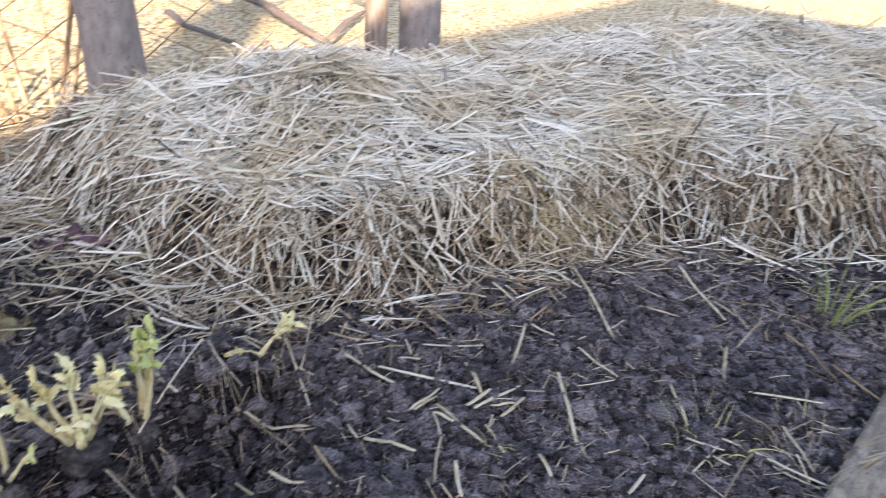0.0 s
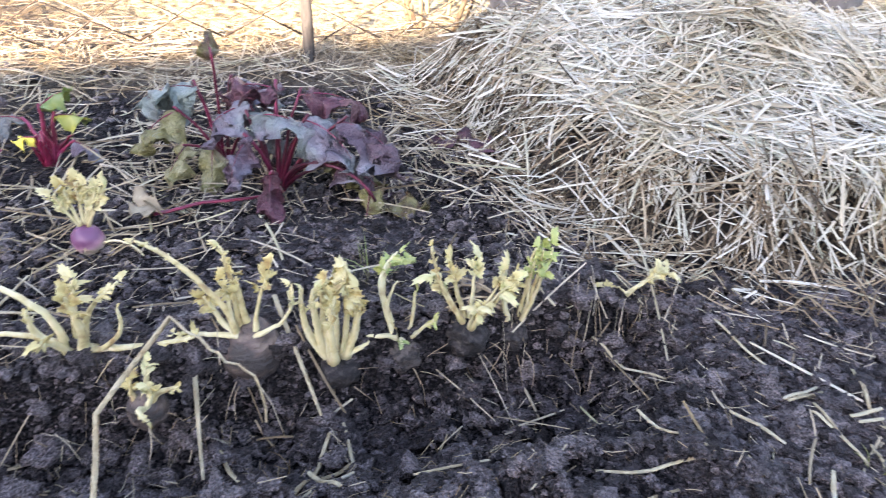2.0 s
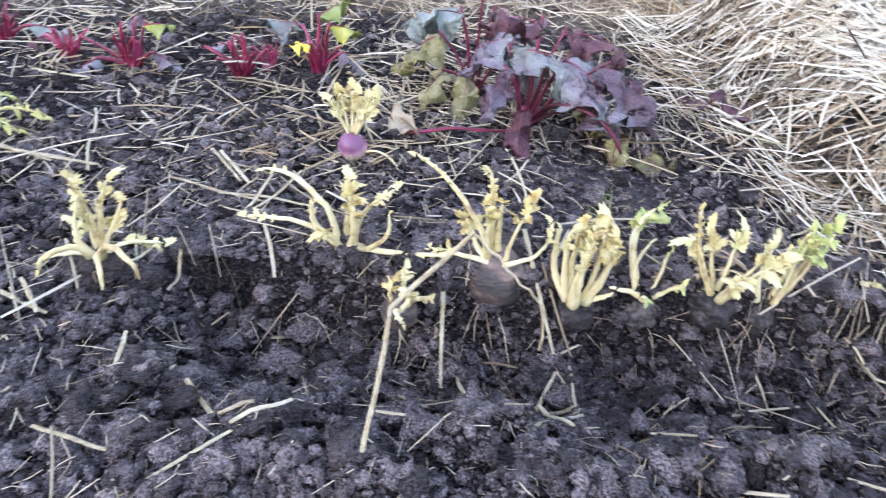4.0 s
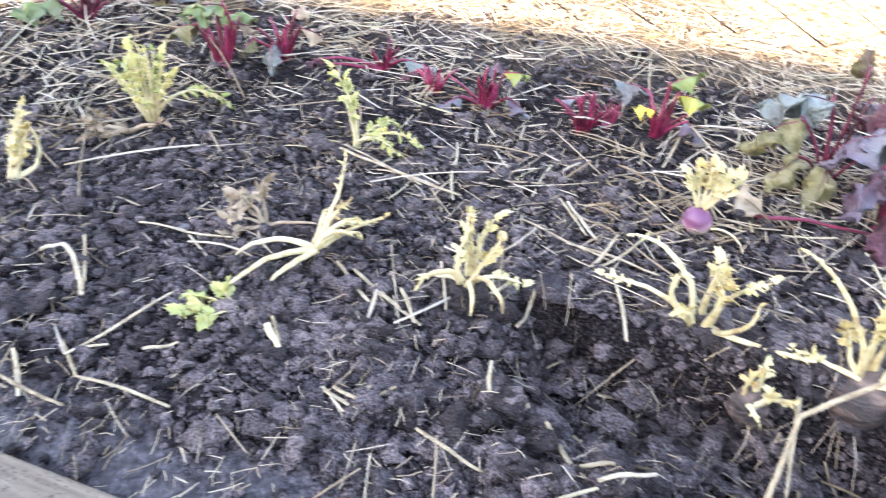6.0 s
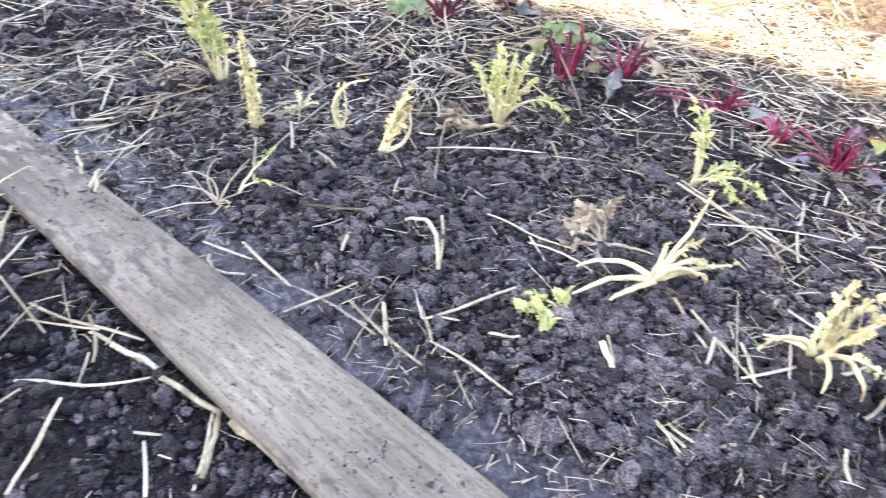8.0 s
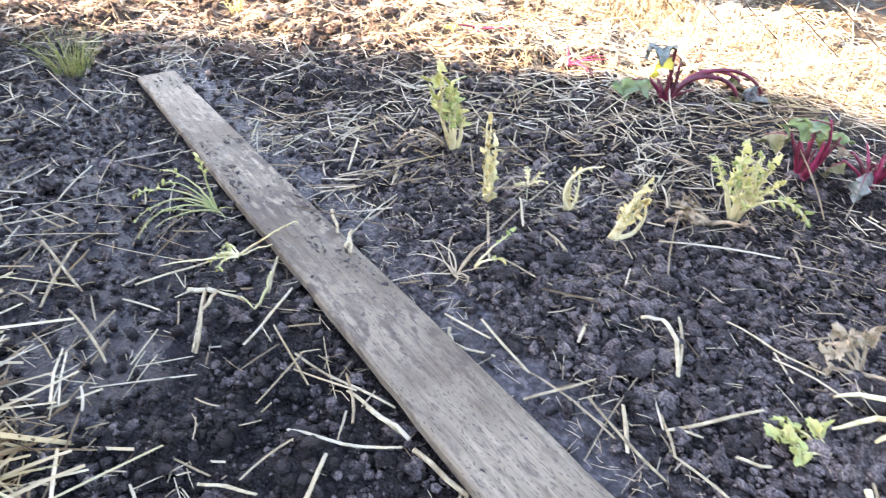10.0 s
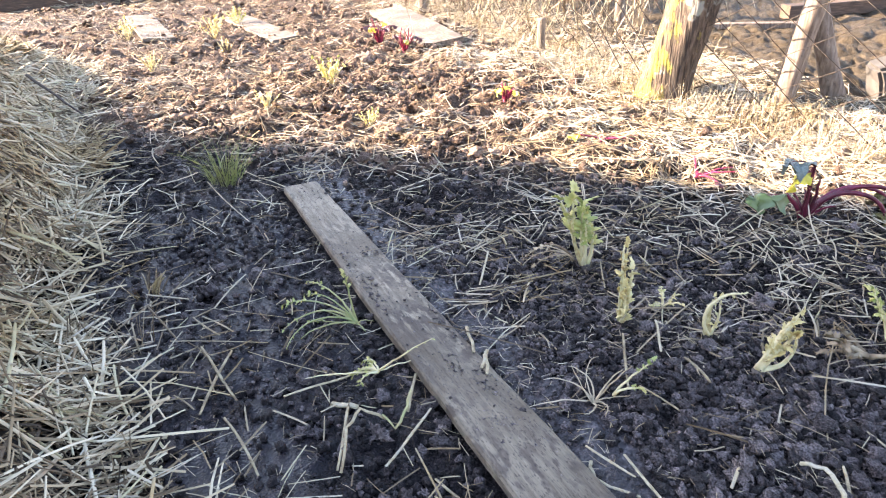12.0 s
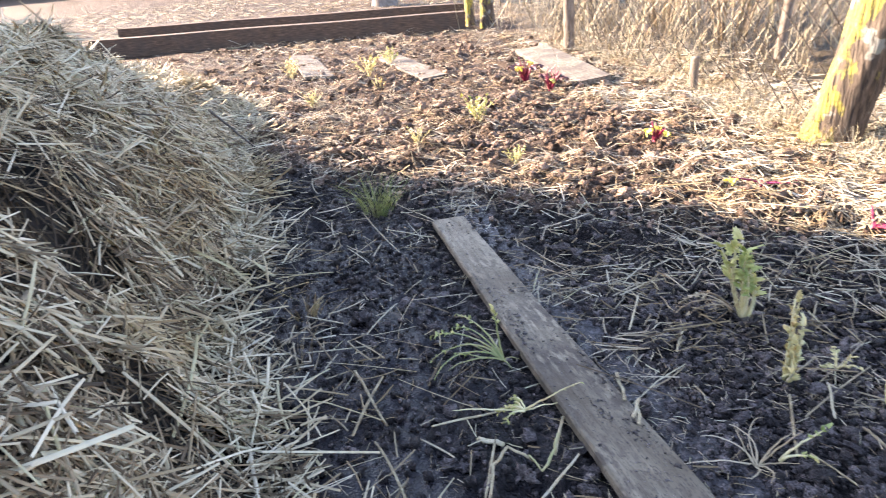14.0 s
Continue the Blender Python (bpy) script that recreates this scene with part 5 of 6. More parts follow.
celery("upright fan of blanched celeriac stalks with yellow tops", -0.752, 0.690, 0.02, [(208, 48, 105, 0.15, 0, 0.8), (205, 68, 96, 0.15, 0, 1), (180, 80, 90, 0.16, 0, 1.2), (120, 86, 88, 0.17, 0, 1.4), (60, 84, 90, 0.17, 0, 1.4), (30, 74, 96, 0.16, 0, 1.2), (28, 62, 104, 0.15, 0, 0.9), (30, 28, 55, 0.06, 0, 0), (300, 80, 95, 0.14, 0, 1.1), (270, 82, 100, 0.15, 0, 1.2)], 0.048, 14, YELLOW_LEAF, 0.040, 3, 0.0092, sunk=1.1)
celery("celeriac with two arching stalks and green tips", -0.675, 0.795, 0.03, [(205, 66, 118, 0.13, 0, 0), (200, 80, -10, 0.19, -150, 1.2), (195, 72, 20, 0.17, -140, 1.1), (60, 75, 85, 0.10, 0, 0.8), (20, 40, 70, 0.07, 0, 0.7), (300, 50, 10, 0.06, 0, 0.6), (230, 30, 0, 0.06, 0, 0)], 0.052, 15, GREEN_LEAF, 0.034, 2, 0.0072, sunk=1.15)
celery("celeriac root with a tuft of short yellow stalks", -0.572, 0.872, 0.055, [(208, 58, 82, 0.19, 0, 0.7), (205, 52, 60, 0.11, 0, 1.3), (170, 68, 70, 0.11, 0, 1.3), (120, 78, 70, 0.12, 0, 1.4), (60, 70, 65, 0.12, 0, 1.4), (30, 56, 60, 0.12, 0, 1.3), (20, 70, 55, 0.13, 0, 1.2), (300, 75, 50, 0.09, 0, 1.0), (330, 65, 70, 0.10, 0, 1.0)], 0.052, 16, YELLOW_LEAF, 0.038, 3, 0.0060, sunk=1.0)
celery("slender upright celeriac stalks with a pale green top", -0.512, 0.957, 0.03, [(40, 80, 88, 0.17, 0, 1.3), (30, 76, 90, 0.18, 0, 1.4), (60, 84, 84, 0.15, 0, 1.0), (210, 80, 88, 0.12, 0, 0), (30, 84, 92, 0.14, 0, 1.0)], 0.045, 17, GREEN_LEAF, 0.036, 3, 0.0066, sunk=1.1)
celery("withered brown leaves drooping from a celeriac", -0.53, 0.955, 0.03, [(200, 80, -80, 0.20, 0), (215, 75, -85, 0.19, 10), (180, 80, -70, 0.18, 0), (230, 70, -85, 0.16, 0)], 0.0, 19, DRY_LEAF, 0.030, 3, 0.0035, DRY_LEAF, name="withered_plant", cover=0.5)
celery("small yellow sprig beside the straw mound", -0.34, 1.17, 0.03, [(40, 50, 20, 0.10, 0), (20, 60, 40, 0.09, 0), (60, 40, 10, 0.11, 0), (210, 50, -20, 0.06, 0)], 0.0, 18, YELLOW_LEAF, 0.032, 3, 0.004)
# the open bed
celery("sprawling uprooted celery with thick white stalks", -1.59, -0.165, 0.035, [(284, 22, -18, 0.19, 8, 0), (266, 42, -50, 0.18, -8, 0), (300, 4, -8, 0.12, 0, 0), (128, 40, 80, 0.20, -20, 0.7), (82, 78, -30, 0.11, 0, 0.6), (95, 72, -35, 0.12, 0, 0.6), (70, 60, -25, 0.10, 0, 0.6), (88, 26, 8, 0.15, 0, 0.6), (110, 66, 20, 0.11, 0, 0.7), (150, 30, 0, 0.10, 0, 0.6), (60, 80, -10, 0.09, 0, 0.5)], 0.026, 21, YELLOW_LEAF, 0.030, 4, 0.0074, cover=0.35)
celery("withered tan leaves beside sprawling celery", -1.735, -0.245, 0.02, [(200, 60, 20, 0.08, 60, 1.4), (260, 50, 0, 0.09, 20, 1.2), (240, 70, 60, 0.09, 0, 1.3), (60, 25, -15, 0.13, 0, 0), (180, 75, 30, 0.08, 0, 1.2), (280, 20, -5, 0.08, 0, 1.0)], 0.0, 22, DRY_LEAF, 0.042, 2, 0.0055, DRY_LEAF, name="withered_plant", curl=1.1)
celery("small green celery sprig lying on soil", -1.50, -0.345, 0.012, [(265, 15, 5, 0.09, 0, 1), (290, 20, -10, 0.06, 0, 1.2), (200, 30, 10, 0.05, 0, 1), (250, 22, -5, 0.10, -20, 0.8)], 0.0, 23, GREEN_LEAF, 0.060, 2, 0.0040, name="celery_sprig", curl=0.3)
celery("bent yellow celery plant with twisted stalks", -1.38, 0.085, 0.04, [(120, 84, 112, 0.17, 20, 0.7), (100, 82, 60, 0.14, 0, 1), (78, 54, 74, 0.13, 0, 0.8), (258, 72, -84, 0.12, 0, 0.4), (15, 74, -85, 0.14, 0, 0), (340, 62, -80, 0.11, 0, 0), (250, 66, 120, 0.10, 0, 0.8), (160, 86, 70, 0.13, 30, 0.9), (70, 30, -45, 0.11, 0, 0.8), (240, 20, -20, 0.09, 0, 0)], 0.032, 24, YELLOW_LEAF, 0.044, 4, 0.0070, cover=0.6)
celery("drooping pale green celery plant", -1.99, 0.045, 0.02, [(240, 92, 55, 0.22, 0, 1), (235, 88, 70, 0.20, 0, 1), (60, 55, -40, 0.19, 0, 1), (40, 65, -60, 0.15, 0, 1), (90, 70, -20, 0.13, 0, 0.8), (250, 84, 80, 0.15, 0, 0)], 0.0, 25, GREEN_LEAF, 0.044, 6, 0.0045, cover=0.6)
celery("bushy pale green celery clump with dried bases", -2.29, -0.435, 0.02, [(k * 43, 58 + 9 * (k % 4), 40 + 16 * (k % 5), 0.16 + 0.012 * (k % 5), 20 * (k % 3 - 1), 0.7 + 0.2 * (k % 3)) for k in range(15)] + [(105, 55, -75, 0.26, 0, 1), (100, 62, -60, 0.22, 0, 0.8)], 0.03, 26, GREEN_LEAF, 0.036, 5, 0.0042, cover=0.5)
celery("dried tan onion-like leaf bases on soil", -2.27, -0.50, 0.015, [(280, 40, 15, 0.08, 0, 1.4), (300, 30, 0, 0.10, 0, 1.2), (250, 45, 30, 0.08, 0, 1.3), (60, 30, 10, 0.10, 0, 1), (330, 35, 0, 0.08, 0, 1)], 0.026, 27, DRY_LEAF, 0.040, 2, 0.009, DRY_LEAF, name="withered_plant", curl=0.9)
celery("thick pale feathery leaf stalk with a side shoot", -2.115, -0.768, 0.012, [(108, 70, 62, 0.18, 0, 1), (112, 72, 66, 0.15, 0, 1), (108, 8, 128, 0.17, 0, 0.2), (100, 66, 58, 0.13, 0, 1), (120, 74, 60, 0.11, 0, 1)], 0.018, 28, YELLOW_LEAF, 0.036, 6, 0.0080, cover=0.75)
celery("white curled stalk looping over soil", -2.24, -0.895, 0.01, [(108, 122, -8, 0.20, 0, 0.8), (108, 112, 60, 0.12, 0, 0.8), (108, 62, 112, 0.11, 0, 0.8), (288, 70, 95, 0.06, 0, 0.6)], 0.016, 29, YELLOW_LEAF, 0.028, 4, 0.0066, cover=0.7)
celery("narrow upright yellow celery stalk", -2.235, -1.125, 0.01, [(288, 86, 92, 0.25, 0, 1), (200, 84, 90, 0.22, 0, 1), (108, 82, 94, 0.17, 0, 1), (20, 80, 90, 0.12, 0, 1)], 0.018, 30, YELLOW_LEAF, 0.038, 8, 0.0058, cover=0.9)
celery("small dry celery sprig on soil", -2.36, -1.02, 0.01, [(200, 50, 10, 0.06, 0), (60, 50, 10, 0.07, 0), (330, 45, 0, 0.06, 0), (110, 40, 60, 0.06, 0)], 0.0, 31, YELLOW_LEAF, 0.022, 3, 0.0035, cover=0.6)
celery("leafy green celery with a white base in mulch", -2.525, -1.295, 0.015, [(280, 66, 100, 0.26, 0, 1.3), (270, 72, 70, 0.23, 0, 1.2), (290, 82, 92, 0.21, 0, 1.2), (200, 78, 80, 0.20, 0, 1.2), (108, 70, 120, 0.17, 0, 1.1), (30, 75, 90, 0.17, 0, 1.1)], 0.02, 32, GREEN_LEAF, 0.048, 6, 0.0062, cover=0.5)
celery("limp brown celery leaves hanging to the soil", -2.54, -1.33, 0.02, [(285, 60, -70, 0.20, 0), (300, 55, -60, 0.22, 0), (270, 65, -75, 0.18, 0), (315, 50, -40, 0.18, 0)], 0.0, 37, DRY_LEAF, 0.022, 4, 0.0042, DRY_LEAF, name="withered_plant", cover=0.5)
celery("scraggly thin celery stems beside the plank", -1.865, -1.14, 0.012, [(k * 67 + 40, 18 + 11 * (k % 4), -12 + 9 * (k % 3), 0.06 + 0.03 * (k % 5), 110 * (k % 3 - 1), 0) for k in range(9)] + [(110, 70, 20, 0.13, 30, 0), (280, 60, 70, 0.12, 0, 0)], 0.0, 33, STRAW_OLD, 0.014, 0, 0.0024, STRAW_OLD)
celery("small yellow celery sprig beside the plank", -1.90, -1.10, 0.02, [(110, 65, 15, 0.13, 30), (100, 50, 0, 0.08, 0)], 0.0, 36, GREEN_LEAF, 0.022, 2, 0.004)
celery("trodden celery greens at the plank's edge", -1.79, -1.70, 0.02, [(285, 30, -60, 0.07, 30), (250, 40, -70, 0.07, -40), (300, 35, -50, 0.08, 0), (330, 30, -70, 0.07, 0), (215, 45, -40, 0.08, 60), (128, 8, 2, 0.11, 0, 0), (140, 24, 6, 0.17, 0, 0.6), (300, 6, -4, 0.19, 0, 0)], 0.0, 34, GREEN_LEAF, 0.020, 3, 0.0030, cover=0.6)
celery("long limp celery stalks lying in mud", -1.985, -1.865, 0.015, [(262, 38, -28, 0.25, 25, 1), (254, 45, -30, 0.22, 10, 1), (268, 32, -30, 0.24, 70, 0.5), (285, 25, -25, 0.26, 90, 0.4), (243, 40, -12, 0.24, 15, 1), (275, 20, -40, 0.20, -60, 0.4), (232, 66, 84, 0.15, 0, 1), (290, 10, -6, 0.14, 0, 0.6), (300, 16, -12, 0.17, 40, 0), (60, 20, -30, 0.05, 0, 0), (100, 30, -40, 0.05, 30, 0)], 0.0, 35, GREEN_LEAF, 0.026, 3, 0.0034, STALK_GREEN, cover=0.3)
# sunlit end of the bed
for k, (x, y, big) in enumerate([(-4.39, -3.34, 1.5), (-3.81, -3.44, 0.9), (-4.50, -4.97, 1.0), (-3.80, -2.75, 0.8), (-5.9, -5.5, 1.7), (-5.6, -6.3, 1.6), (-6.4, -5.6, 1.4), (-5.3, -4.9, 1.0)]):
    celery("sunlit yellow celery tuft on rough soil", x, y, gz(x, y), [(j * 57 + 20 * k, 60 + 6 * (j % 4), 45 + 12 * (j % 4), big * (0.11 + 0.015 * (j % 3)), 0) for j in range(10)], 0.0, 60 + k, YELLOW_LEAF if k % 3 else GREEN_LEAF, 0.026 * big, 4, 0.0042, cover=0.6)


def turnip():
    plant = thing("turnip", "purple-topped turnip half out of the soil", "vegetable plant", -1.395, 0.675, gz(-1.395, 0.675) + 0.018, group="vegetables in the bed")
    part("bulb", solid("bulb", lumpy(0.034, 1.05, 5.0, 0.07, taper=0.12), TURNIP), plant, "purple and cream bulb", pose(0, 0, 0, 12, -8, 0))
    for k, (az, r0, r1, ln, tw) in enumerate([(215, 60, 70, 0.086, 0), (190, 72, 80, 0.094, 0), (140, 80, 70, 0.094, 0), (60, 75, 60, 0.101, 0), (35, 65, 55, 0.108, 0), (100, 78, 70, 0.086, 0)]):
        s = bow(az, r0, r1, ln, tw, (0.008 * math.cos(radians(az)), 0.008 * math.sin(radians(az)), 0.034), 10)
        st = part("stalk", solid("stalk", tube(s, np.linspace(0.0045, 0.0025, 10), 7), PALE_STALK), plant)
        part("leaf", solid("leaf", leaflets(s, 0.024, 4, 900 + k, 0.5), YELLOW_LEAF), st)
    part("side_root", solid("side_root", tube(bow(20, 30, -150, 0.16, 30, (0.036, 0.01, 0.0), 12), np.linspace(0.003, 0.001, 12), 6), PALE_STALK), plant)


turnip()


def beet(label, x, y, leaves, seed, thick=0.0062, bare=0, tall=0.10, stem=BEET_STEM):
    """A beet: red stems from one crown. leaves: stem azimuth, rises and length; blade azimuth, rises, length, width and material."""
    rng = random.Random(seed)
    leaves = list(leaves) + [(rng.uniform(0, 360), rng.uniform(62, 88), rng.uniform(5, 135), tall * rng.uniform(0.6, 1.25)) for _ in range(bare + bare // 2)]
    plant = thing("beetroot_plant", label, "vegetable plant", x, y, gz(x, y), group="beetroots")
    part("crown", solid("crown", lumpy(0.020, 0.9, seed, 0.3), BEET_STEM), plant, "dark red beet crown", pose(0, 0, 0.0))
    for k, (az, r0, r1, ln, *leaf) in enumerate(leaves):
        s = bow(az, r0, r1, ln, rng.uniform(-15, 15), (0.012 * math.cos(radians(az)), 0.012 * math.sin(radians(az)), 0.006), 12)
        s[3:] += np.cumsum(np.array([[rng.gauss(0, 0.0012) for _ in range(3)] for _ in range(9)]), 0)
        st = part("stem", solid("stem", tube(s, thick * rng.uniform(0.62, 1.02) * np.linspace(1.3, 0.75 if leaf else 0.5, 12), 8, 0.75), stem), plant)
        if leaf:
            laz, l0, l1, bl, bw, mat = leaf
            spine = bow(laz, l0, l1, bl, rng.uniform(-25, 25), s[-2], 19)
            part("leaf", solid("leaf", blade(spine, bw * 0.70, 2.5, 0.7, -0.1, seed * 17 + k, 13, 0.85), mat), st)
            part("leaf_vein", solid("leaf_vein", tube(spine[:14] + (0, 0, 0.001), np.linspace(thick * 0.34, thick * 0.1, 14), 5), stem), st)
    return plant


beet("large wilting beetroot with drooping purple leaves", -1.25, 1.12, [
    (205, 84, 66, 0.21, 25, 20, -70, 0.24, 0.070, BEET_LEAF), (40, 80, 55, 0.22, 0, 5, -85, 0.22, 0.078, BEET_LEAF), (30, 66, 38, 0.27, 15, 0, -78, 0.23, 0.085, BEET_LEAF),
    (5, 72, -70, 0.34, 290, -80, -15, 0.13, 0.048, BEET_OLIVE), (300, 74, 10, 0.16, 300, -30, -88, 0.14, 0.050, BEET_RED), (120, 84, 70, 0.27, 190, 10, -60, 0.19, 0.075, BEET_RED),
    (90, 82, 60, 0.26, 40, 15, -55, 0.19, 0.070, BEET_RED), (45, 56, 10, 0.17, 40, -15, -50, 0.17, 0.055, BEET_OLIVE),
    (262, 82, 52, 0.20, 285, -5, -86, 0.16, 0.060, BEET_LEAF), (170, 80, 60, 0.24, 240, 0, -80, 0.18, 0.060, BEET_LEAF), (20, 50, 5, 0.20, 20, -20, -60, 0.16, 0.060, BEET_LEAF)], 3, 0.0068, 1, 0.13, DARK_STEM)
beet("wilting beetroot with grey-green and brown leaves", -1.45, 1.14, [
    (190, 84, 68, 0.24, 215, 12, -75, 0.20, 0.080, BEET_TEAL), (150, 87, 84, 0.31, 150, 60, -20, 0.10, 0.042, BEET_OLIVE), (230, 75, 40, 0.20, 240, -10, -86, 0.17, 0.058, BEET_OLIVE),
    (100, 80, 60, 0.23, 50, 0, -72, 0.17, 0.066, BEET_LEAF), (260, 60, 20, 0.16, 260, -30, -80, 0.13, 0.045, BEET_OLIVE),
    (300, 66, 30, 0.14, 310, -20, -80, 0.14, 0.045, BEET_OLIVE), (20, 74, 50, 0.20, 10, -10, -80, 0.15, 0.055, BEET_TEAL)], 33, 0.0062, 1, 0.12, DARK_STEM)
beet("young beetroot with red stems and a yellow leaf", -1.805, 0.875, [(130, 84, 78, 0.15, 60, 50, 0, 0.10, 0.042, BEET_GREEN), (90, 78, 70, 0.13, 30, 20, -30, 0.10, 0.042, BEET_GREEN), (205, 78, 90, 0.08, 210, 10, -50, 0.07, 0.034, BEET_YELLOW), (40, 60, 20, 0.09, 30, -20, -60, 0.09, 0.034, BEET_LEAF), (170, 60, 30, 0.13, 190, 10, -35, 0.13, 0.050, BEET_TEAL)], 4, 0.0075, 7, 0.085)
beet("stunted beetroot with short red stems", -1.89, 0.685, [(190, 80, 60, 0.09, 200, 0, -60, 0.07, 0.030, BEET_LEAF)], 5, 0.0088, 9, 0.10)
beet("tiny beetroot with curled magenta stems", -1.90, 0.775, [(200, 70, 40, 0.06, 200, -10, -60, 0.05, 0.02, BEET_RED)], 44, 0.0062, 7, 0.065)
beet("stunted beetroot with magenta stems and grey leaves", -2.105, 0.485, [(230, 42, 25, 0.15), (130, 72, 60, 0.10, 150, 20, -40, 0.10, 0.036, BEET_LEAF), (90, 72, 60, 0.11, 60, 20, -50, 0.08, 0.034, BEET_GREEN), (30, 50, 20, 0.09, 30, -10, -60, 0.08, 0.03, BEET_LEAF), (250, 30, 10, 0.09, 260, -10, -40, 0.08, 0.032, BEET_LEAF)], 6, 0.0080, 8, 0.095)
beet("stunted beetroot with dark red stems in dry grass", -2.235, 0.365, [(200, 50, 20, 0.08, 230, -20, -50, 0.08, 0.03, BEET_RED)], 7, 0.0080, 6, 0.090)
beet("low beetroot with trailing red stems", -2.425, 0.27, [(250, 30, -15, 0.20, 250, -10, -20, 0.06, 0.022, BEET_RED), (60, 50, 10, 0.08, 70, -5, -40, 0.11, 0.042, BEET_TEAL), (255, 12, -5, 0.24)], 8, 0.0072, 7, 0.080)
beet("beetroot with upright magenta stems and green leaf", -2.60, -0.20, [(85, 62, 120, 0.20, 270, 20, -40, 0.14, 0.055, BEET_GREEN), (250, 70, 60, 0.13, 255, 10, -50, 0.11, 0.045, BEET_OLIVE), (110, 76, 70, 0.13, 90, 10, -60, 0.08, 0.034, DRY_LEAF), (170, 74, 80, 0.15, 100, 20, -50, 0.12, 0.050, BEET_GREEN), (260, 66, 85, 0.12), (80, 70, 100, 0.12)], 9, 0.0082, 6, 0.12)
beet("beetroot with wilted purple and tan leaves", -2.595, -0.01, [(100, 78, 70, 0.14, 150, 30, -60, 0.11, 0.050, DRY_LEAF), (60, 70, 60, 0.13, 70, 0, -75, 0.11, 0.036, DRY_LEAF), (330, 70, 20, 0.12, 330, -40, -80, 0.10, 0.042, BEET_LEAF), (270, 60, 20, 0.11, 270, -20, -70, 0.08, 0.032, BEET_OLIVE), (80, 64, 110, 0.14)], 10, 0.0078, 6, 0.11)
beet("beetroot with long arching red stems and green leaves", -3.14, -0.59, [(104, 66, -66, 0.44, 105, -70, -20, 0.17, 0.065, BEET_TEAL), (100, 74, -84, 0.36, 100, -80, -30, 0.12, 0.045, BEET_OLIVE), (116, 70, -50, 0.34, 115, -60, -30, 0.13, 0.050, BEET_OLIVE), (200, 87, 95, 0.22, 280, 30, -30, 0.13, 0.055, BEET_TEAL), (285, 72, 40, 0.12, 285, 10, -25, 0.16, 0.062, BEET_GREEN), (180, 84, 90, 0.19, 300, 0, -85, 0.12, 0.040, BEET_YELLOW), (108, 84, 88, 0.16)], 11, 0.0088, 5, 0.12, DARK_STEM)
beet("small sunlit beetroot with a bright yellow leaf", -4.33, -2.11, [(120, 75, 60, 0.08, 290, 20, -40, 0.12, 0.055, BEET_YELLOW), (60, 60, 40, 0.09, 60, 10, -40, 0.07, 0.03, BEET_YELLOW), (200, 70, 60, 0.09, 200, 20, -40, 0.07, 0.03, BEET_GREEN)], 12, 0.008, 6, 0.10)
beet("flattened red beet stems on straw", -3.42, -0.98, [(120, 15, 0, 0.14), (80, 25, 5, 0.15), (200, 40, 20, 0.10), (40, 20, -5, 0.12, 40, 0, -20, 0.05, 0.02, BEET_RED)], 13, 0.006)
beet("flattened red beet stems with a yellow leaf", -3.80, -1.45, [(110, 10, 0, 0.18), (280, 20, 0, 0.10, 280, 10, -30, 0.07, 0.032, BEET_YELLOW), (80, 15, 0, 0.15)], 14, 0.006)
beet("bushy sunlit beetroot with red leaves", -5.85, -3.70, [(k * 60, 74, 60, 0.16, k * 60, 30, -40, 0.11, 0.042, BEET_RED if k % 3 else BEET_YELLOW) for k in range(6)], 15, 0.009, 9, 0.18)
beet("bushy sunlit beetroot with red stems by a board", -5.60, -3.35, [(k * 72 + 30, 70, 50, 0.13, k * 72 + 30, 20, -40, 0.09, 0.036, BEET_RED if k % 2 else BEET_GREEN) for k in range(4)], 16, 0.009, 8, 0.15)


# ---- grass tufts and weeds ----
def tuft(name, label, x, y, n, height, spread, seed, mat=GRASS, width=0.003):
    rng = np.random.default_rng(seed)
    pieces = []
    for k in range(n):
        a = rng.uniform(0, 360)
        r = spread * 0.4 * rng.uniform(0, 1) ** 0.5
        s = bow(a, rng.uniform(60, 88), rng.uniform(-10, 70), height * rng.uniform(0.6, 1.15), rng.uniform(-30, 30), (r * math.cos(radians(a)), r * math.sin(radians(a)), -0.005), 7)
        pieces.append(tube(s, width / 2 * np.array((1, 1, 0.95, 0.85, 0.7, 0.5, 0.2)), 4, 0.4))
    return thing(name, label, "weeds", x, y, gz(x, y), kind="stuff", data=solid(name, joined(pieces), mat))


tuft("grass_tuft", "fresh green grass tuft at the plank's end", -2.88, -3.04, 95, 0.24, 0.17, 1, GRASS, 0.0024)
tuft("weeds", "pale yellow-green weeds on bare soil", 0.585, 1.03, 20, 0.09, 0.18, 2, GREEN_LEAF, 0.004)
tuft("weeds", "limp yellowed weed stems on bare soil", 0.80, 1.00, 30, 0.13, 0.22, 8, STRAW_BED, 0.0045)
tuft("weeds", "green weed stems by the straw mound", 1.05, 1.48, 16, 0.22, 0.10, 3, GRASS, 0.005)
tuft("weeds", "tiny green weed seedlings on soil", 0.16, 0.98, 10, 0.05, 0.05, 4)
tuft("weeds", "yellow-green weed leaves by the dug row", -0.85, 0.95, 14, 0.08, 0.10, 5)
tuft("weeds", "thin dry weed stems in mud", -1.70, -2.45, 18, 0.14, 0.15, 6, STRAW_OLD)
tuft("stubble_tuft", "brown upright straw stubs in trodden mud", -1.93, -2.62, 26, 0.09, 0.12, 7, STRAW_GOLD, 0.006)


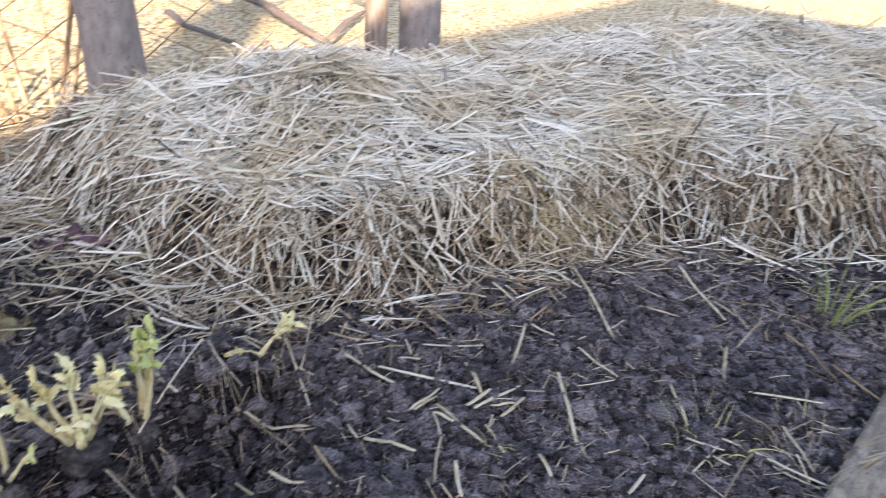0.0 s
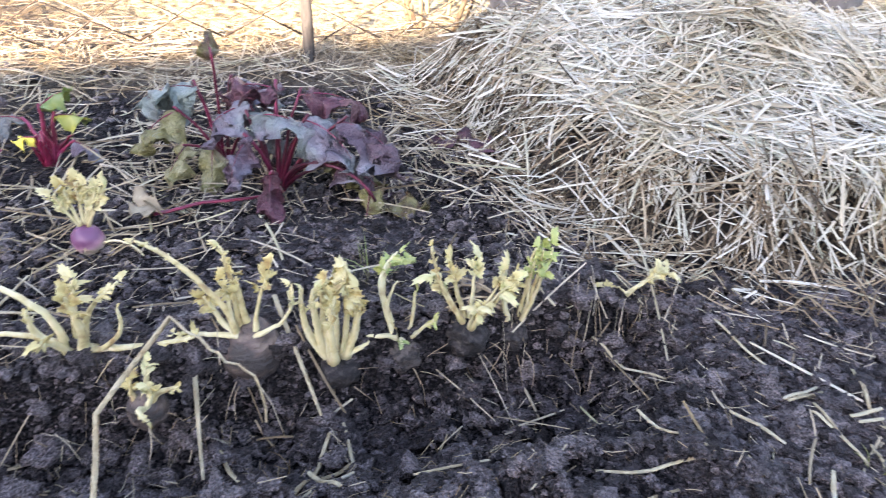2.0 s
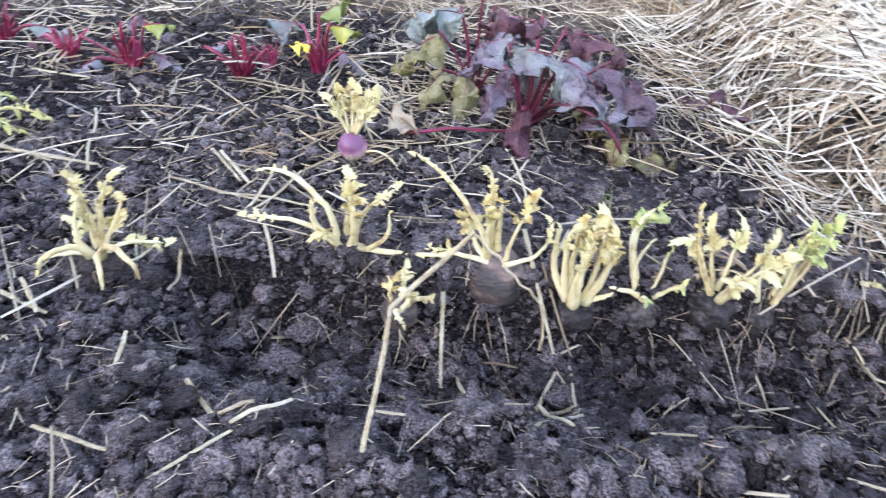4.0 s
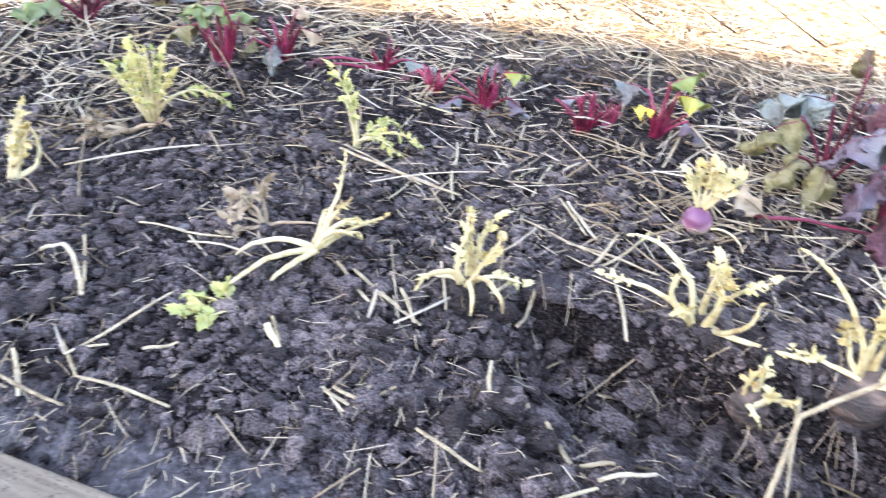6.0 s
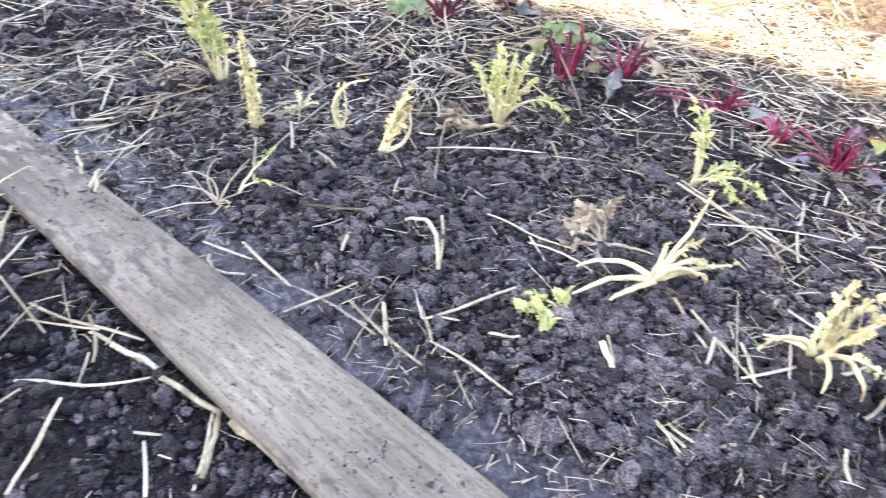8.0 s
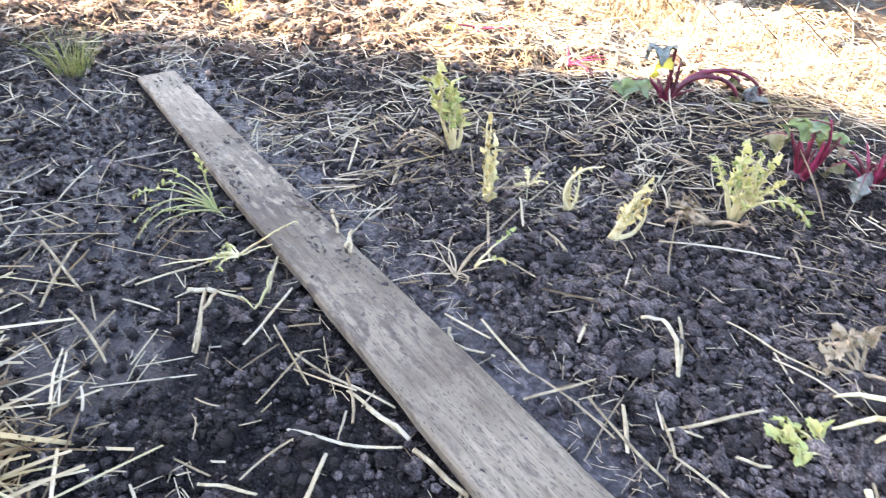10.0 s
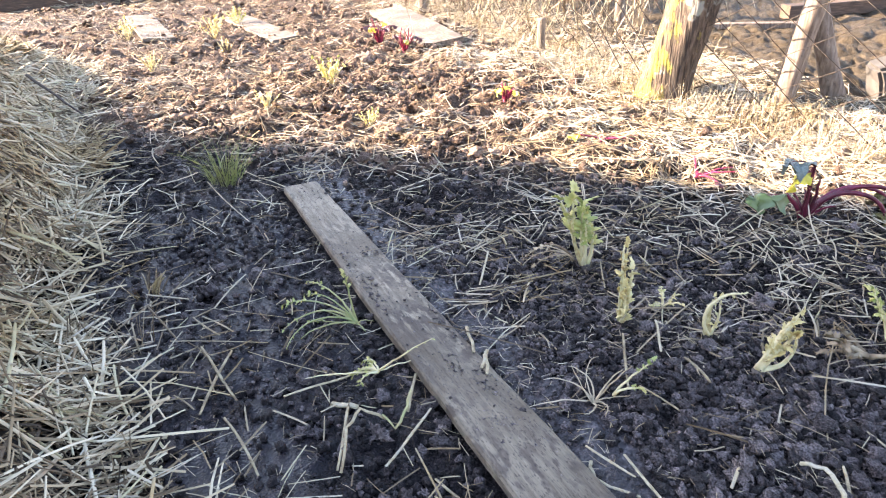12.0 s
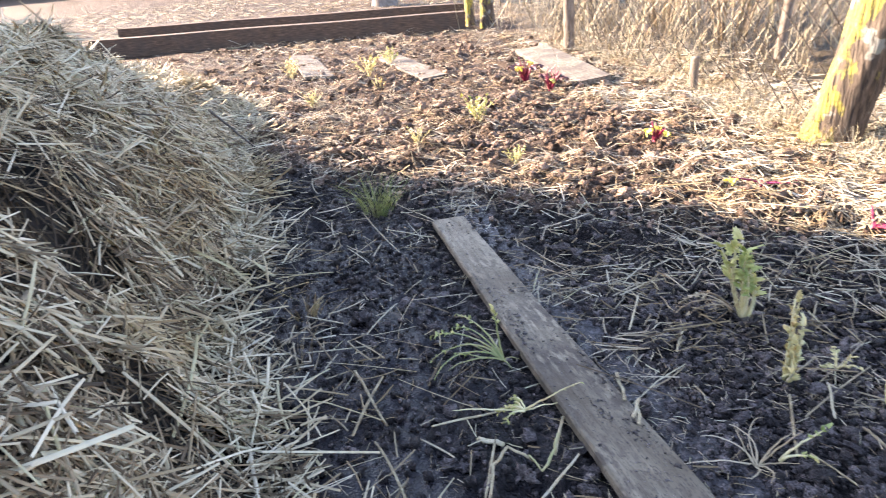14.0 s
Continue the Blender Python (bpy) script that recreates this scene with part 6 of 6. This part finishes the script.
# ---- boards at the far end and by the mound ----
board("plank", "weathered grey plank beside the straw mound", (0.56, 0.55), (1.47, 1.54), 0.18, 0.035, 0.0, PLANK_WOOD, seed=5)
board("board", "sun-bleached loose board on rough soil", (-5.6, -5.9), (-6.7, -7.2), 0.30, 0.03, 0.015, PALE_WOOD, seed=6, lean=4)
board("board", "sun-bleached loose board on rough soil", (-5.80, -4.62), (-6.8, -5.95), 0.26, 0.03, 0.02, PALE_WOOD, seed=7, lean=-3)
board("board", "sun-bleached broad board propped on the bed's edge", (-5.85, -3.10), (-7.45, -4.42), 0.36, 0.045, 0.02, PALE_WOOD, seed=8, lean=-6)
board("timber_beam", "dark brown timber beam edging the garden", (-6.3, -11.0), (-9.32, -6.40), 0.22, 0.27, 0.0, SLEEPER_WOOD, "timber beams", 9)
board("timber_beam", "dark brown timber beam behind another beam", (-7.4, -12.0), (-10.3, -7.0), 0.22, 0.30, 0.0, SLEEPER_WOOD, "timber beams", 10)


# ---- posts, fence and trees ----
def trunk(name, label, category, base, top, r0, r1, mat, seed, rough=0.16, flare=0.25, group="", sides=18):
    """An upright round timber or trunk with an uneven surface."""
    n = 26
    a, b = np.array(base, float), np.array(top, float)
    length = np.linalg.norm(b - a)
    verts, faces = [], []
    for k in range(n):
        f = k / (n - 1)
        mid = (b - a) * f + np.array((0.02 * math.sin(3 * f + seed), 0.02 * math.cos(4 * f + seed), 0)) * length * min(1, 3 * f) * 0.5
        r = (r0 + (r1 - r0) * f) * (1 + flare * math.exp(-f * length / 0.10))
        for i in range(sides):
            t = 2 * math.pi * i / sides
            d = 1 + rough * noise.noise(Vector((1.6 * math.cos(t), 1.6 * math.sin(t), 1.6 * f * length + seed))) + 0.4 * rough * noise.noise(Vector((5 * math.cos(t), 5 * math.sin(t), 3 * f * length + seed)))
            verts.append((mid[0] + r * d * math.cos(t), mid[1] + r * d * math.sin(t), mid[2]))
    for k in range(n - 1):
        for i in range(sides):
            j = (i + 1) % sides
            faces.append((k * sides + i, k * sides + j, (k + 1) * sides + j, (k + 1) * sides + i))
    me = bpy.data.meshes.new(name)
    me.from_pydata(verts, [], faces + [tuple((n - 1) * sides + i for i in range(sides))])
    me.polygons.foreach_set("use_smooth", np.full(len(me.polygons), True))
    me.materials.append(mat)
    return thing(name, label, category, *base, group=group, data=me)


trunk("fence_post", "stout old post covered in yellow lichen", "post", (-4.68, -1.27, -0.05), (-4.67, -0.86, 1.7), 0.14, 0.13, LICHEN_POST, 1, 0.3, 0.35, "fence posts")
trunk("fence_post", "slanting grey wooden brace of the fence", "post", (-4.62, -0.62, -0.05), (-4.56, -0.42, 1.3), 0.055, 0.05, POST_WOOD, 2, 0.2, 0.1, "fence posts")
trunk("fence_post", "slanting split wooden brace of the fence", "post", (-4.88, -0.29, -0.05), (-4.72, -0.80, 1.3), 0.06, 0.05, POST_WOOD, 3, 0.3, 0.1, "fence posts")
trunk("fence_post", "thin lichen-spotted fence post in the yard", "post", (-5.15, 0.24, -0.05), (-5.13, 0.30, 1.4), 0.05, 0.045, LICHEN_POST, 4, 0.2, 0.1, "fence posts")
trunk("fence_stake", "short dark wooden stake by the fence", "post", (-1.775, 1.92, -0.10), (-1.785, 1.92, 0.23), 0.022, 0.021, GREY_STAKE, 5, 0.1, 0.0, "fence posts")
trunk("fence_stake", "short weathered stake in dry grass", "post", (-5.85, -2.28, -0.05), (-5.83, -2.27, 0.26), 0.035, 0.03, POST_WOOD, 6, 0.1, 0.0, "fence posts")
trunk("fence_post", "weathered wooden post among dry reeds", "post", (-7.75, -4.10, -0.05), (-7.75, -4.08, 1.5), 0.06, 0.055, POST_WOOD, 7, 0.15, 0.1, "fence posts")
trunk("fence_post", "lichen-covered corner post of the fence", "post", (-9.55, -6.15, -0.05), (-9.5, -6.1, 1.5), 0.10, 0.09, LICHEN_POST, 8, 0.2, 0.2, "fence posts")
trunk("fence_post", "lichen-covered leaning post at the corner", "post", (-9.75, -6.55, -0.05), (-9.85, -6.7, 1.5), 0.07, 0.06, LICHEN_POST, 9, 0.2, 0.2, "fence posts")
trunk("fence_post", "thin grey post standing behind the fence", "post", (-7.35, -1.90, -0.05), (-7.33, -1.85, 1.4), 0.045, 0.04, POST_WOOD, 10, 0.15, 0.1, "fence posts")
trunk("fence_post", "grey post leaning by the old trunk", "post", (-0.30, 2.98, 0.0), (-0.28, 3.0, 1.5), 0.05, 0.045, POST_WOOD, 11, 0.15, 0.1, "fence posts")


def tree(label, x, y, r, height, seed, boughs):
    """A bare tree: a tapered trunk whose boughs fork into twigs."""
    rng = random.Random(seed)
    ob = thing("tree", label, "tree", x, y, -0.05, group="bare trees")
    body = trunk("trunk", "", "", (0, 0, 0), (rng.uniform(-0.05, 0.05), rng.uniform(-0.05, 0.05), height), r, r * 0.62, BARK, seed, 0.12, 0.22, "", 22)
    for key in ("label", "category"):
        if key in body:
            del body[key]
    body.parent = ob
    for k in range(boughs):
        # boughs stand out of view; the low ones are added for their yard shadows
        z = height * (rng.uniform(0.24, 0.42) if k % 2 else rng.uniform(0.5, 1.0))
        a = 360 * k / boughs + rng.uniform(-25, 25)
        s = bow(a, rng.uniform(30, 60), rng.uniform(20, 80), rng.uniform(0.9, 1.7), rng.uniform(-30, 30), (0, 0, z), 10)
        limb = part("bough", solid("bough", tube(s, np.linspace(r * 0.36, r * 0.10, 10), 8), BARK), ob)
        twigs = []
        for m in range(16):
            at = s[rng.randint(2, 9)]
            t = bow(a + rng.uniform(-80, 80), rng.uniform(10, 70), rng.uniform(20, 80), rng.uniform(0.3, 0.8), rng.uniform(-30, 30), at, 6)
            twigs.append(tube(t, np.linspace(r * 0.07, 0.002, 6), 5))
        tagged(part("twigs", solid("twigs", joined(twigs), TWIG), limb), kind="stuff")
    return ob


tree("grey-barked bare fruit tree behind the straw mound", -1.18, 2.44, 0.105, 3.0, 21, 8)
tree("stout rough-barked bare tree behind the straw mound", -0.12, 3.08, 0.10, 3.0, 22, 8)
tree("dark bare tree at the garden's far corner", -13.4, -11.0, 0.30, 3.0, 23, 5)


def shrub(label, x, y, stems, height, seed, mat=TWIG, thick=0.011):
    rng = random.Random(seed)
    ob = thing("shrub", label, "shrub", x, y, gz(x, y) - 0.01, group="bare shrubs")
    for k in range(stems):
        a = rng.uniform(0, 360)
        o = (0.12 * math.cos(a), 0.12 * math.sin(a), 0)
        s = bow(math.degrees(a), rng.uniform(68, 88), rng.uniform(60, 95), height * rng.uniform(0.7, 1.1), rng.uniform(-40, 40), o, 9)
        pieces = [tube(s, np.linspace(thick * rng.uniform(0.6, 1.1), 0.002, 9), 6)]
        for m in range(6):
            t = bow(rng.uniform(0, 360), rng.uniform(30, 60), rng.uniform(40, 80), height * rng.uniform(0.15, 0.4), 20, s[rng.randint(2, 7)], 5)
            pieces.append(tube(t, np.linspace(thick * 0.3, 0.001, 5), 4))
        part("stem", solid("stem", joined(pieces), mat), ob)
    return ob


shrub("bare yellowish shrub stems beside the tree", -1.62, 2.62, 9, 1.3, 31)
shrub("bare twiggy shrub behind the wire fence", -8.3, -2.5, 10, 1.5, 32, TWIG, 0.016)
shrub("bare twiggy shrub behind the wire fence", -9.6, -3.6, 10, 1.6, 33, TWIG, 0.016)


def wire_fence():
    fence = thing("wire_fence", "sagging rusty diamond wire mesh fence", "fence")
    wide, tall, rng = 0.15, 0.17, random.Random(7)
    rows = 10
    for (ax, ay), (bx, by) in zip(FENCE_LINE[1:6], FENCE_LINE[2:7]):
        length = math.hypot(bx - ax, by - ay)
        ux, uy = (bx - ax) / length, (by - ay) / length
        count = round(length / wide)
        step = length / count
        low = ay > 0.3 and by > 0.4
        pieces = []
        for k in range(count):
            pts = []
            for j in range(2 * rows + 1):
                side = 0.5 if (j + k) % 2 else -0.5
                s = (k + 0.5 + side * 1.04) * step
                z = 0.02 + j * tall / 2
                wob = 0.05 * math.sin(1.7 * s + 0.8 * z) + 0.02 * math.sin(5 * s + 3 * z)
                s += 0.02 * math.sin(3.1 * z + 2 * s)
                z += 0.03 * math.sin(2.3 * s + ax)
                pts.append((ax + ux * s - uy * wob, ay + uy * s + ux * wob, z))
            pieces.append(tube(pts, 0.0046, 4))
        for z in (0.03, 1.72):
            line = [(ax + ux * s - uy * 0.05 * math.sin(1.7 * s), ay + uy * s + ux * 0.05 * math.sin(1.7 * s), z + 0.02 * math.sin(2.3 * s)) for s in np.linspace(0, length, 24)]
            pieces.append(tube(line, 0.0026, 3))
        part("wire_mesh", solid("wire_mesh", joined(pieces), WIRE), fence)


wire_fence()


def reeds(name, label, n, line, spread, height, seed, mat, width=0.006):
    """Upright dry stalks in a loose belt."""
    rng = np.random.default_rng(seed)
    f = rng.uniform(0, len(line) - 1.001, n)
    k = f.astype(int)
    p = np.array(line)
    at = p[k] + (p[k + 1] - p[k]) * (f - k)[:, None] + rng.normal(0, spread, (n, 2))
    z = ground_height(at[:, 0], at[:, 1])
    way = np.stack([rng.normal(0, 0.45, n), rng.normal(0, 0.45, n), np.ones(n)], 1)
    length = height * rng.uniform(0.35, 1.1, n)
    v, fc = strands(np.c_[at, z - 0.01], way, length, rng.uniform(0.4, 1.0, n) * width, rng.normal(0, 0.06, n), seed)
    return thing(name, label, "dry grass", kind="stuff", data=mesh_of(name, v, fc, mat))


reeds("dry_reeds", "thin dry tan reeds behind the wire fence", 520, [(-11.0, -6.0), (-9.2, -4.6), (-7.4, -3.0), (-6.0, -1.7)], 0.45, 0.42, 71, STRAW_OLD, 0.007)
reeds("brush", "dark tangled dead brush behind the wire fence", 520, [(-12.5, -8.0), (-10.5, -5.0), (-9.0, -3.0), (-8.6, -1.8)], 0.7, 1.0, 74, STRAW_OLD, 0.012)
reeds("dry_grass", "dry bleached grass along the fence foot", 2600, [(-9.0, -4.9), (-5.95, -2.25), (-4.7, -1.3), (-4.1, -0.5), (-3.4, 0.3)], 0.16, 0.17, 72, STRAW_BED, 0.004)
reeds("dry_grass", "sparse dry grass along the fence foot", 500, [(-3.4, 0.3), (-1.85, 1.95), (-1.5, 2.3)], 0.12, 0.10, 73, STRAW_BED, 0.003)


def block():
    bm = bmesh.new()
    bmesh.ops.create_cube(bm, size=1.0)
    bmesh.ops.scale(bm, vec=(0.18, 0.30, 0.24), verts=bm.verts)
    bmesh.ops.bevel(bm, geom=bm.edges[:], offset=0.02, segments=2, affect="EDGES")
    bmesh.ops.subdivide_edges(bm, edges=bm.edges[:], cuts=2, use_grid_fill=True)
    for v in bm.verts:
        v.co += 0.02 * noise.noise_vector(v.co * 6)
    me = bpy.data.meshes.new("stone_block")
    bm.to_mesh(me)
    bm.free()
    me.materials.append(STONE)
    ob = thing("stone_block", "dark tilted stone block in the sunny yard", "stone", data=me)
    ob.matrix_basis = pose(-5.10, 0.02, 0.10, 18, 10, 20)


block()
trunk("log", "dark cut log lying in the yard", "log", (-8.5, -3.42, 0.10), (-8.62, -3.60, 0.14), 0.10, 0.10, SLEEPER_WOOD, 41, 0.1, 0.0)
board("board", "dark timber lying in the sunny yard", (-7.7, -0.45), (-8.6, 0.9), 0.14, 0.12, 0.0, SLEEPER_WOOD, seed=12)
board("board", "grey timber lying in the sunny yard", (-7.0, -1.35), (-7.2, -0.35), 0.07, 0.05, 0.0, POST_WOOD, seed=13)


def dry_stalk(label, points, radius, taper=0.6, mat=STALK_STRAW):
    """A long bent dry stalk that leans over the bed."""
    p = np.array(points, float)
    fine = []
    for a, b in zip(p, p[1:]):
        fine += [a + (b - a) * f for f in (0, 0.33, 0.67)]
    fine = np.array([*fine, p[-1]])
    fine[1:-1] += np.random.default_rng(len(p)).normal(0, 0.0015, fine[1:-1].shape)
    base = fine[0].copy()
    return thing("dry_stalk", label, "straw stalk", *base, group="long dry stalks", data=solid("dry_stalk", tube(fine - base, radius * np.linspace(1, taper, len(fine)), 7, 0.6), mat))


dry_stalk("long bent grey stalk leaning over the dug row", [(-0.66, 0.08, -0.02), (-0.73, 0.175, 0.12), (-0.798, 0.272, 0.237), (-0.749, 0.366, 0.350), (-0.705, 0.366, 0.338), (-0.665, 0.368, 0.319), (-0.646, 0.390, 0.290), (-0.63, 0.382, 0.22)], 0.0042, 0.5)
dry_stalk("yellow dry stalk leaning on a large root", [(-0.90, 0.70, 0.085), (-0.72, 0.60, -0.04)], 0.005)
dry_stalk("short pale stalk leaning in the dug trench", [(-0.93, 0.52, 0.02), (-0.81, 0.405, -0.06)], 0.0048)
for x, y, a, ln, z in ((-1.885, -1.425, 20, 0.10, 0.036), (-1.90, -1.435, 8, 0.085, 0.036), (-1.97, -1.50, 28, 0.13, 0.036)):
    dx, dy = math.cos(radians(a)) * ln / 2, math.sin(radians(a)) * ln / 2
    dry_stalk("short pale straw bit lying on the plank", [(x - dx, y - dy, z), (x + dx, y + dy, z + 0.006)], 0.005, 0.9)


dry_stalk("fallen red beet stalk lying on the soil", [(-1.37, 0.83, gz(-1.37, 0.83) + 0.02), (-1.30, 0.92, gz(-1.30, 0.92) + 0.026), (-1.22, 1.02, gz(-1.22, 1.02) + 0.03)], 0.0068, 0.8, BEET_STEM)


# bent and broken stalks on the soil
for label, mat, radius, way in (
    ("bent pale stalk arching over the soil", STALK_STRAW, 0.0058, [(-1.785, -0.69, 0.022), (-1.775, -0.645, 0.034), (-1.705, -0.618, 0.036), (-1.62, -0.616, 0.022)]),
    ("pale withered stalk arching over the mud", STALK_STRAW, 0.0046, [(-1.64, -1.60, 0.02), (-1.615, -1.655, 0.05), (-1.555, -1.655, 0.05), (-1.445, -1.615, 0.015)]),
    ("limp green stalk curling over the mud", STALK_GREEN, 0.0042, [(-1.735, -1.575, 0.035), (-1.69, -1.565, 0.03), (-1.615, -1.56, 0.025), (-1.64, -1.61, 0.03)]),
    ("broad flattened reed piece beside the plank", STALK_STRAW, 0.0060, [(-1.396, -1.213, 0.024), (-1.333, -1.111, 0.024)]),
    ("kinked pale reed with a torn sheath", STALK_STRAW, 0.0058, [(-1.314, -1.097, 0.026), (-1.25, -0.984, 0.03), (-1.19, -0.978, 0.024), (-1.121, -0.975, 0.02)]),
    ("broad split reed lying by the plank", STALK_STRAW, 0.0078, [(-1.235, -0.959, 0.024), (-1.18, -0.89, 0.03), (-1.112, -0.809, 0.024)]),
    ("kinked dry stalk in the wet mud", STALK_STRAW, 0.0042, [(-1.669, -1.11, 0.01), (-1.625, -1.093, 0.014), (-1.602, -0.995, 0.01)]),
    ("cut piece of thick white stalk on soil", PALE_STALK, 0.0072, [(-1.427, -0.303, 0.022), (-1.354, -0.294, 0.02)]),
    ("dark thick stem piece lying in mud", STALK_STRAW, 0.0095, [(-1.65, -1.76, 0.015), (-1.66, -1.69, 0.02)]),
    ("long pale straw lying across the soil", STALK_STRAW, 0.0048, [(-1.98, -0.001, 0.03), (-1.83, 0.10, 0.034), (-1.679, 0.206, 0.03)]),
):
    dry_stalk(label, [(x, y, gz(x, y) + z) for x, y, z in way], radius, 0.8, mat)
# dark bars standing in for branch shadows that cross the sunny yard
for k, way in enumerate(([(-1.62, 5.40, 0.06), (-1.30, 4.92, 0.09), (-1.08, 4.60, 0.07), (-0.74, 4.10, 0.05)], [(-0.70, 4.12, 0.05), (-0.66, 4.60, 0.08), (-0.62, 5.05, 0.06)], [(-1.85, 4.60, 0.05), (-1.60, 4.20, 0.06), (-1.20, 3.90, 0.04)])):
    dry_stalk("dark bar standing in for branch shadow in the yard", way, 0.05 if k == 0 else 0.032, 0.6, WOOD_AND_SHADOW)


dry_stalk("dark broken twig lying on the straw heap", [(-3.28, -4.70, 0.30), (-3.33, -4.57, 0.17), (-3.35, -4.40, 0.05)], 0.012, 0.6, WOOD_AND_SHADOW)


def pebble(x, y, r, seed):
    me = solid("pebble", lumpy(r, 0.7, seed, 0.35, 8, 12), PEBBLE)
    return thing("pebble", "small grey stone lying in dark soil", "stone", x, y, gz(x, y) + 0.35 * r, seed * 40.0, group="pebbles", data=me)


for k, (x, y, r) in enumerate([(0.342, 1.301, 0.015), (0.052, 1.295, 0.011), (0.107, 1.251, 0.009), (0.668, 1.357, 0.016), (0.363, 1.105, 0.011), (-1.367, -0.155, 0.013), (-1.806, -0.412, 0.012)]):
    pebble(x, y, r, k + 1)


def fallen_leaf(label, x, y, length, width, turn, mat, seed):
    spine = bow(turn, 8, -6, length, 20, (0, 0, 0), 13)
    me = solid("fallen_leaf", blade(spine, width, 2.5, 0.5, 0.2, seed, 7, 0.2), mat)
    return thing("fallen_leaf", label, "leaf", x, y, gz(x, y) + 0.022, group="fallen leaves", data=me)


fallen_leaf("withered olive beet leaf lying on soil", -0.99, 1.19, 0.13, 0.045, 15, BEET_OLIVE, 901)
fallen_leaf("dry tan leaf scrap beside the beetroots", -1.38, 0.80, 0.10, 0.035, 120, DRY_LEAF, 902)
fallen_leaf("limp dark red beet leaf by the mound", -1.06, 1.60, 0.12, 0.040, 20, BEET_RED, 903)
fallen_leaf("limp dark red beet leaf under straw", -0.95, 1.66, 0.11, 0.036, -35, BEET_RED, 904)
fallen_leaf("shrivelled red beet leaf by the mound", -0.90, 1.73, 0.09, 0.030, 70, BEET_RED, 905)


def plank_debris():
    """Crumbs of mud and bark trodden onto the plank."""
    rng = np.random.default_rng(77)
    n = 5200
    bm = bmesh.new()
    bmesh.ops.create_icosphere(bm, subdivisions=1, radius=1.0)
    ball = np.array([v.co[:] for v in bm.verts])
    tri = np.array([[v.index for v in f.verts] for f in bm.faces])
    bm.free()
    (ax, ay), (bx, by) = PLANK_A, PLANK_B
    length = math.hypot(bx - ax, by - ay)
    ux, uy = (bx - ax) / length, (by - ay) / length
    s, e = rng.uniform(0.05, length - 0.05, n), rng.uniform(-0.07, 0.07, n)
    keep = rng.uniform(0, 1, n) < (0.05 + 0.95 * smooth(0.46, 0.58, fbm(s, e * 2, 6, 12, 3))) * (0.25 + 0.75 * smooth(0.7, 0.2, np.abs(s - 1.75)))
    s, e = s[keep], e[keep]
    n = len(s)
    r = np.clip(rng.lognormal(-6.1, 0.5, n), 0.001, 0.007)
    v = ball[None] * (1 + rng.normal(0, 0.25, (n, len(ball), 1))) * rng.uniform(0.5, 1.6, (n, 1, 3)) * (1, 1, 0.45) * r[:, None, None]
    v += np.stack([ax + ux * s - uy * e, ay + uy * s + ux * e, np.full(n, 0.031)], 1)[:, None]
    f = tri[None] + (np.arange(n) * len(ball))[:, None, None]
    return thing("plank_debris", "dark crumbs of mud and bark on the plank", "soil clods", kind="stuff", data=mesh_of("plank_debris", v.reshape(-1, 3), f.reshape(-1, 3), CLOD))


plank_debris()
strewn("field_litter", "pale straw litter beyond the timber beams", 9000, lambda x, y: smooth(-6.0, -7.0, y), 405, STRAW_SUN, (-1.9, 0.45), (0.005, 0.014), (-17.0, -7.0, -22.0, -6.0))


def low_sky_screen():
    """An unseen dark ring all round, beyond the yard, added to block low sky glow."""
    rng = np.random.default_rng(9)
    n = 160
    a = np.linspace(0, 2 * math.pi, n, endpoint=False)
    rings = []
    for k, (r, z) in enumerate(((62, -0.5), (60, 5), (63, 9), (70, 12), (80, 8))):
        rr = r + rng.normal(0, 1.2, n)
        zz = z + (rng.normal(0, 0.9, n) if k else 0)
        rings.append(np.stack([rr * np.cos(a), rr * np.sin(a), zz * np.ones(n)], 1))
    i = np.arange(n)
    faces = np.concatenate([np.stack([k * n + i, k * n + (i + 1) % n, (k + 1) * n + (i + 1) % n, (k + 1) * n + i], 1) for k in range(4)])
    return thing("backdrop", "unseen dark ring added to block low sky light", "woods", kind="structure", data=mesh_of("backdrop", np.concatenate(rings), faces, TWIG))


low_sky_screen()


# ---- from spans to metres ----
for mesh in bpy.data.meshes:
    mesh.transform(Matrix.Scale(UNIT, 4))
for ob in scene.objects:
    if ob.type in ("MESH", "EMPTY"):
        ob.location = UNIT * ob.location
